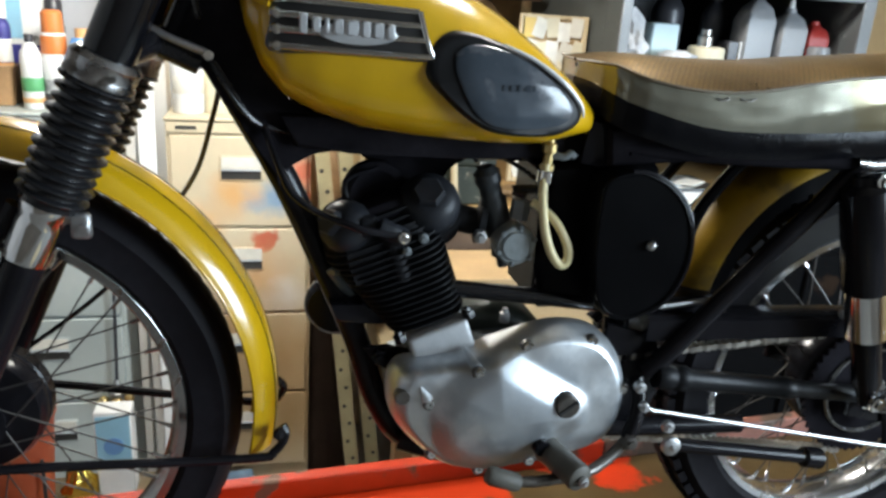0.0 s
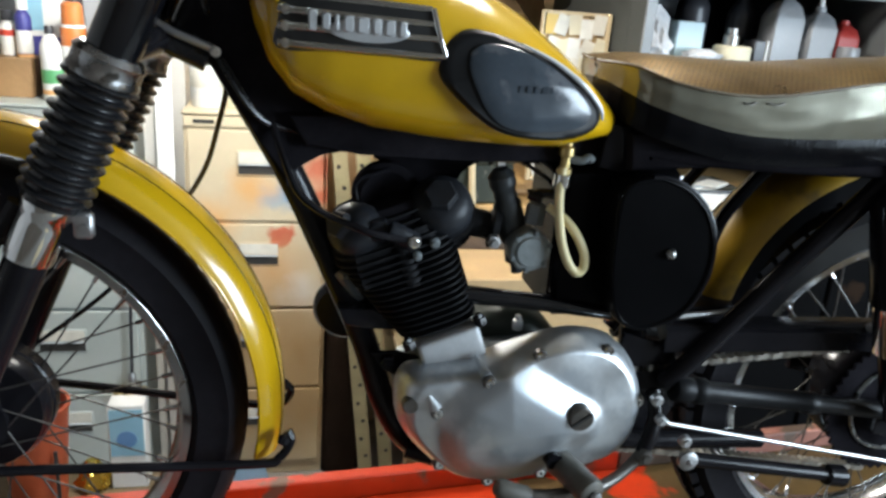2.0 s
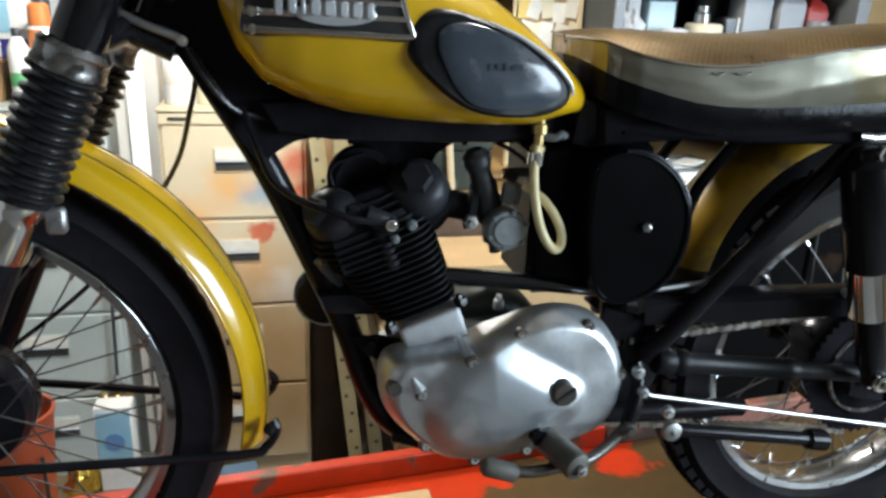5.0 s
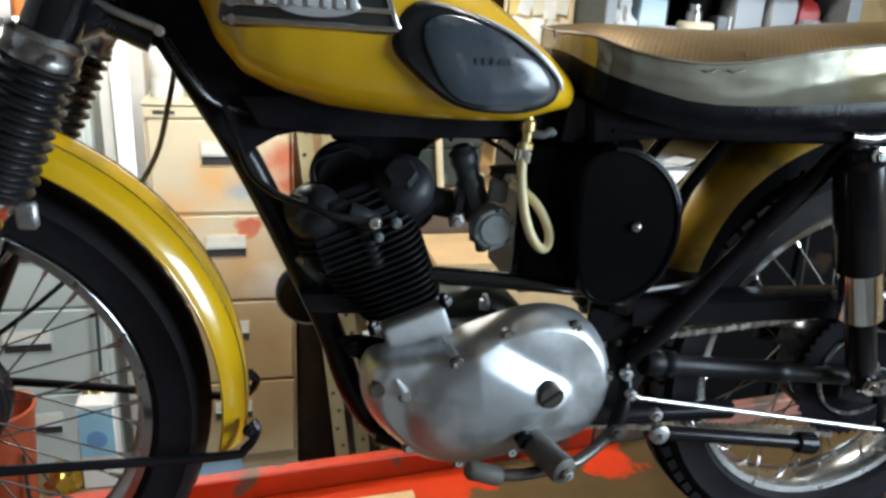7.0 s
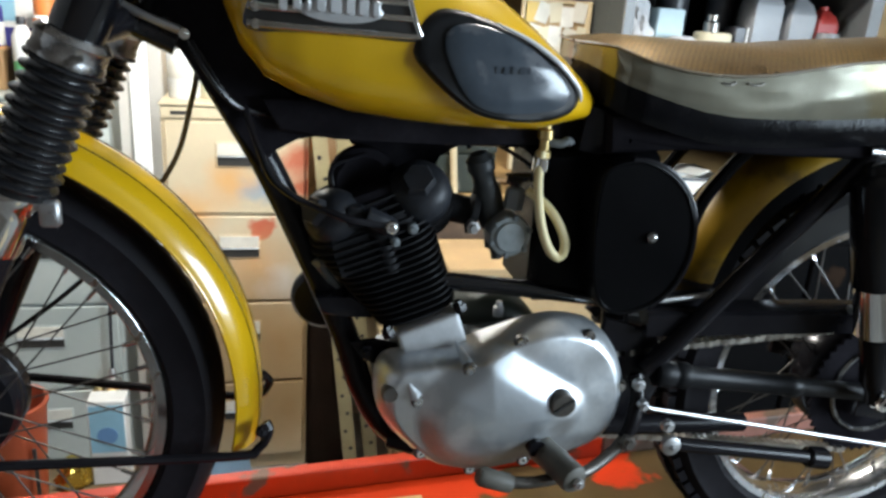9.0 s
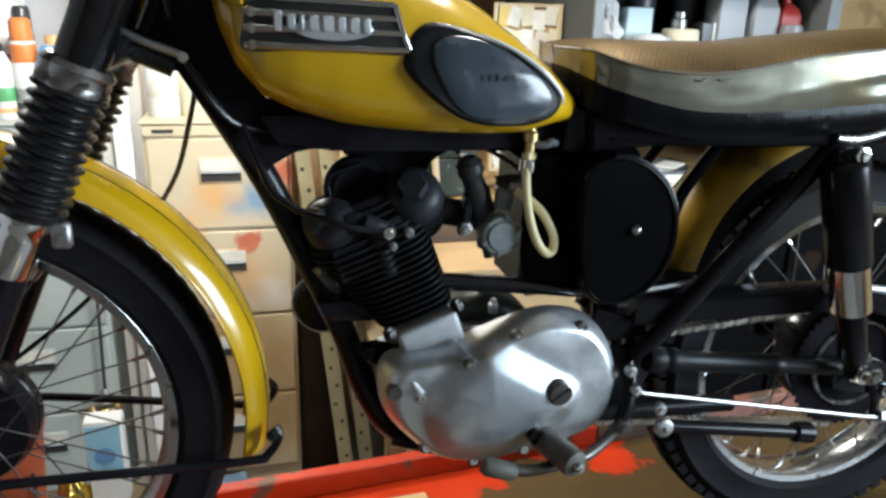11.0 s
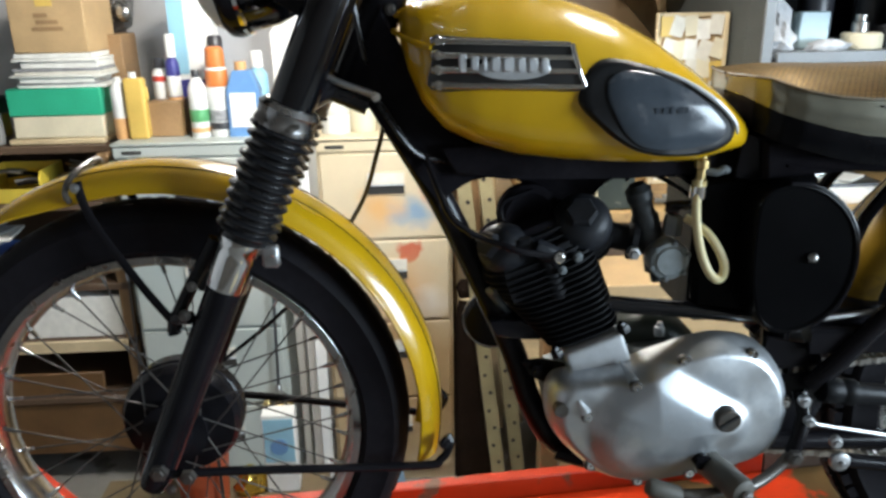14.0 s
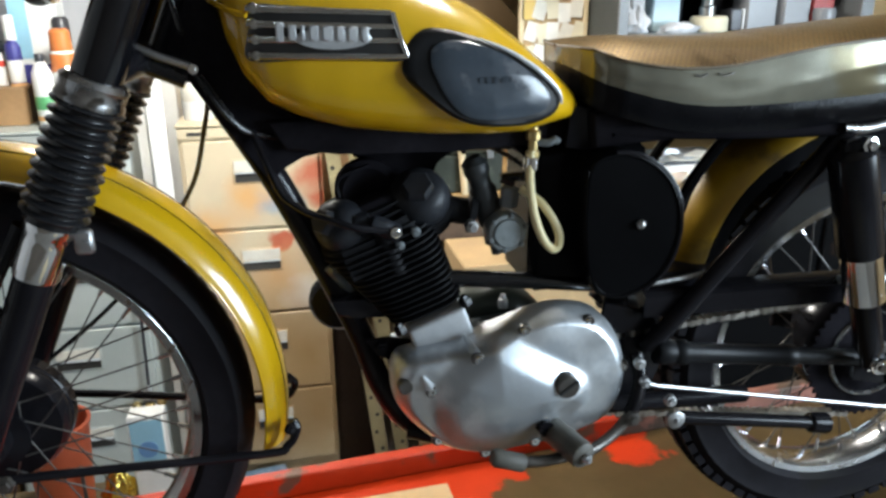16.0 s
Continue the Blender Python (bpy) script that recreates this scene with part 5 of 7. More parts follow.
def cover_y(x, z):
    """The cover's near surface at (x, z)."""
    d = np.hypot(COVER_AT[:, 0] - x, COVER_AT[:, 2] - z)
    near = np.argsort(d)[:4]
    return float(np.average(COVER_AT[near, 1], weights=1 / (d[near] + 1e-5)))


cover = part("engine_cover", cover_bm, alloy, bike, "polished alloy primary cover with scratches", smooth=70)
for x, z in ((0.673, 0.431), (0.760, 0.434), (0.549, 0.362), (0.608, 0.404), (0.813, 0.362), (0.558, 0.284), (0.690, 0.268), (0.622, 0.258)):
    y = cover_y(x, z)
    part("screw_well", lathe([(0.0062, 0.0005), (0.0078, 0.0012), (0.0086, 0.0004), (0.0088, -0.006), (0.0062, -0.006)], on_axle(x, y, z), 18, close=True), slot_dark, cover)
    screw((x, y + 0.003, z), cover, 0.0064)
for a, b in (((0.600, 0.419), (0.606, 0.408)), ((0.537, 0.385), (0.546, 0.369))):
    p, q = (a[0], cover_y(*a) + 0.001, a[1]), (b[0], cover_y(*b) - 0.001, b[1])
    part("rib", tube([p, q], lambda f: 0.002 + 0.0055 * f, 10, 1), alloy, cover)
PLUG_Y = cover_y(0.723, 0.361) - 0.003
plug = part("filler_plug", lathe([(0, 0.007), (0.014, 0.007), (0.016, 0.005), (0.0165, -0.008), (0, -0.008)], on_axle(0.723, PLUG_Y, 0.361), 28), slot_dark, cover, "dark slotted filler plug")
slot = box(-0.0145, 0.0145, -0.0085, -0.006, -0.0018, 0.0018)
turned(slot, Matrix.Translation((0.723, PLUG_Y, 0.361)) @ Matrix.Rotation(radians(-35), 4, "Y"))
part("slot", slot, badge_dark, plug)
part("inspection_plug", lathe([(0, 0.004), (0.009, 0.004), (0.0105, 0.002), (0.0105, -0.008), (0, -0.008)], on_axle(0.516, cover_y(0.516, 0.370) - 0.001, 0.370), 20), slot_dark, cover)

# carburettor, fuel tap and hose
carb = part("carburettor", lathe([(0, 0), (0.017, 0.0), (0.018, 0.004), (0.018, 0.05), (0.0145, 0.055), (0.0145, 0.070), (0.0165, 0.073), (0.0175, 0.078), (0.0165, 0.083), (0.0175, 0.088), (0.010, 0.096), (0, 0.096)], frame_of((0.654, -0.020, 0.550), (0.624, -0.025, 0.643)), 24), carb_grey, bike, "dull zinc carburettor")
part("inlet_stub", lathe([(0, 0), (0.027, 0), (0.028, 0.008), (0.018, 0.012), (0.018, 0.05), (0, 0.05)], frame_of((0.630, -0.02, 0.565), (0.57, -0.01, 0.575)), 20), engine_black, carb)
bolt((0.617, -0.048, 0.557), 0.009, 0.016, carb, cast, "nut")
bowl = part("float_bowl", lathe([(0, 0.012), (0.018, 0.012), (0.020, 0.009), (0.0245, 0.008), (0.0265, 0.004), (0.0265, -0.02), (0.022, -0.03), (0, -0.03)], on_axle(0.664, -0.052, 0.546), 32), bowl_zinc, carb, "dull zinc float bowl")
for k in range(6):
    a = radians(20 + 60 * k)
    bolt((0.664 + 0.0245 * math.cos(a), -0.060, 0.546 + 0.0245 * math.sin(a)), 0.0035, 0.004, bowl, zinc, "screw")
part("bowl_nut", lathe([(0, 0), (0.012, 0), (0.0125, 0.003), (0.0125, 0.022), (0.010, 0.026), (0, 0.026)], frame_of((0.668, -0.045, 0.578), (0.672, -0.045, 0.62)), 6), zinc, bowl)
part("jet_block", lathe([(0, 0), (0.007, 0), (0.008, 0.012), (0.014, 0.016), (0.014, 0.035), (0, 0.035)], frame_of((0.657, -0.035, 0.510), (0.650, -0.03, 0.56)), 16), carb_grey, carb)
part("banjo", tube([(0.674, -0.05, 0.610), (0.66, -0.04, 0.615), (0.69, -0.05, 0.618)], 0.006, 8, 4), rubber, carb)
tap = part("fuel_tap", lathe([(0, 0), (0.009, 0), (0.009, 0.006), (0.006, 0.008), (0.006, 0.02), (0.0095, 0.022), (0.0095, 0.032), (0.006, 0.034), (0.006, 0.045), (0, 0.045)], frame_of((0.696, -0.055, 0.645), (0.697, -0.055, 0.70)), 12), brass, bike, "brass fuel tap under the tank")
part("tap_lever", tube([(0.700, -0.055, 0.663), (0.715, -0.060, 0.662), (0.723, -0.060, 0.666), (0.728, -0.06, 0.662)], 0.0050, 8, 4), zinc, tap)
part("hose_clip", lathe([(0.0085, 0), (0.011, 0.001), (0.011, 0.016), (0.0085, 0.017)], frame_of((0.694, -0.058, 0.628), (0.696, -0.056, 0.66)), 14), chrome, tap)
part("fuel_hose", tube([(0.694, -0.058, 0.652), (0.690, -0.066, 0.617), (0.695, -0.074, 0.572), (0.706, -0.078, 0.541), (0.718, -0.080, 0.527), (0.727, -0.079, 0.531), (0.727, -0.078, 0.548), (0.716, -0.076, 0.571), (0.702, -0.068, 0.589), (0.683, -0.052, 0.602)], 0.0056, 12, 7), hose_mat, bike, "yellowed clear fuel hose in a loop")
for pts in ([(0.615, -0.02, 0.645), (0.605, -0.01, 0.665), (0.59, 0.0, 0.672)], [(0.60, 0.02, 0.66), (0.66, 0.0, 0.645), (0.70, -0.02, 0.62), (0.72, -0.03, 0.59)], [(0.66, 0.0, 0.662), (0.69, -0.02, 0.645), (0.712, -0.03, 0.625)]):
    part("cable", tube(pts, 0.003, 8, 5), rubber, bike)

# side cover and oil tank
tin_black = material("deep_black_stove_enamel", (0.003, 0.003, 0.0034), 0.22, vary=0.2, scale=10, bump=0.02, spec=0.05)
SIDE = [(0.757, 0.638), (0.790, 0.654), (0.815, 0.652), (0.845, 0.638), (0.872, 0.610), (0.886, 0.572), (0.885, 0.528), (0.869, 0.490), (0.842, 0.466), (0.805, 0.456), (0.775, 0.468), (0.758, 0.51), (0.752, 0.58)]
sidec = part("side_cover", patch(SIDE, [(1.0, -0.06), (1.0, 0.0), (0.985, 0.004), (0.95, 0.005), (0.93, 0.002), (0.6, 0.003)], lambda x, z: -0.098), tin_black, bike, "black pressed steel side cover")
part("cover_edge", tube([(x, -0.101, z) for x, z in SIDE[1:9]], 0.0025, 8, 6), enamel, sidec)
knob_ = lathe([(0, 0.006), (0.004, 0.0055), (0.0065, 0.003), (0.007, 0), (0, 0)], on_axle(0.828, -0.103, 0.559), 20)
part("fastener", knob_, clamp_metal, sidec, "small worn metal fastener")
part("battery_box", box(0.698, 0.86, -0.050, 0.075, 0.452, 0.655, 0.012), tin_black, bike, "black battery box")
part("tank_bracket", slab([(0.742, 0.71), (0.80, 0.70), (0.80, 0.655), (0.76, 0.65), (0.735, 0.655)], -0.066, -0.058, 0.004), enamel, bike)
for at in ((0.772, -0.068, 0.690), (0.792, -0.078, 0.672)):
    bolt(at, 0.004, 0.004)

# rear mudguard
# added black sheets stand in for the shade between mudguard and tyre
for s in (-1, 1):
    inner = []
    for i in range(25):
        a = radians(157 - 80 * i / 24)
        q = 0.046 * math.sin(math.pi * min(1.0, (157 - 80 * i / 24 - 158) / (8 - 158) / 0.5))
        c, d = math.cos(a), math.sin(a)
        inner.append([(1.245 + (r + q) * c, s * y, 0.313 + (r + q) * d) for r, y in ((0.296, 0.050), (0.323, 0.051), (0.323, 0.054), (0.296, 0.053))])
    part("guard_shade", loft(inner), tin_black, bike, "black sheet added as the shade inside the rear mudguard")
    part("guard_strut", tube([(0.905, s * 0.060, 0.560), (0.918, s * 0.060, 0.598), (0.955, s * 0.060, 0.648), (0.975, s * 0.062, 0.668)], 0.0085, 8, 4), tin_black, bike)
rmud = part("rear_mudguard", guard(1.245, 0.313, 158, 8, 0.358, 0.320, 0.056, swell=0.046), dark_yellow, bike, "dark yellow rear mudguard under the seat")
part("mudguard_bolt", rod((0.93, -0.03, 0.47), (0.93, -0.05, 0.468), 0.006), cast, rmud)
part("inner_guard", slab([(0.875, 0.475), (0.975, 0.478), (0.965, 0.445), (0.88, 0.43)], -0.07, 0.07, 0.004), enamel, bike)

# seat: base, pale sides, woven top, piping
SEAT = [  # x, half width, low edge, welt, crown
    (0.7412, 0.004, 0.752, 0.776, 0.777), (0.742, 0.020, 0.752, 0.776, 0.777), (0.744, 0.045, 0.750, 0.777, 0.778), (0.749, 0.068, 0.746, 0.777, 0.780), (0.758, 0.087, 0.740, 0.776, 0.783), (0.772, 0.101, 0.733, 0.770, 0.785), (0.792, 0.111, 0.727, 0.7635, 0.787), (0.828, 0.117, 0.717, 0.757, 0.787),
    (0.863, 0.120, 0.709, 0.754, 0.786), (0.898, 0.121, 0.705, 0.754, 0.785), (0.933, 0.122, 0.704, 0.757, 0.785), (0.969, 0.122, 0.704, 0.763, 0.785), (1.004, 0.122, 0.705, 0.769, 0.786), (1.04, 0.121, 0.706, 0.775, 0.790), (1.09, 0.120, 0.709, 0.780, 0.795), (1.14, 0.119, 0.712, 0.784, 0.799), (1.20, 0.118, 0.717, 0.788, 0.804), (1.32, 0.114, 0.728, 0.795, 0.810), (1.44, 0.10, 0.742, 0.796, 0.81), (1.48, 0.07, 0.76, 0.79, 0.80)]
sx = [a[0] + (b[0] - a[0]) * k / 6 for a, b in zip(SEAT, SEAT[1:]) for k in range(6)] + [SEAT[-1][0]]


def seat_row(x):
    xs = [s[0] for s in SEAT]
    return [float(np.interp(x, xs, [s[k] for s in SEAT])) for k in range(1, 5)]


sides, tops, bases, welts = [], [], [], {-1: [], 1: []}
for x in sx:
    h, lo, we, cr = seat_row(x)
    near, far = [], []
    for k in range(9):
        f = k / 8
        fold = 0.0042 * noise.noise(Vector((x * 5.0, f * 4.5, 3.1))) + 0.0018 * noise.noise(Vector((x * 17.0, f * 9.0, 7.7)))
        swell = h * (0.945 + 0.068 * math.sin(math.pi * min(1.0, f * 0.62 + 0.08)) - 0.020 * f) + fold * math.sin(math.pi * f) * min(1.0, h / 0.1)
        near.append((x, -swell, lo + (we - lo) * f))
        far.append((x, swell, lo + (we - lo) * f))
    sides.append(near + [(x, -h * 0.8, we - 0.004), (x, h * 0.8, we - 0.004)] + far[::-1])
    arc = []
    for k in range(15):
        u = -1 + 2 * k / 14
        arc.append((x, u * h * 0.990, we + (cr - we) * (1 - abs(u) ** 2.4)))
    tops.append(arc + [(x, h * 0.7, we - 0.008), (x, -h * 0.7, we - 0.008)])
    bases.append([(x, -h * 0.975, lo + 0.004), (x, -h * 0.99, lo - 0.012), (x, -h * 0.93, lo - 0.030), (x, h * 0.93, lo - 0.030), (x, h * 0.99, lo - 0.012), (x, h * 0.975, lo + 0.004)])
    for s in (-1, 1):
        welts[s].append((x, s * h * 0.995, we + 0.001))
part("seat_pan", slab([(0.765, 0.70), (1.46, 0.735), (1.46, 0.705), (1.20, 0.670), (1.05, 0.662), (0.90, 0.664), (0.77, 0.655)], -0.082, 0.082, 0.006), soot, bike, "dull black seat pan")
seat = part("seat", loft(sides), seat_side, bike, "worn pale vinyl seat with gold woven top")
part("seat_top", loft(tops), seat_gold, seat, "gold woven vinyl seat top", smooth=60)
part("seat_base", loft(bases), seat_trim, seat, "black padded lower trim")
for s in (-1, 1):
    part("piping", tube(welts[s], 0.0019, 8, 1), piping_mat, seat, "worn brown piping")
for x0, x1 in ((0.875, 0.89), (0.905, 0.925)):
    h, lo, we, cr = seat_row(x0)
    part("tear", tube([(x0, -h * 1.0, we - 0.007), ((x0 + x1) / 2, -h * 1.005, we - 0.0085), (x1, -h * 1.0, we - 0.006)], 0.0018, 6, 3, flat=0.6, side=(0, 0, 1)), slot_dark, seat, "small torn spot in the vinyl")

# chain, chain guard, brake rod, footrests
top = smooth_path([(0.85, 0, 0.455), (0.95, 0, 0.452), (1.05, 0, 0.450), (1.15, 0, 0.448), (1.25, 0, 0.440), (1.32, 0, 0.405), (1.352, 0, 0.345), (1.350, 0, 0.29)], 4)
low = smooth_path([(0.85, 0, 0.420), (0.95, 0, 0.418), (1.05, 0, 0.416), (1.15, 0, 0.414), (1.245, 0, 0.405), (1.295, 0, 0.380), (1.322, 0, 0.335), (1.322, 0, 0.29)], 4)
secs = [[(a.x, -0.090, a.z - 0.006), (a.x, -0.082, a.z), (a.x, -0.050, a.z), (a.x, -0.050, a.z - 0.003), (b.x, -0.085, b.z), (b.x, -0.090, b.z)] for a, b in zip(top, low)]
cg = part("chain_guard", loft(secs), enamel, bike, "black chain guard")
part("guard_edge", tube([(p.x, -0.088, p.z + 0.001) for p in top[12:]], 0.006, 10, 1), cast, cg, "rubbed bare rolled edge")
part("chain_guard_rod", tube([(0.80, -0.075, 0.462), (0.87, -0.08, 0.466), (0.95, -0.08, 0.474)], 0.004, 8, 3), cast, bike)
chain = bmesh.new()
def chain_run(a, b, n):
    a, b = Vector(a), Vector(b)
    d = (b - a).normalized()
    for i in range(n):
        p = a.lerp(b, (i + 0.5) / n)
        rod(p + Vector((0, -0.007, 0)), p + Vector((0, 0.007, 0)), 0.0045, 8, chain)
        q = a.lerp(b, (i + 1.0) / n)
        w = 0.0062 if i % 2 else 0.0078
        for s in (-1, 1):
            m = Matrix.Translation((p + q) / 2 + Vector((0, s * w, 0))) @ Matrix.Rotation(math.atan2(-d.z, d.x), 4, "Y") @ Matrix.Diagonal(((q - p).length * 1.1, 0.0012, 0.008, 1))
            bmesh.ops.create_cube(chain, size=1.0, matrix=m)


chain_run((0.79, -0.068, 0.386), (1.22, -0.068, 0.416), 38)
chain_run((0.80, -0.068, 0.268), (1.22, -0.068, 0.211), 38)
part("chain", chain, chain_steel, bike, "oily drive chain", kind="stuff")
part("brake_rod", tube([(0.838, -0.125, 0.343), (0.86, -0.118, 0.330), (1.235, -0.118, 0.248), (1.31, -0.115, 0.232)], 0.0029, 10, 1), bright_rod, bike, "bright plated brake rod")
bolt((0.838, -0.128, 0.345), 0.007, 0.012, bike, cast, "clevis")
part("brake_arm", tube([(1.245, -0.105, 0.32), (1.262, -0.108, 0.27), (1.265, -0.11, 0.235)], 0.008, 8, 3, flat=0.5, side=(0, 1, 0)), enamel, bike)
bolt((1.268, -0.115, 0.243), 0.010, 0.016, bike, cast, "adjuster_nut", (1, 0, -0.2))
lowbar = lathe([(0, 0), (0.0098, 0), (0.0098, 0.215), (0.015, 0.218), (0.016, 0.245), (0.009, 0.25), (0, 0.25)], frame_of((0.905, -0.115, 0.272), (1.157, -0.115, 0.228)), 18)
lb = part("pillion_footrest_bar", lowbar, enamel, bike, "black folded pillion footrest bar")
part("washer", lathe([(0, 0.004), (0.010, 0.004), (0.0135, 0.002), (0.0135, -0.005), (0, -0.005)], on_axle(0.893, -0.125, 0.276), 24), cast, lb, "bare metal washer")
bolt((0.893, -0.129, 0.276), 0.004, 0.006, lb, cast)
bolt((0.880, -0.125, 0.310), 0.0085, 0.012, bike, cast, "nut")
bolt((0.832, -0.12, 0.370), 0.008, 0.012, bike, cast, "nut")
part("bracket", tube([(0.835, -0.105, 0.375), (0.838, -0.116, 0.345), (0.828, -0.128, 0.315), (0.819, -0.132, 0.298)], 0.010, 10, 5), enamel, bike)
part("lower_link", tube([(0.81, -0.085, 0.290), (0.862, -0.085, 0.286), (0.95, -0.08, 0.280), (1.03, -0.075, 0.273)], 0.014, 10, 3), enamel, bike)
peg_bar = tube([(0.820, -0.132, 0.298), (0.800, -0.138, 0.280), (0.772, -0.148, 0.268), (0.745, -0.158, 0.266), (0.715, -0.164, 0.268), (0.68, -0.168, 0.269), (0.645, -0.168, 0.274)], 0.0075, 10, 5)
part("gear_lever", peg_bar, slot_dark, bike, "dull steel gear lever")
bolt((0.820, -0.138, 0.298), 0.011, 0.012, bike, slot_dark, "nut")
part("lever_rubber", lathe([(0, 0), (0.010, 0), (0.012, 0.004), (0.012, 0.04), (0.009, 0.045), (0, 0.045)], frame_of((0.658, -0.172, 0.272), (0.62, -0.172, 0.286)), 16), old_rubber, bike, "worn rubber lever end")
foot_r = part("footrest", lathe([(0, 0), (0.016, 0), (0.0185, 0.005), (0.0175, 0.02), (0.0185, 0.035), (0.0175, 0.05), (0.0185, 0.066), (0.017, 0.072), (0.012, 0.075), (0, 0.075)], frame_of((0.706, -0.128, 0.292), (0.736, -0.222, 0.288)), 22), old_rubber, bike, "worn grey rubber footrest")
bolt((0.729, -0.201, 0.2888), 0.007, 0.008, foot_r, cast, "bolt", (0.32, -0.95, -0.12))
part("footrest_stem", rod((0.68, -0.05, 0.31), (0.695, -0.15, 0.303), 0.011), enamel, bike)
part("undershield", tube([(0.53, -0.03, 0.252), (0.62, -0.05, 0.235), (0.75, -0.05, 0.232)], 0.013, 10, 3), enamel, bike)
bolt((0.625, -0.10, 0.258), 0.008, 0.012, bike, cast)

# ---- left rack and what it holds ----
drawer_wood = material("brown_drawer_wood", (0.14, 0.07, 0.024), 0.5, vary=0.25, scale=5, bump=0.2)
rack = thing("shelf_rack", (-1.15, 2.1, FLOOR), "dark wooden storage rack full of workshop clutter", "shelf")
for z in (0.385, 0.165, -0.165, -0.40, -0.66):
    part("shelf", box(-1.95, -0.765, 1.90, 2.38, z - 0.028, z, 0.003), dark_wood, rack)
for x in (-0.81, -1.95):
    for y in (1.905, 2.34):
        part("post", box(x, x + 0.042, y, y + 0.04, FLOOR, 0.356, 0.003), mid_wood, rack)
part("back_board", box(-1.95, -0.77, 2.382, 2.395, FLOOR, 0.38), dark_wood, rack)
part("lower_front", box(-1.9, -0.93, 1.915, 1.930, -0.655, -0.556, 0.003), drawer_wood, rack, "brown wooden drawer front")
part("shelf_edge", box(-1.9, -0.80, 1.888, 1.8995, -0.452, -0.402, 0.003), pale_wood, rack, "pale wooden shelf edge")
part("lower_front", box(-1.9, -0.812, 1.915, 1.930, -0.93, -0.70, 0.003), drawer_wood, rack, "brown wooden drawer front")


def plastic(name, color, rough=0.4):
    return material(name, color, rough, vary=0.08, scale=12)


green_card = plastic("green_card", (0.02, 0.36, 0.20), 0.55)
cream_card = plastic("cream_card", (0.66, 0.60, 0.44), 0.6)
paper = material("paper", (0.74, 0.73, 0.68), 0.65, vary=0.1, scale=30)
grey_paper = material("grey_print", (0.30, 0.30, 0.31), 0.6, vary=0.4, scale=60)
yellow_plastic = plastic("yellow_plastic", (0.66, 0.50, 0.06))
ochre_plastic = plastic("ochre_plastic", (0.62, 0.42, 0.10), 0.45)
white_plastic = plastic("white_plastic", (0.76, 0.76, 0.74))
blue_plastic = plastic("blue_plastic", (0.12, 0.26, 0.50))
orange_tin = plastic("orange_tin", (0.62, 0.19, 0.05), 0.4)
dark_plastic = plastic("dark_plastic", (0.03, 0.03, 0.035))
sky_plastic = plastic("pale_blue_label", (0.28, 0.52, 0.66))
deep_blue = plastic("deep_blue_label", (0.04, 0.04, 0.20))
green_print = plastic("green_print", (0.10, 0.34, 0.14))
red_print = plastic("red_print", (0.55, 0.05, 0.03))
tan_print = plastic("tan_print", (0.62, 0.34, 0.14))
steel = material("dull_steel", (0.42, 0.42, 0.41), 0.38, 1.0, vary=0.25, scale=14, bump=0.2, wear=(0.16, 0.13, 0.10), wear_at=0.62)


def carton(x0, x1, y0, y1, z0, z1, mat, name, label, flaps=False, rz=0.0, lid=None):
    c = Vector(((x0 + x1) / 2, (y0 + y1) / 2, 0))
    m = Matrix.Translation(c) @ Matrix.Rotation(radians(rz), 4, "Z") @ Matrix.Translation(-c)
    ob = thing(name, (c.x, c.y, z0), label, "box")
    zt = z1 if lid is None else z1 - lid[0]
    b = box(x0, x1, y0, y1, z0, zt, 0.004)
    for v in b.verts:
        v.co += Vector((noise.noise(v.co * 9) * 0.006, 0, noise.noise(v.co * 9 + Vector((5, 1, 2))) * 0.004 if v.co.z > (z0 + z1) / 2 else 0))
    part("body", turned(b, m), mat, ob)
    if lid is not None:
        part("lid", turned(box(x0 - 0.006, x1 + 0.006, y0 - 0.006, y1 + 0.006, zt, z1, 0.003), m), lid[1], ob)
    if flaps:
        part("tape", turned(box((x0 + x1) / 2 - 0.03, (x0 + x1) / 2 + 0.03, y0 - 0.0015, y0 - 0.0002, z1 - 0.05, z1 - 0.004), m), ochre_plastic, ob)
        for k, (u, w) in enumerate(((0.34, 0.10), (0.36, 0.16), (0.30, 0.22))):
            zz = z0 + (z1 - z0) * (0.62 - 0.11 * k)
            xx = x0 + (x1 - x0) * u
            part("print_bar", turned(box(xx, xx + w * 0.5, y0 - 0.0022, y0 - 0.0004, zz - 0.007, zz + 0.007), m), mid_wood, ob)
    return ob


# stack: tray, cream box with green lid, papers, parts carton
carton(-1.12, -0.775, 1.92, 2.2, 0.386, 0.408, pale_wood, "flat_tray", "shallow tan tray lying on the rack")
carton(-1.10, -0.775, 1.93, 2.22, 0.409, 0.590, cream_card, "file_box", "cream file box with a bright green lid", lid=(0.098, green_card))
zz = 0.591
for k in range(9):
    h = (0.012, 0.006, 0.02, 0.008, 0.014, 0.01, 0.024, 0.012, 0.018)[k]
    random.seed(40 + k)
    j, w = random.uniform(-0.03, 0.02), random.uniform(-0.02, 0.03)
    b = box(-1.06 + j, -0.77 + w, 1.945 + j * 0.4, 2.17, zz, zz + h - 0.001, 0.002)
    solo("magazine", b, (paper, grey_paper, paper, paper, white_card, grey_paper, paper, paper, paper)[k], "paper magazine in a stack on the file box", "magazine", "stack of magazines")
    zz += h
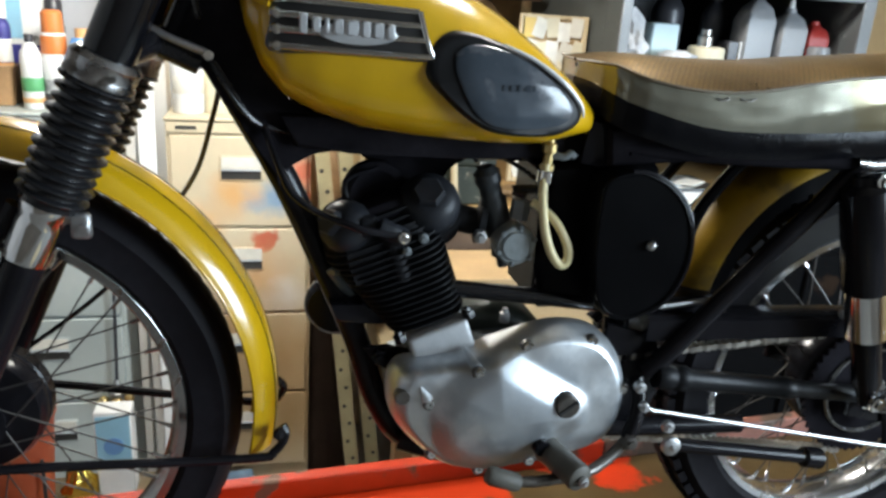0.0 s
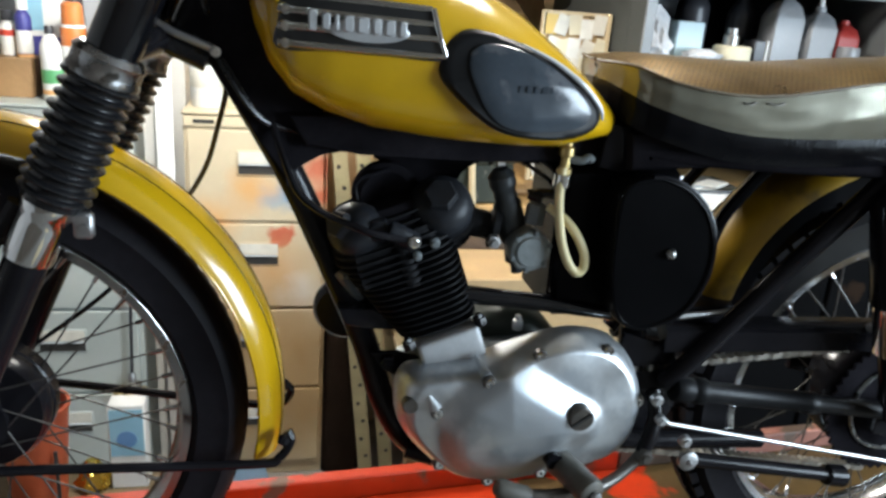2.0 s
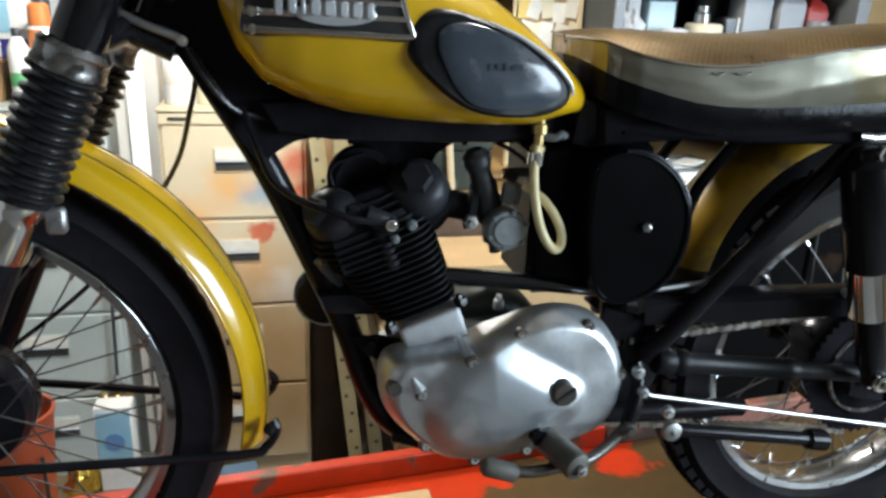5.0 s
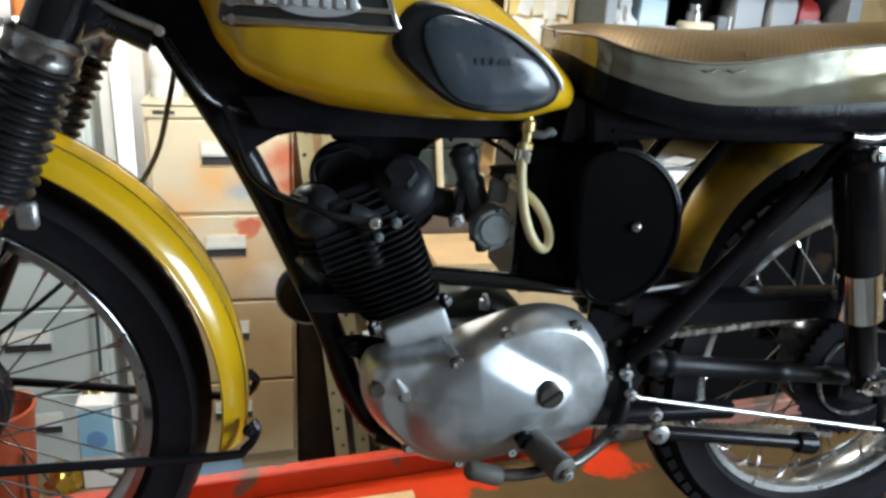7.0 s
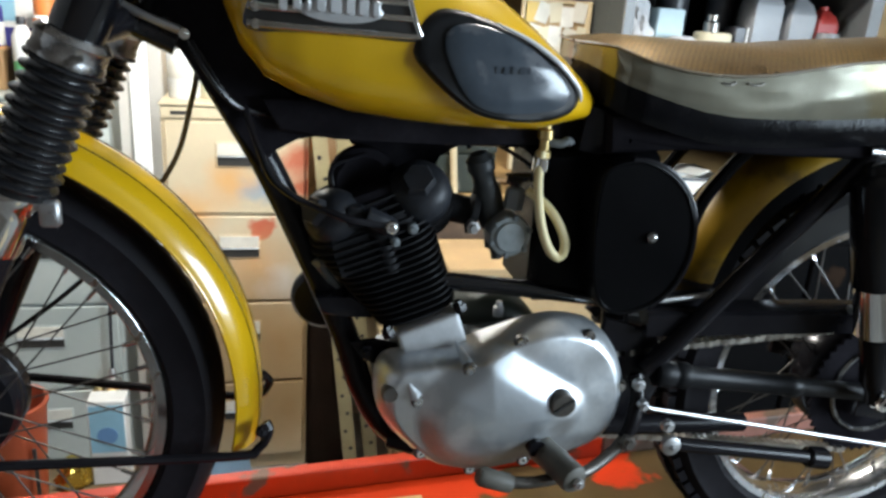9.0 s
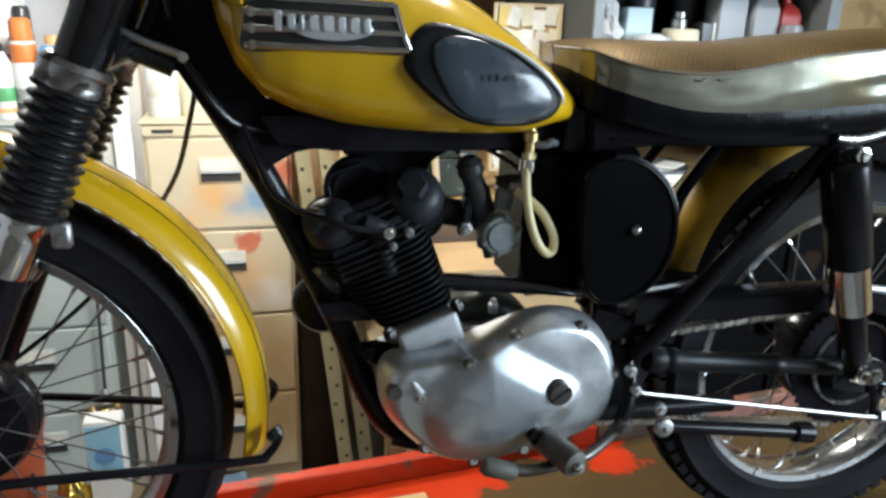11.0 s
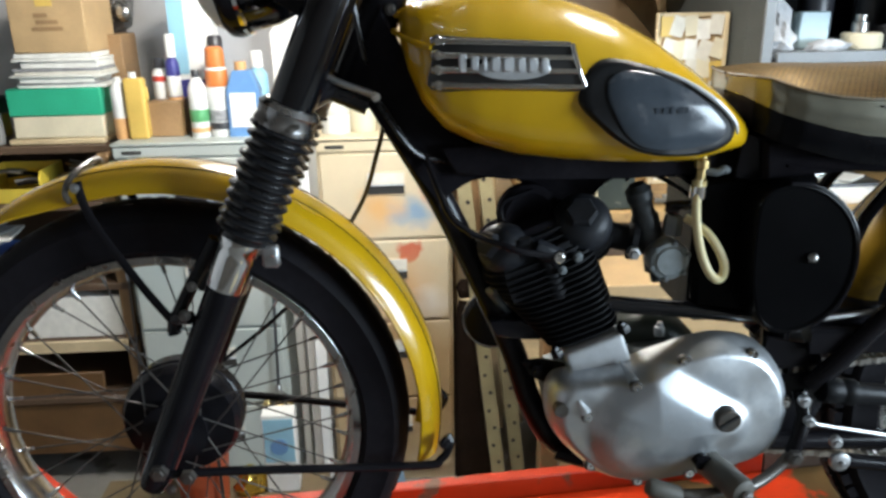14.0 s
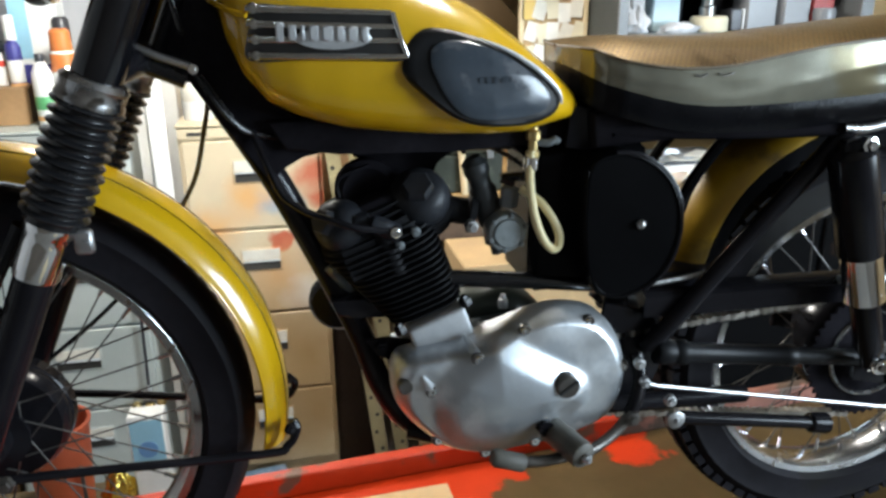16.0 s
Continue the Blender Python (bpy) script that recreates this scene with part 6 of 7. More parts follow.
carton(-1.055, -0.785, 1.95, 2.2, zz, zz + 0.212, cardboard, "cardboard_box", "battered brown cardboard box on the magazines", flaps=True, rz=-3)
carton(-0.80, -0.735, 2.12, 2.3, 0.386, 0.77, mid_wood, "tall_box", "narrow brown box standing behind the papers")
# spanner end poking out behind the box
solo("metal_bracket", tube([(-1.12, 2.2, zz + 0.10), (-1.07, 2.18, zz + 0.085), (-0.98, 2.2, zz + 0.09)], 0.016, 8, 3, flat=0.5, side=(0, 0, 1)), steel, "dark metal bracket poking out behind the box", "bracket")

# engine on the wall above the stack
old_metal = material("oily_grey_metal", (0.20, 0.20, 0.19), 0.4, 0.9, vary=0.35, scale=14, bump=0.3, wear=(0.06, 0.05, 0.04), wear_at=0.56)
soot_metal = material("sooty_grey_metal", (0.07, 0.068, 0.065), 0.5, 0.7, vary=0.4, scale=20, bump=0.3)
polished_case = material("scuffed_polished_case", (0.55, 0.55, 0.54), 0.26, 1.0, vary=0.25, scale=16, wear=(0.18, 0.16, 0.14), wear_at=0.58)
DOWN = Matrix.Translation((0.03, 0, -0.075))


def hung(name, bm, mat):
    return part(name, turned(bm, DOWN), mat, motor)


motor = thing("spare_engine", (-0.93, 2.30, 0.84), "bare metal spare engine hung on the wall", "engine")
hung("case", lathe([(0, 0.05), (0.06, 0.048), (0.10, 0.035), (0.125, 0.0), (0.125, -0.04), (0, -0.04)], on_axle(-0.93, 2.30, 0.97), 32), old_metal)
hung("sump", slab([(-1.05, 0.95), (-0.98, 0.85), (-0.86, 0.83), (-0.79, 0.87), (-0.77, 0.97), (-0.82, 1.06), (-1.0, 1.06)], 2.27, 2.36, 0.01), old_metal)
for k in range(7):
    hung("fin", box(-0.965 + 0.006 * k, -0.855 + 0.006 * k, 2.24, 2.37, 1.085 + 0.018 * k, 1.090 + 0.018 * k, 0.002), soot_metal)
hung("barrel", lathe([(0, 0), (0.042, 0), (0.042, 0.15), (0, 0.15)], frame_of((-0.915, 2.31, 1.06), (-0.885, 2.31, 1.2)), 20), soot_metal)
hung("gear_case", lathe([(0, 0.045), (0.03, 0.044), (0.052, 0.034), (0.060, 0.015), (0.060, 0), (0, 0)], on_axle(-0.985, 2.24, 0.945), 28), polished_case)
hung("gear_case", lathe([(0, 0.05), (0.035, 0.048), (0.062, 0.036), (0.072, 0.015), (0.072, 0), (0, 0)], on_axle(-0.855, 2.235, 0.985), 28), polished_case)
hung("gear_case", lathe([(0, 0.035), (0.02, 0.034), (0.034, 0.022), (0.038, 0)], on_axle(-0.775, 2.235, 0.925), 24), polished_case)
hung("mounting_lug", tube([(-1.04, 2.26, 1.03), (-1.06, 2.26, 0.98), (-1.02, 2.26, 0.90), (-0.97, 2.26, 0.86)], 0.018, 8, 4), old_metal)
hung("exhaust_port", lathe([(0.018, 0), (0.03, 0), (0.03, 0.05), (0.018, 0.05)], frame_of((-0.80, 2.25, 1.235), (-0.76, 2.22, 1.215)), 18, close=True), old_metal)
hung("head", box(-1.0, -0.80, 2.25, 2.37, 1.21, 1.27, 0.015), old_metal)
for x in (-1.05, -0.80):
    hung("pushrod_tube", rod((x + 0.02, 2.27, 0.95), (x + 0.03, 2.29, 1.24), 0.013, 12), old_metal)
    hung("rocker_cover", lathe([(0, 0), (0.038, 0), (0.04, 0.03), (0.03, 0.06), (0, 0.065)], frame_of((x + 0.03, 2.29, 1.25), (x + 0.02, 2.25, 1.32)), 18), old_metal)
hung("carburettor", lathe([(0, 0), (0.03, 0), (0.03, 0.07), (0.02, 0.09), (0, 0.09)], frame_of((-1.13, 2.28, 1.17), (-1.10, 2.28, 1.26)), 16), zinc)
hung("inlet", tube([(-1.18, 2.28, 1.22), (-1.10, 2.28, 1.22), (-1.0, 2.29, 1.20)], 0.022, 10, 4), zinc)
hung("oil_line", tube([(-1.08, 2.27, 1.25), (-1.06, 2.25, 1.34), (-0.98, 2.25, 1.37), (-0.93, 2.27, 1.31), (-0.93, 2.27, 1.26)], 0.005, 8, 6), rubber)
hung("timing_case", lathe([(0, 0.03), (0.05, 0.03), (0.06, 0.02), (0.06, 0), (0, 0)], on_axle(-0.87, 2.262, 0.93), 24), chrome)
hung("timing_case", lathe([(0, 0.03), (0.025, 0.03), (0.03, 0.02), (0.03, 0), (0, 0)], on_axle(-1.03, 2.262, 1.02), 20), chrome)
hung("bracket", tube([(-1.0, 2.30, 1.2), (-0.95, 2.40, 1.30), (-0.93, 2.449, 1.36)], 0.01, 8, 3), old_metal)

for k in range(10):
    random.seed(700 + k)
    x, z = -1.12 + 0.36 * random.random(), 0.90 + 0.40 * random.random()
    hung("fitting", rod((x, 2.26, z), (x + random.uniform(-0.06, 0.06), 2.27, z + random.uniform(-0.05, 0.05)), 0.008 + 0.012 * random.random(), 10), old_metal if k % 3 else chrome)
hung("drive_cover", slab([(-1.07, 0.98), (-1.02, 0.90), (-0.90, 0.875), (-0.80, 0.90), (-0.76, 0.96), (-0.80, 1.0), (-0.92, 1.03), (-1.02, 1.04)], 2.235, 2.27, 0.012), old_metal)

# things on the rack
carton(-1.50, -1.22, 1.94, 2.2, 0.48, 0.545, plastic("dark_green_plastic", (0.02, 0.10, 0.07)), "green_crate", "dark green plastic crate on the rack")
carton(-1.47, -1.24, 1.98, 2.2, 0.386, 0.476, yellow_plastic, "yellow_box", "faded yellow box under a green crate")
solo("grey_bottle", lathe([(0, 0), (0.026, 0), (0.027, 0.004), (0.027, 0.11), (0.012, 0.135), (0.012, 0.155), (0, 0.155)], Matrix.Translation((-1.185, 1.97, 0.386)), 20), plastic("grey_plastic", (0.22, 0.22, 0.21)), "grey plastic bottle on the rack", "bottle")
bagm = material("pale_plastic_bag", (0.58, 0.66, 0.74), 0.3, vary=0.3, scale=9, bump=0.5, bump_scale=14, wear=(0.5, 0.2, 0.2), wear_at=0.64, wear_scale=6)
solo("plastic_bag", crumpled([((-1.33, 1.78, 0.56), 0.05, 0.04, "z"), ((-1.30, 1.78, 0.60), 0.13, 0.07, "z"), ((-1.27, 1.78, 0.68), 0.14, 0.08, "z"), ((-1.30, 1.78, 0.78), 0.12, 0.07, "z"), ((-1.34, 1.78, 0.88), 0.08, 0.05, "z"), ((-1.38, 1.78, 0.96), 0.03, 0.03, "z")], 9, 0.3), bagm, "crumpled pale blue plastic bag hanging by the rack", "bag")
solo("bag_string", rod((-1.38, 1.78, 0.95), (-1.40, 1.80, 2.3), 0.003, 6), rubber, "thin string holding the plastic bag", "string")


def parts_bin(x0, x1, y0, y1, z0, z1, mat, label):
    ob = thing("parts_bin", ((x0 + x1) / 2, (y0 + y1) / 2, z0), label, "bin")
    t = 0.005
    part("base", box(x0, x1, y0, y1, z0, z0 + t), mat, ob)
    part("front", box(x0, x1, y0, y0 + t, z0 + t, z0 + (z1 - z0) * 0.45, 0.001), mat, ob)
    part("back", box(x0, x1, y1 - t, y1, z0 + t, z1, 0.001), mat, ob)
    for a, b in ((x0, x0 + t), (x1 - t, x1)):
        part("side", slab_x(a, b, [(y0 + t, z0 + t), (y0 + t, z0 + (z1 - z0) * 0.75), (y0 + 0.03, z1), (y1 - t, z1), (y1 - t, z0 + t)]), mat, ob)
    return ob


def slab_x(x0, x1, outline):
    own = bmesh.new()
    a = [own.verts.new((x0, y, z)) for y, z in outline]
    b = [own.verts.new((x1, y, z)) for y, z in outline]
    own.faces.new(a)
    own.faces.new(b[::-1])
    for i in range(len(a)):
        own.faces.new((a[i], b[i], b[(i + 1) % len(a)], a[(i + 1) % len(a)]))
    return own


parts_bin(-1.275, -1.045, 1.925, 2.15, 0.166, 0.285, yellow_plastic, "yellow plastic parts bin on the rack")
parts_bin(-1.52, -1.235, 1.92, 2.15, -0.164, -0.045, plastic("blue_bin_plastic", (0.06, 0.13, 0.36)), "blue plastic parts bin on the rack")
for k in range(16):
    random.seed(100 + k)
    x = -1.0 + 0.22 * random.random() if k < 10 else -1.22 + 0.13 * random.random()
    y = 1.96 + 0.12 * random.random()
    z = (0.171 if k < 10 else 0.215) + 0.012 * (k % 5)
    a = random.uniform(-0.6, 0.6)
    solo("metal_part", tube([(x - 0.06 * math.cos(a), y, z + 0.010), (x, y + 0.02, z + 0.013), (x + 0.06 * math.cos(a), y + 0.04 * math.sin(a), z + 0.010)], 0.006 + 0.005 * random.random(), 8, 3), steel if k % 3 else enamel, "loose oily metal part on the rack", "metal part", "loose parts on the rack")
for k, (x, w, h, m_) in enumerate(((-1.44, 0.10, 0.075, tan_print), (-1.355, 0.06, 0.085, mid_wood), (-1.62, 0.2, 0.11, cardboard), (-1.75, 0.16, 0.14, cream_card))):
    carton(x - w / 2, x + w / 2, 1.96, 2.12, 0.166, 0.166 + h, m_, "small_carton", "small tan carton on the rack")
# grey sheets piled on the blue bin, a white carton beside it
sheet_grey = material("dusty_grey_sheet", (0.30, 0.31, 0.31), 0.5, vary=0.3, scale=8, bump=0.1)
for k in range(6):
    b = box(-0.13, 0.13, -0.10, 0.10, 0, 0.012, 0.002)
    solo("grey_sheet", turned(b, Matrix.Translation((-1.40 + 0.02 * (k % 3), 2.04, -0.030 + 0.020 * k)) @ Matrix.Rotation(radians(-7 + 5 * (k % 4)), 4, "Y") @ Matrix.Rotation(radians(9 * (k % 3) - 9), 4, "Z")), sheet_grey if k % 2 else paper, "dusty grey sheet piled on a blue bin", "sheet", "sheets piled on the bin")
carton(-1.16, -1.04, 1.93, 2.1, -0.164, -0.045, paper, "white_box", "small white carton on the rack")
# a tangle of sticks and strips beside the yellow bin
for k in range(18):
    random.seed(500 + k)
    x, y, z = -0.905 + 0.03 * random.uniform(-1, 1), 1.95 + 0.009 * k, 0.176 + 0.0115 * (k // 2)
    a, n_ = random.uniform(-0.12, 0.22), 0.07 + 0.045 * random.random()
    b = box(-n_, n_, -0.006, 0.006, -0.004, 0.004, 0.0015)
    solo("strip", turned(b, Matrix.Translation((x, y, z)) @ Matrix.Rotation(a, 4, "Y") @ Matrix.Rotation(random.uniform(-0.5, 0.5), 4, "Z")), (mid_wood, old_metal, sheet_grey)[k % 3], "loose strip in a tangle on the rack", "strip", "strips beside the yellow bin")
# castings heaped below
for k in range(14):
    random.seed(200 + k)
    x, y = -1.52 + 0.30 * random.random(), 1.97 + 0.14 * random.random()
    r = 0.028 + 0.03 * random.random()
    m_ = Matrix.Translation((x, y, -0.398 + (0 if k < 8 else 0.09))) @ Matrix.Rotation(random.uniform(0, 3), 4, "Z") @ Matrix.Translation((0, 0, r * 0.72)) @ Matrix.Rotation(radians(90), 4, "X")
    solo("casting", lathe([(0, r * 0.5), (r * 0.4, r * 0.5), (r * 0.45, r * 0.3), (r * 0.8, r * 0.3), (r * 0.72, 0), (r * 0.72, -r * 0.4), (0, -r * 0.4)], m_, 16), steel if k % 4 else old_metal, "oily cast metal engine part in a heap", "casting", "heap of castings")
carton(-1.20, -0.80, 1.92, 2.2, -0.399, -0.225, paper, "white_box", "creased white box on the lower shelf")

# ---- bottles and cans on the cabinets ----
def bottle(x, y, z0, r, h, body, cap_mat, label, neck=0.25, cap=0.12, band=None, wide=1.0, seg=24, cap_r=0.42, print_mat=None):
    """A container: shouldered body, neck, cap and a printed band."""
    ob = thing("bottle", (x, y, z0), label, "bottle", "bottles and cans")
    hb = h * (1 - neck - cap)
    prof = [(0, 0), (r * 0.94, 0), (r, r * 0.08), (r, hb), (r * 0.94, hb + h * neck * 0.3), (r * 0.62, hb + h * neck * 0.75), (r * 0.38, hb + h * neck), (0, hb + h * neck)]
    m_ = Matrix.Translation((x, y, z0)) @ Matrix.Diagonal((wide, 1, 1, 1))
    part("body", lathe(prof, m_, seg), body, ob)
    if cap:
        zc = hb + h * neck
        part("cap", lathe([(0, zc - 0.002), (r * cap_r, zc - 0.002), (r * cap_r * 1.02, zc), (r * cap_r, zc + h * cap * 0.9), (r * cap_r * 0.85, zc + h * cap), (0, zc + h * cap)], m_, 16), cap_mat, ob)
    for lo, hi, mat in (band or ()):
        part("label", lathe([(r * 1.0, hb * lo), (r * 1.012, hb * lo + 0.001), (r * 1.012, hb * hi - 0.001), (r * 1.0, hb * hi)], m_, seg), mat, ob)
    return ob


def spray_can(x, y, z0, r, h, body, cap_mat, label, bands=()):
    ob = thing("spray_can", (x, y, z0), label, "can", "bottles and cans")
    m_ = Matrix.Translation((x, y, z0))
    part("body", lathe([(0, 0), (r * 0.95, 0), (r, 0.004), (r, h * 0.74), (r * 0.96, h * 0.76), (r * 0.7, h * 0.80), (0, h * 0.80)], m_, 26), body, ob)
    part("cap", lathe([(0, h * 0.765), (r * 0.86, h * 0.765), (r * 0.88, h * 0.78), (r * 0.84, h * 0.97), (r * 0.6, h), (0, h)], m_, 22), cap_mat, ob)
    for lo, hi, mat in bands:
        part("label", lathe([(r, h * lo), (r * 1.012, h * lo + 0.001), (r * 1.012, h * hi - 0.001), (r, h * hi)], m_, 26), mat, ob)
    return ob


TOP = 0.402
bottle(-0.703, 1.93, TOP, 0.031, 0.225, white_plastic, white_plastic, "white plastic bottle on the grey cabinet", 0.18, 0.06, band=[(0.0, 0.45, tan_print)])
yb = thing("bottle", (-0.635, 1.91, TOP), "flat ochre oil bottle on the grey cabinet", "bottle", "bottles and cans")
part("body", box(-0.672, -0.600, 1.885, 1.935, TOP, TOP + 0.222, 0.012, segments=3), ochre_plastic, yb)
part("handle_bulge", lathe([(0, 0), (0.008, 0.002), (0.011, 0.02), (0.008, 0.05), (0, 0.052)], Matrix.Translation((-0.600, 1.91, TOP + 0.14)), 12), ochre_plastic, yb)
part("cap", lathe([(0, 0), (0.014, 0), (0.014, 0.02), (0, 0.02)], Matrix.Translation((-0.640, 1.91, TOP + 0.222)), 14), white_plastic, yb)
carton(-0.612, -0.485, 1.93, 2.08, TOP, TOP + 0.132, mid_wood, "wooden_box", "small brown wooden box on the grey cabinet")
bottle(-0.572, 2.02, TOP + 0.133, 0.03, 0.15, white_plastic, dark_plastic, "white bottle with a dark cap on a wooden box", 0.2, 0.22, cap_r=0.7, band=[(0.75, 0.98, red_print)])
tall = thing("tall_carton", (-0.452, 2.12, TOP), "tall white and pale blue product carton", "carton", "bottles and cans")
part("body", box(-0.53, -0.375, 2.06, 2.18, TOP, 0.925, 0.006), white_plastic, tall)
part("print", box(-0.5305, -0.3745, 2.0585, 2.0598, TOP + 0.02, 0.60, 0.0), deep_blue, tall)
part("print", box(-0.5305, -0.47, 2.0585, 2.0598, 0.62, 0.915, 0.0), sky_plastic, tall)
bottle(-0.515, 1.99, TOP, 0.026, 0.37, deep_blue, white_plastic, "slim dark blue bottle with a white spray top", 0.08, 0.22, cap_r=0.7, band=[(0.1, 0.55, tan_print), (0.56, 0.85, white_plastic)])
bottle(-0.415, 1.915, TOP, 0.034, 0.245, white_plastic, dark_plastic, "white aerosol with green print and dark nozzle", 0.22, 0.10, band=[(0.35, 0.62, green_print), (0.12, 0.22, tan_print)])
spray_can(-0.345, 1.94, TOP, 0.040, 0.325, white_plastic, orange_tin, "tall aerosol with an orange top and pale body", [(0.56, 0.745, orange_tin), (0.08, 0.16, dark_plastic), (0.17, 0.3, grey_paper)])
spray_can(-0.365, 2.06, TOP, 0.033, 0.36, steel, dark_plastic, "dull metal aerosol behind the others")
blue_b = thing("bottle", (-0.247, 1.93, TOP), "blue oil bottle with a white label and tan cap", "bottle", "bottles and cans")
bs = [[(-0.247 + sx_ * (0.062 if h_ < 0.17 else 0.062 - (h_ - 0.17) * 0.42), 1.93 + sy_ * 0.036, TOP + h_) for sx_, sy_ in ((-0.9, -1), (0.9, -1), (1, -0.8), (1, 0.8), (0.9, 1), (-0.9, 1), (-1, 0.8), (-1, -0.8))] for h_ in (0.0, 0.006, 0.17, 0.2, 0.24)]
part("body", loft(bs), blue_plastic, blue_b)
part("label", box(-0.295, -0.20, 1.8905, 1.8935, TOP + 0.035, TOP + 0.16, 0.0), white_plastic, blue_b)
part("cap", lathe([(0, 0), (0.022, 0), (0.022, 0.03), (0, 0.03)], Matrix.Translation((-0.252, 1.93, TOP + 0.24)), 18), tan_print, blue_b)
jar = bottle(-0.215, 2.06, TOP, 0.04, 0.30, sky_plastic, white_plastic, "pale clear jar behind the blue bottle", 0.12, 0.2, cap_r=0.6)
# on the beige cabinet
bottle(0.085, 1.93, TOP, 0.055, 0.27, white_plastic, orange_tin, "white canister with an orange cap on the beige cabinet", 0.12, 0.24, cap_r=0.7, band=[(0.4, 0.75, white_card)])
bottle(0.185, 1.95, TOP, 0.05, 0.24, cream_card, red_print, "cream tin with a red lid on the beige cabinet", 0.08, 0.14, cap_r=0.9)
bottle(0.30, 1.96, TOP, 0.045, 0.25, white_plastic, ochre_plastic, "white bottle with an ochre cap on the beige cabinet", 0.2, 0.12)
bottle(0.40, 2.0, TOP, 0.045, 0.21, white_plastic, dark_plastic, "white bottle with a dark cap on the beige cabinet", 0.2, 0.12)
# white shelf board and a card on the wall above
solo("wall_card", box(0.04, 0.215, 2.438, 2.4485, 0.90, 1.06, 0.001), paper, "white paper card pinned to the wall", "card")
solo("wall_card", box(0.06, 0.20, 2.438, 2.4485, 0.70, 0.86, 0.001), white_card, "yellowed paper card pinned to the wall", "card")
solo("pipe", tube([(0.02, 2.42, 1.38), (0.20, 2.42, 1.37), (0.235, 2.42, 1.35), (0.237, 2.42, 1.2), (0.237, 2.42, 0.42)], 0.012, 10, 3), white_paint, "thin white pipe bent along the wall", "pipe")

# ---- leaning timber and wall on the right ----
def lean_board(a, b, w, t, mat, label, name="plank"):
    a, b = Vector(a), Vector(b)
    n = (b - a).length
    bb = box(-w / 2, w / 2, -t / 2, t / 2, 0, n, 0.003)
    d = (b - a).normalized()
    side = d.cross(Vector((0, 1, 0))).normalized()
    m_ = Matrix((( side.x, 0, d.x, a.x), (side.y, 1, d.y, a.y), (side.z, 0, d.z, a.z), (0, 0, 0, 1)))
    return solo(name, turned(bb, m_), mat, label, "plank", "leaning timber")


board_brown = material("dark_varnished_board", (0.088, 0.054, 0.024), 0.42, vary=0.2, scale=3, bump=0.1)
lean_board((1.90, 2.22, -0.02), (0.05, 2.22, 1.98), 0.24, 0.03, board_brown, "wide brown board leaning across the wall")
lean_board((1.38, 2.165, 0.36), (-0.05, 2.165, 1.865), 0.022, 0.03, pale_wood, "thin pale batten leaning on a brown board")
lean_board((1.35, 2.30, 0.20), (-0.28, 2.30, 1.90), 0.26, 0.025, board_brown, "second brown board leaning behind the first")
lean_board((1.20, 2.38, 0.90), (1.95, 2.38, 1.74), 0.055, 0.04, pale_wood, "sloping wooden brace on the wall")
side_grey_beam = material("dirty_grey_beam_paint", (0.07, 0.066, 0.055), 0.6, vary=0.2, scale=5, spec=0.2)
solo("beam", box(0.70, 3.4, 2.12, 2.20, 1.335, 1.432, 0.006), side_grey_beam, "grey painted horizontal beam", "beam")
solo("beam_bracket", box(0.86, 0.94, 2.112, 2.1195, 1.345, 1.42, 0.002), light_steel, "pale metal bracket on the beam", "bracket")
solo("white_offcut", slab([(0.43, 1.05), (0.69, 0.79), (0.69, 0.74), (0.43, 0.74)], 2.36, 2.375, 0.002), white_paint, "white painted triangular offcut behind the leaning boards", "board")
solo("paper_sheet", box(0.28, 0.46, 2.435, 2.4485, 0.80, 1.16, 0.001), paper, "white paper sheet on the plywood wall", "paper")

rusty_tin = material("rusty_tinplate", (0.16, 0.10, 0.06), 0.5, 0.5, vary=0.4, scale=12, bump=0.2)
# cork board with papers
cork = thing("notice_board", (1.40, 1.76, 0.205), "framed notice board covered with yellowed papers", "notice board")
part("board", box(1.255, 1.475, 1.742, 1.756, 0.225, 0.800, 0.002), cardboard, cork)
for x0, x1, z0, z1 in ((1.237, 1.254, 0.206, 0.816), (1.476, 1.495, 0.206, 0.816), (1.2545, 1.4755, 0.8005, 0.816), (1.2545, 1.4755, 0.206, 0.2245)):
    part("frame", box(x0, x1, 1.735, 1.756, z0, z1, 0.003), pale_wood, cork)
for k in range(40):
    random.seed(300 + k)
    x, z = 1.275 + 0.045 * (k % 5) + random.uniform(-0.008, 0.008), 0.26 + 0.072 * (k // 5) + random.uniform(-0.012, 0.012)
    b = box(-0.024, 0.024, 0, 0.0015, -0.034, 0.034)
    turned(b, Matrix.Translation((x, 1.7385 - 0.0001 * k, z)) @ Matrix.Rotation(random.uniform(-0.35, 0.35), 4, "Y"))
    part("paper", b, (white_card, cream_card, paper, white_card, cream_card, ochre_plastic)[k % 6], cork)
solo("squeeze_bottle", lathe([(0, 0), (0.04, 0), (0.042, 0.01), (0.04, 0.13), (0.02, 0.17), (0.008, 0.24), (0, 0.24)], Matrix.Translation((1.33, 2.30, 0.205)), 20), white_plastic, "white squeeze bottle on the workbench", "bottle")
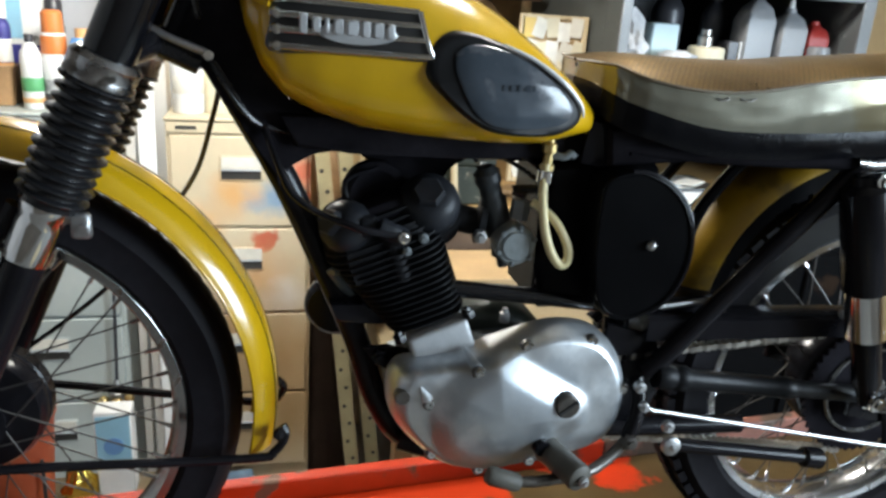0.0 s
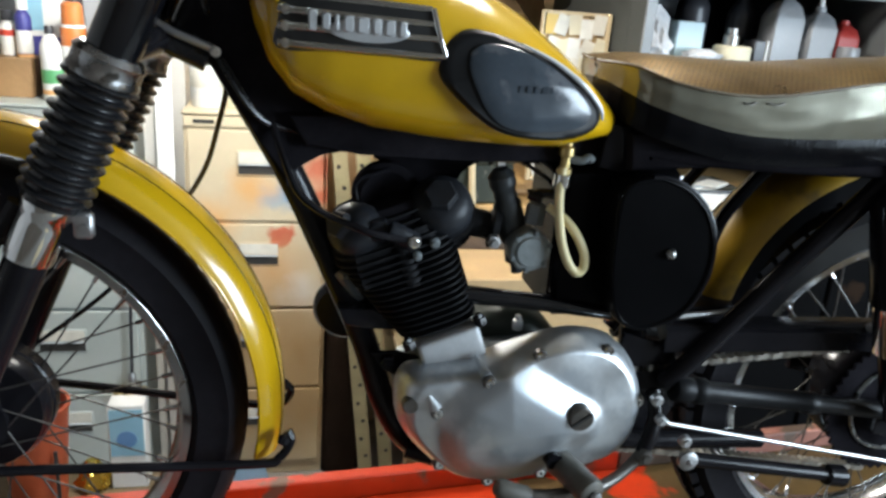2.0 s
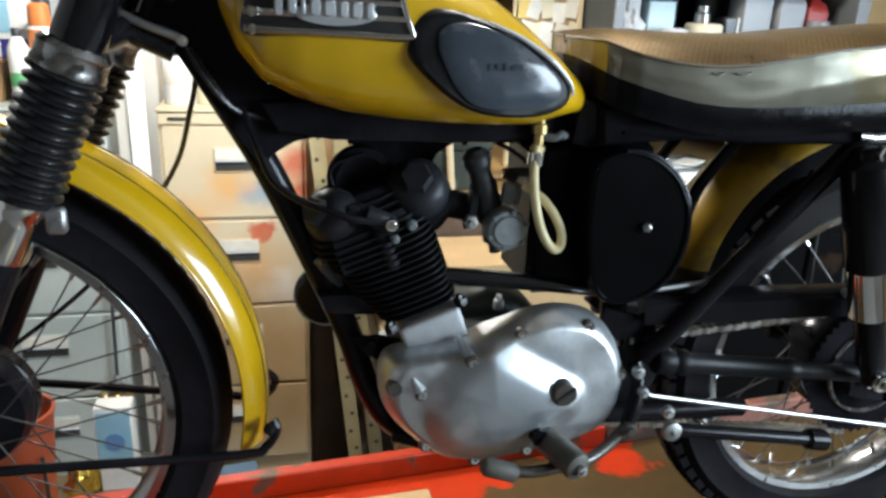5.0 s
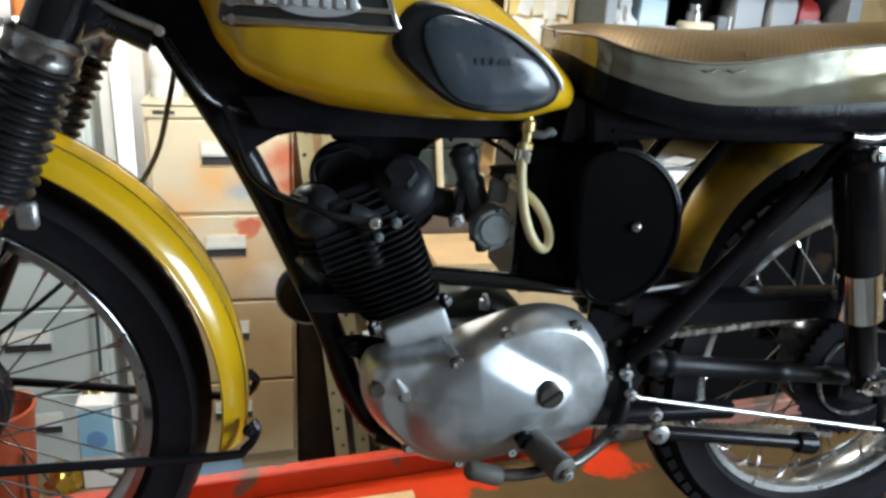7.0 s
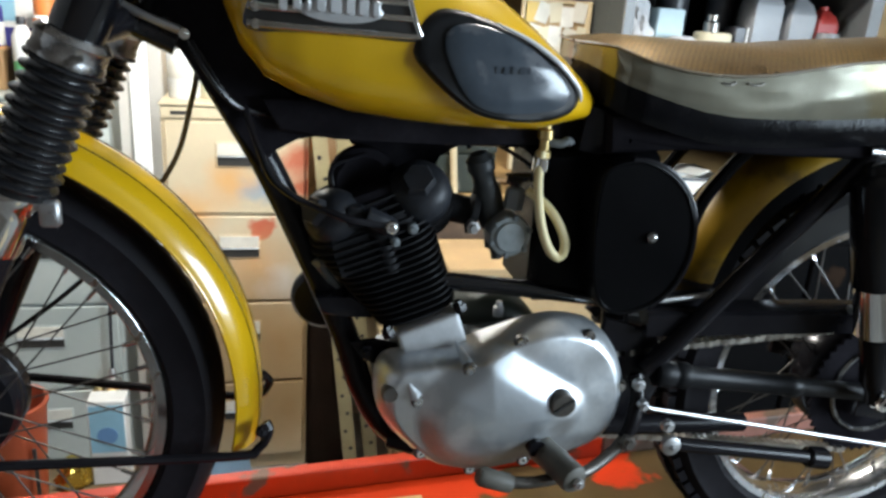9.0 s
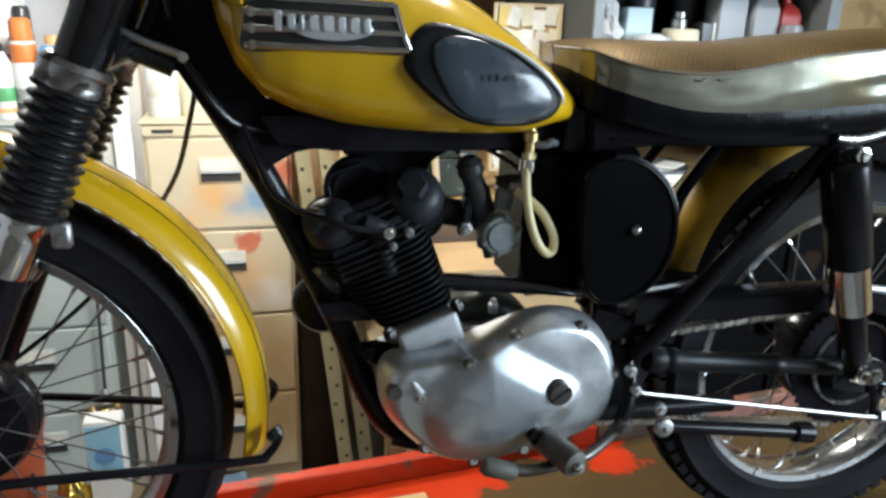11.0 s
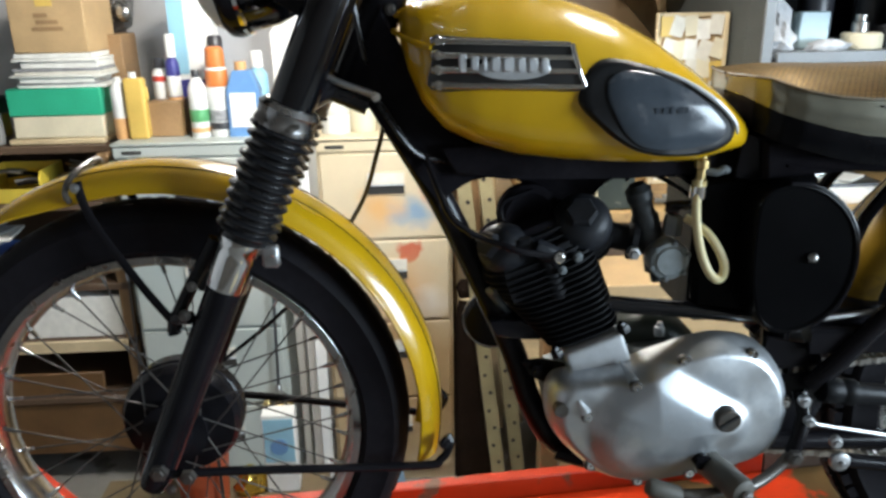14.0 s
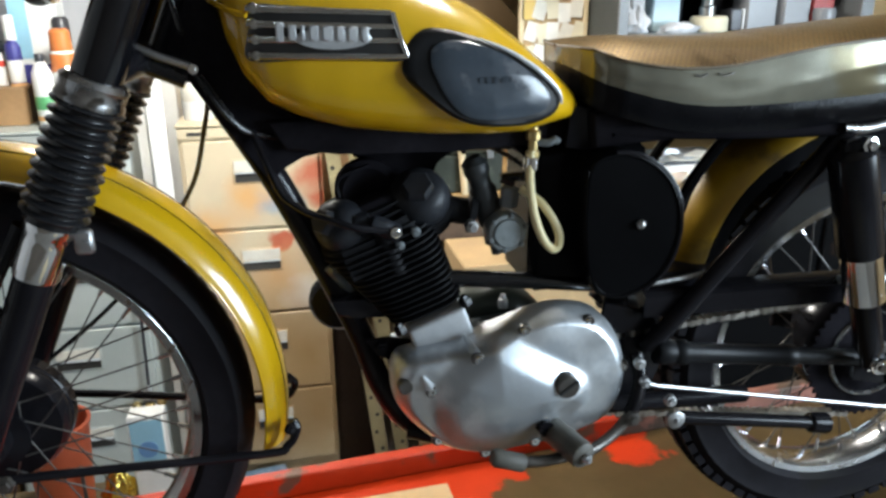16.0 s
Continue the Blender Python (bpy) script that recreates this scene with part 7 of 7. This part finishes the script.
for x, y, r, h in ((1.285, 2.25, 0.042, 0.10), (1.39, 2.28, 0.05, 0.14)):
    tin = thing("paint_tin", (x, y, 0.885), "rusty brown paint tin on a small wall shelf", "tin", "tins on the wall shelf")
    part("can", lathe([(0, 0.885), (r, 0.885), (r + 0.002, 0.889), (r, 0.893), (r, 0.881 + h), (r + 0.002, 0.885 + h), (r - 0.006, 0.885 + h), (0, 0.883 + h)], Matrix.Translation((x, y, 0)), 24), rusty_tin, tin)
    part("label", lathe([(r + 0.0006, 0.90), (r + 0.0012, 0.90), (r + 0.0012, 0.868 + h), (r + 0.0006, 0.868 + h)], Matrix.Translation((x, y, 0)), 24, close=True), cream_card, tin, "stained cream paper label")
solo("wall_bracket", box(1.22, 1.46, 2.16, 2.449, 0.862, 0.884, 0.003), dark_wood, "small dark wooden wall shelf", "shelf")

# workbench behind the engine
shade_black = material("shade_black_paint", (0.003, 0.003, 0.0033), 0.7, vary=0.3, scale=5, bump=0.1, spec=0.03, wear=(0.02, 0.012, 0.008), wear_at=0.66)
bench_wood = material("orange_brown_bench_wood", (0.40, 0.245, 0.095), 0.55, vary=0.25, scale=5, bump=0.2, bump_scale=40, wear=(0.26, 0.15, 0.06), wear_at=0.56, wear_scale=5)
wb = thing("workbench", (1.9, 1.9, FLOOR), "wooden workbench with a worn tan top", "workbench")
part("top", box(0.77, 3.3, 1.38, 2.42, 0.165, 0.204, 0.004), bench_wood, wb)
part("apron", box(0.79, 3.28, 1.40, 1.425, 0.04, 0.163, 0.003), dark_wood, wb)
for x in (0.80, 3.2):
    for y in (1.43, 2.33):
        part("leg", box(x, x + 0.07, y, y + 0.07, FLOOR, 0.164, 0.004), mid_wood, wb)
part("shelf", box(0.79, 3.28, 1.45, 2.40, -0.50, -0.47, 0.003), pale_wood, wb)
# added cabinet, near black, standing in for the deep shade behind the chain
dark_store = thing("dark_cabinet", (2.52, 1.2, FLOOR), "low black cabinet added as the darkness before the workbench", "cabinet")
part("body", box(1.44, 3.26, 1.06, 1.37, FLOOR, 0.158, 0.006), shade_black, dark_store)
for k in range(3):
    part("drawer", box(1.46 + 0.60 * k, 2.04 + 0.60 * k, 1.046, 1.0595, -0.98, 0.14, 0.004), shade_black, dark_store)
    part("handle", rod((1.66 + 0.60 * k, 1.035, 0.06), (1.84 + 0.60 * k, 1.035, 0.06), 0.008, 8), shade_black, dark_store)
carton(0.86, 1.40, 1.08, 1.37, FLOOR + 0.001, -0.46, cardboard, "cardboard_box", "large tan cardboard box on the floor before the workbench")
carton(0.88, 1.39, 1.10, 1.365, -0.459, 0.06, cardboard, "cardboard_box", "plain tan cardboard box stacked on another")
carton(1.48, 1.95, 1.49, 1.9, -0.469, -0.15, cardboard, "cardboard_box", "large tan cardboard box under the workbench")
carton(2.0, 2.5, 1.49, 1.9, -0.469, -0.2, mid_wood, "wooden_crate", "brown wooden crate under the workbench")
for k in range(12):
    random.seed(400 + k)
    x, y = 0.95 + 0.42 * random.random(), 1.43 + 0.22 * random.random()
    a = random.uniform(0, 3.1)
    r = 0.006 + 0.007 * random.random()
    solo("hand_tool", tube([(x - 0.06 * math.cos(a), y - 0.03 * math.sin(a), 0.2045 + r), (x + 0.06 * math.cos(a), y + 0.03 * math.sin(a), 0.2045 + r)], r, 8, 1), (steel, mid_wood, pale_wood, steel)[k % 4], "loose hand tool on the workbench", "tool", "tools on the workbench")
tbox = thing("toolbox", (0.875, 1.46, 0.205), "dull dark green steel toolbox on the workbench", "toolbox")
tool_green = material("dull_dark_green_paint", (0.020, 0.026, 0.018), 0.45, vary=0.25, scale=9, bump=0.1, wear=(0.14, 0.13, 0.10), wear_at=0.62, wear_scale=16)
part("body", box(0.775, 1.085, 1.40, 1.60, 0.205, 0.335, 0.006), tool_green, tbox)
part("lid", box(0.772, 1.088, 1.397, 1.603, 0.3355, 0.385, 0.010, segments=2), tool_green, tbox)
part("carry_handle", tube([(0.83, 1.5, 0.384), (0.835, 1.5, 0.408), (1.025, 1.5, 0.408), (1.03, 1.5, 0.384)], 0.006, 8, 3), steel, tbox)
for x in (0.815, 1.04):
    part("latch", box(x - 0.012, x + 0.012, 1.389, 1.3965, 0.318, 0.350, 0.002), steel, tbox)
stick = thing("wooden_stick", (0.943, 1.386, 0.205), "pale wooden stick leaning on the toolbox", "stick")
part("shaft", rod((0.952, 1.383, 0.2045), (0.933, 1.3935, 0.45), 0.011, 10), pale_wood, stick)
tray = thing("metal_tray", (1.83, 1.6, 0.205), "bright metal tray of papers on the workbench", "tray")
part("pan", box(1.68, 1.99, 1.50, 1.72, 0.205, 0.212, 0.001), steel, tray)
for x0, x1, y0, y1 in ((1.68, 1.99, 1.495, 1.4995), (1.68, 1.99, 1.7205, 1.725), (1.675, 1.6795, 1.495, 1.725), (1.9905, 1.995, 1.495, 1.725)):
    part("wall", box(x0, x1, y0, y1, 0.205, 0.245), chrome, tray)
for k in range(6):
    random.seed(500 + k)
    b = box(-0.06, 0.06, -0.04, 0.04, 0, 0.006, 0.001)
    turned(b, Matrix.Translation((1.76 + 0.03 * k, 1.60 + random.uniform(-0.02, 0.02), 0.2125 + 0.0065 * k)) @ Matrix.Rotation(random.uniform(-1, 1), 4, "Z"))
    solo("leaflet", b, paper if k % 2 else light_steel, "pale printed leaflet in a metal tray", "leaflet", "leaflets in the tray")

# ---- grey cupboard with bottles ----
side_grey = material("dull_grey_steel", (0.06, 0.064, 0.06), 0.6, vary=0.12, scale=5, spec=0.25)
cup_steel = material("mid_grey_cupboard_steel", (0.15, 0.16, 0.168), 0.42, vary=0.12, scale=6, wear=(0.09, 0.085, 0.08), wear_at=0.64)
cup = thing("cupboard", (1.98, 1.9, 0.205), "grey steel cupboard with an open front on the workbench", "cupboard")
part("side", box(1.505, 1.525, 1.62, 2.42, 0.205, 1.165, 0.002), side_grey, cup, "dull dark grey side panel")
part("front_stile", box(1.503, 1.530, 1.50, 1.618, 0.205, 1.165, 0.003), side_grey, cup)
part("stile_edge", box(1.503, 1.538, 1.488, 1.499, 0.205, 1.168, 0.002), cup_steel, cup, "pale steel front edge")
part("right_side", box(2.44, 2.46, 1.50, 2.42, 0.205, 1.165, 0.002), grey_steel, cup)
part("right_edge", box(2.425, 2.475, 1.488, 1.499, 0.205, 1.168, 0.002), cup_steel, cup)
part("top", box(1.503, 2.46, 1.50, 2.42, 1.166, 1.19, 0.003), cup_steel, cup)
part("flap", box(1.556, 2.424, 1.490, 1.502, 0.985, 1.164, 0.003), cup_steel, cup, "pale steel upper flap")
part("lip", box(1.556, 2.424, 1.486, 1.51, 0.925, 0.965, 0.004), cup_steel, cup)
part("shelf", box(1.546, 2.439, 1.50, 2.42, 0.672, 0.690, 0.002), cup_steel, cup)
part("shelf_edge", box(1.556, 2.424, 1.486, 1.499, 0.655, 0.692, 0.002), cup_steel, cup)
# black back, side sheet and roof paint in the shade inside the grey cupboard
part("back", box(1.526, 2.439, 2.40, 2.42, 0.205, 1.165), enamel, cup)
part("inner_shade", box(1.527, 1.545, 1.62, 2.399, 0.691, 1.165), enamel, cup)
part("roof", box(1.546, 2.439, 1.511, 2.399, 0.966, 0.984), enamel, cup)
part("sticker", box(1.5025, 1.5045, 1.66, 1.76, 0.90, 1.0), yellow_plastic, cup, "yellow paper sticker")
SH = 0.691
rag = material("white_rag", (0.55, 0.55, 0.56), 0.7, vary=0.35, scale=14, bump=0.5, bump_scale=20)
solo("rag", crumpled([((1.62, 1.64, SH), 0.045, 0.05, "z"), ((1.625, 1.64, SH + 0.03), 0.055, 0.06, "z"), ((1.62, 1.64, SH + 0.08), 0.04, 0.045, "z"), ((1.605, 1.64, SH + 0.13), 0.045, 0.04, "z"), ((1.60, 1.64, SH + 0.17), 0.02, 0.02, "z")], 21, 0.4), rag, "crumpled grey and white rag on the shelf", "rag")
carton(1.695, 1.80, 1.63, 1.73, SH, SH + 0.122, plastic("pale_cyan_card", (0.50, 0.64, 0.68), 0.5), "white_box", "small pale blue box on the cupboard shelf")
solo("rag", crumpled([((1.76, 1.57, SH), 0.07, 0.03, "z"), ((1.77, 1.57, SH + 0.02), 0.075, 0.035, "z"), ((1.76, 1.57, SH + 0.035), 0.03, 0.02, "z")], 27, 0.3), rag, "flat white rag on the shelf", "rag")
oil_can = thing("oil_can", (1.91, 1.62, SH), "cream tin with a metal spout cap", "can")
part("body", lathe([(0, 0), (0.065, 0), (0.066, 0.004), (0.066, 0.045), (0.058, 0.052), (0, 0.052)], Matrix.Translation((1.91, 1.62, SH)), 26), cream_card, oil_can)
part("spout", lathe([(0, 0.05), (0.028, 0.05), (0.028, 0.085), (0.02, 0.09), (0.02, 0.11), (0, 0.11)], Matrix.Translation((1.90, 1.62, SH)), 18), steel, oil_can)
carton(1.985, 2.03, 1.60, 1.68, SH, SH + 0.075, dark_plastic, "small_box", "small black and white box on the shelf")
solo("small_card", box(2.033, 2.043, 1.60, 1.68, SH, SH + 0.075), white_plastic, "white card beside a small box", "card")


def jug(x, y, w, d, h, mat, cap_mat, label):
    ob = thing("plastic_bottle", (x, y, SH), label, "bottle", "bottles in the cupboard")
    secs = []
    for f, sx_ in ((0, 0.94), (0.02, 1), (0.62, 1), (0.80, 0.72), (0.90, 0.34), (0.92, 0.30)):
        secs.append([(x + a * w / 2 * sx_, y + b * d / 2 * min(1, sx_ * 1.15), SH + h * f) for a, b in ((-0.86, -1), (0.86, -1), (1, -0.8), (1, 0.8), (0.86, 1), (-0.86, 1), (-1, 0.8), (-1, -0.8))])
    part("body", loft(secs), mat, ob)
    part("cap", lathe([(0, h * 0.91), (w * 0.17, h * 0.91), (w * 0.17, h * 0.99), (0, h)], Matrix.Translation((x, y, SH)), 16), cap_mat, ob)
    return ob


# red and white plastic darkened in colour for the shade on the cupboard shelf
shade_red = plastic("shaded_red_plastic", (0.28, 0.025, 0.02))
shade_white = plastic("shaded_white_plastic", (0.19, 0.195, 0.205))
jug(2.10, 1.64, 0.125, 0.10, 0.245, shade_white, shade_white, "tall white plastic bottle with sloping shoulders")
jug(2.235, 1.63, 0.115, 0.10, 0.205, shade_white, shade_white, "white plastic bottle with a thin nozzle")
solo("nozzle", lathe([(0, 0), (0.012, 0), (0.008, 0.05), (0.004, 0.07), (0, 0.07)], Matrix.Translation((2.235, 1.63, SH + 0.204)), 12), white_plastic, "pale nozzle standing on a bottle", "nozzle")
jug(2.345, 1.63, 0.095, 0.09, 0.165, shade_red, shade_red, "red plastic bottle on the cupboard shelf")
solo("white_tub", lathe([(0, 0), (0.035, 0), (0.04, 0.06), (0.036, 0.075), (0, 0.075)], Matrix.Translation((2.33, 1.56, SH)), 18), shade_white, "small white tub before a red bottle", "tub")
bottle(2.02, 1.78, SH, 0.05, 0.24, dark_plastic, dark_plastic, "dark bottle at the back of the shelf")
bottle(1.86, 1.85, SH, 0.06, 0.26, dark_plastic, shade_white, "dark bottle at the back of the shelf")
# jackets thrown over the cupboard
denim = material("dark_blue_cloth", (0.008, 0.008, 0.011), 0.9, spec=0.05, vary=0.4, scale=6, bump=0.5, bump_scale=24)
grey_cloth = material("grey_cloth", (0.022, 0.019, 0.020), 0.9, spec=0.05, vary=0.3, scale=6, bump=0.5, bump_scale=24)
j1 = thing("jacket", (1.9, 1.62, 1.19), "dark blue jacket thrown over the cupboard", "jacket")
part("body", crumpled([((1.40, 1.58, 1.20), 0.10, 0.03, "x"), ((1.46, 1.58, 1.225), 0.14, 0.035, "x"), ((1.56, 1.58, 1.235), 0.16, 0.045, "x"), ((1.70, 1.62, 1.24), 0.17, 0.05, "x"), ((1.95, 1.66, 1.245), 0.18, 0.055, "x"), ((2.3, 1.7, 1.235), 0.15, 0.045, "x"), ((2.42, 1.72, 1.22), 0.05, 0.03, "x")], 33, 0.22), denim, j1, smooth=80)
part("sleeve", crumpled([((1.235, 1.54, 0.985), 0.045, 0.03, "z"), ((1.25, 1.54, 1.00), 0.075, 0.05, "z"), ((1.29, 1.54, 1.05), 0.10, 0.06, "z"), ((1.34, 1.55, 1.10), 0.12, 0.06, "z"), ((1.39, 1.56, 1.16), 0.13, 0.06, "z"), ((1.44, 1.57, 1.21), 0.12, 0.06, "z"), ((1.49, 1.58, 1.235), 0.05, 0.04, "z")], 35, 0.24), denim, j1, smooth=80)
part("collar", crumpled([((1.19, 1.53, 1.07), 0.02, 0.02, "x"), ((1.22, 1.53, 1.075), 0.045, 0.03, "x"), ((1.30, 1.53, 1.10), 0.06, 0.035, "x"), ((1.38, 1.55, 1.15), 0.06, 0.04, "x"), ((1.44, 1.56, 1.20), 0.03, 0.03, "x")], 37, 0.25), denim, j1, smooth=80)
j2 = thing("jacket", (1.7, 1.7, 1.28), "grey work jacket lying on a darker one", "jacket")
part("body", crumpled([((1.40, 1.64, 1.27), 0.06, 0.03, "x"), ((1.50, 1.66, 1.29), 0.13, 0.045, "x"), ((1.62, 1.72, 1.315), 0.15, 0.055, "x"), ((1.9, 1.78, 1.35), 0.16, 0.07, "x"), ((2.1, 1.8, 1.33), 0.06, 0.04, "x")], 47, 0.22), grey_cloth, j2, smooth=80)
part("sleeve", crumpled([((1.25, 1.60, 1.225), 0.03, 0.02, "x"), ((1.30, 1.61, 1.24), 0.06, 0.035, "x"), ((1.42, 1.64, 1.275), 0.075, 0.04, "x"), ((1.56, 1.66, 1.315), 0.07, 0.04, "x"), ((1.64, 1.68, 1.33), 0.03, 0.02, "x")], 49, 0.22), grey_cloth, j2, smooth=80)

# ---- low trolley behind the bench and what stands on it ----
trolley_top = material("dirty_tan_board", (0.16, 0.115, 0.06), 0.65, vary=0.25, scale=4, bump=0.2, wear=(0.15, 0.11, 0.07), wear_at=0.56, wear_scale=6)
trolley = thing("low_trolley", (0.0, 1.25, FLOOR), "low wooden trolley with a cardboard-covered top", "trolley")
part("top", box(-0.75, 0.03, 0.90, 1.41, -0.76, -0.735, 0.003), trolley_top, trolley)
for x in (-0.72, -0.03):
    for y in (0.93, 1.34):
        part("leg", box(x, x + 0.045, y, y + 0.045, FLOOR, -0.7605, 0.003), mid_wood, trolley)
TT = -0.7345
bucket = thing("bucket", (-0.372, 1.25, TT), "faded red plastic bucket behind the bench", "bucket")
part("wall", lathe([(0, 0), (0.075, 0), (0.10, 0.24), (0.106, 0.243), (0.106, 0.25), (0.096, 0.25), (0.072, 0.008), (0, 0.008)], Matrix.Translation((-0.372, 1.25, TT)) @ Matrix.Diagonal((1, 1, 1.36, 1)), 32), plastic("faded_red_plastic", (0.38, 0.075, 0.03)), bucket)
part("dark_seam", box(-0.300, -0.290, 1.172, 1.180, TT + 0.03, TT + 0.22), dark_plastic, bucket)
cyl_blue = thing("product_carton", (-0.115, 1.32, TT), "white and pale blue product carton on the trolley", "carton")
part("body", box(-0.175, -0.065, 1.29, 1.36, TT, TT + 0.30, 0.004), white_plastic, cyl_blue)
part("print", box(-0.17, -0.07, 1.2882, 1.2897, TT + 0.12, TT + 0.285), sky_plastic, cyl_blue)
part("print", lathe([(0, 0.002), (0.03, 0.002), (0.03, 0), (0, 0)], on_axle(-0.12, 1.2880, TT + 0.18), 20), blue_plastic, cyl_blue)
pale_card = material("pale_cardboard", (0.58, 0.47, 0.30), 0.7, vary=0.15, scale=8, bump=0.15)
gold = material("gold_foil", (0.75, 0.55, 0.12), 0.25, 1.0, vary=0.2, scale=20, bump=0.6, bump_scale=60)
solo("foil_packet", crumpled([((-0.235, 1.30, TT), 0.04, 0.03, "z"), ((-0.235, 1.30, TT + 0.02), 0.05, 0.04, "z"), ((-0.23, 1.30, TT + 0.07), 0.04, 0.035, "z"), ((-0.23, 1.30, TT + 0.105), 0.015, 0.015, "z")], 55, 0.4), gold, "crumpled gold foil packet on the trolley", "packet")
carton(-0.58, -0.36, 0.95, 1.12, TT, TT + 0.085, cardboard, "open_carton", "open tan carton with white bits inside")
carton(0.12, 0.30, 1.62, 1.76, FLOOR + 0.001, FLOOR + 0.085, plastic("dull_pale_blue", (0.13, 0.22, 0.32)), "soft_packet", "pale blue soft packet on the floor", rz=8)
flap = slab([(0.47, 1.745), (0.70, 1.960), (1.02, 1.945), (1.02, 1.40), (0.47, 1.40)], 0.0, 0.006, 0.001)
solo("cardboard_flap", turned(flap, Matrix.Translation((0, 0, FLOOR + 0.009)) @ Matrix.Rotation(radians(-90), 4, "X") @ Matrix.Diagonal((1, 1, -1, 1))), pale_card, "stiff pale cardboard sheet lying on the floor", "cardboard")
solo("white_batten", box(-0.035, 0.005, 1.74, 1.77, FLOOR, 0.05, 0.003), white_paint, "white painted batten before the cabinet", "batten")
hang = thing("hanging_tool", (-0.145, 1.775, -0.56), "thin dark rod with a metal end hanging before the cabinet", "tool")
part("rod", rod((-0.196, 1.775, -0.60), (-0.176, 1.775, -0.02), 0.006, 8), dark_plastic, hang)
part("end", lathe([(0, 0), (0.030, 0), (0.032, 0.012), (0.016, 0.022), (0.014, 0.05), (0.008, 0.06), (0, 0.06)], Matrix.Translation((-0.197, 1.775, -0.635)), 14), steel, hang)
for dx, dz, r in ((-0.045, 0.0, 0.022), (0.0, -0.008, 0.026), (0.045, 0.012, 0.020)):
    part("fitting", lathe([(0, -r), (r * 0.7, -r * 0.9), (r, -r * 0.3), (r * 0.9, r * 0.3), (r * 0.5, r * 0.9), (0, r)], Matrix.Translation((-0.200 + dx, 1.765, -0.660 + dz)) @ Matrix.Rotation(0.6 + dx * 9, 4, "X"), 8), brass, hang, "brass fitting on the rod")
for k in range(9):
    random.seed(600 + k)
    x, y = 1.55 + 0.24 * random.random(), 0.50 + 0.14 * random.random()
    solo("rag", crumpled([((x, y, -0.245), 0.035, 0.03, "z"), ((x, y, -0.225), 0.045, 0.035, "z"), ((x, y, -0.20), 0.025, 0.02, "z")], 60 + k, 0.3), (plastic("pink_cloth", (0.60, 0.30, 0.24), 0.7) if k == 0 else rag if k % 3 == 1 else tan_print), "small oily rag on the side stand", "rag", "rags on the side stand")
stand_top = material("pinkish_brown_board", (0.15, 0.075, 0.05), 0.6, vary=0.3, scale=6, bump=0.2, wear=(0.05, 0.035, 0.025), wear_at=0.52, wear_scale=8)
stand = thing("side_stand", (1.6, 0.7, FLOOR), "low wooden stand beside the lift bench", "stand")
part("top", box(1.50, 1.86, 0.38, 0.72, -0.27, -0.2455, 0.003), stand_top, stand, "dull pinkish brown top")
for x in (1.51, 1.80):
    for y in (0.40, 0.66):
        part("leg", box(x, x + 0.045, y, y + 0.045, FLOOR, -0.2705, 0.003), mid_wood, stand)
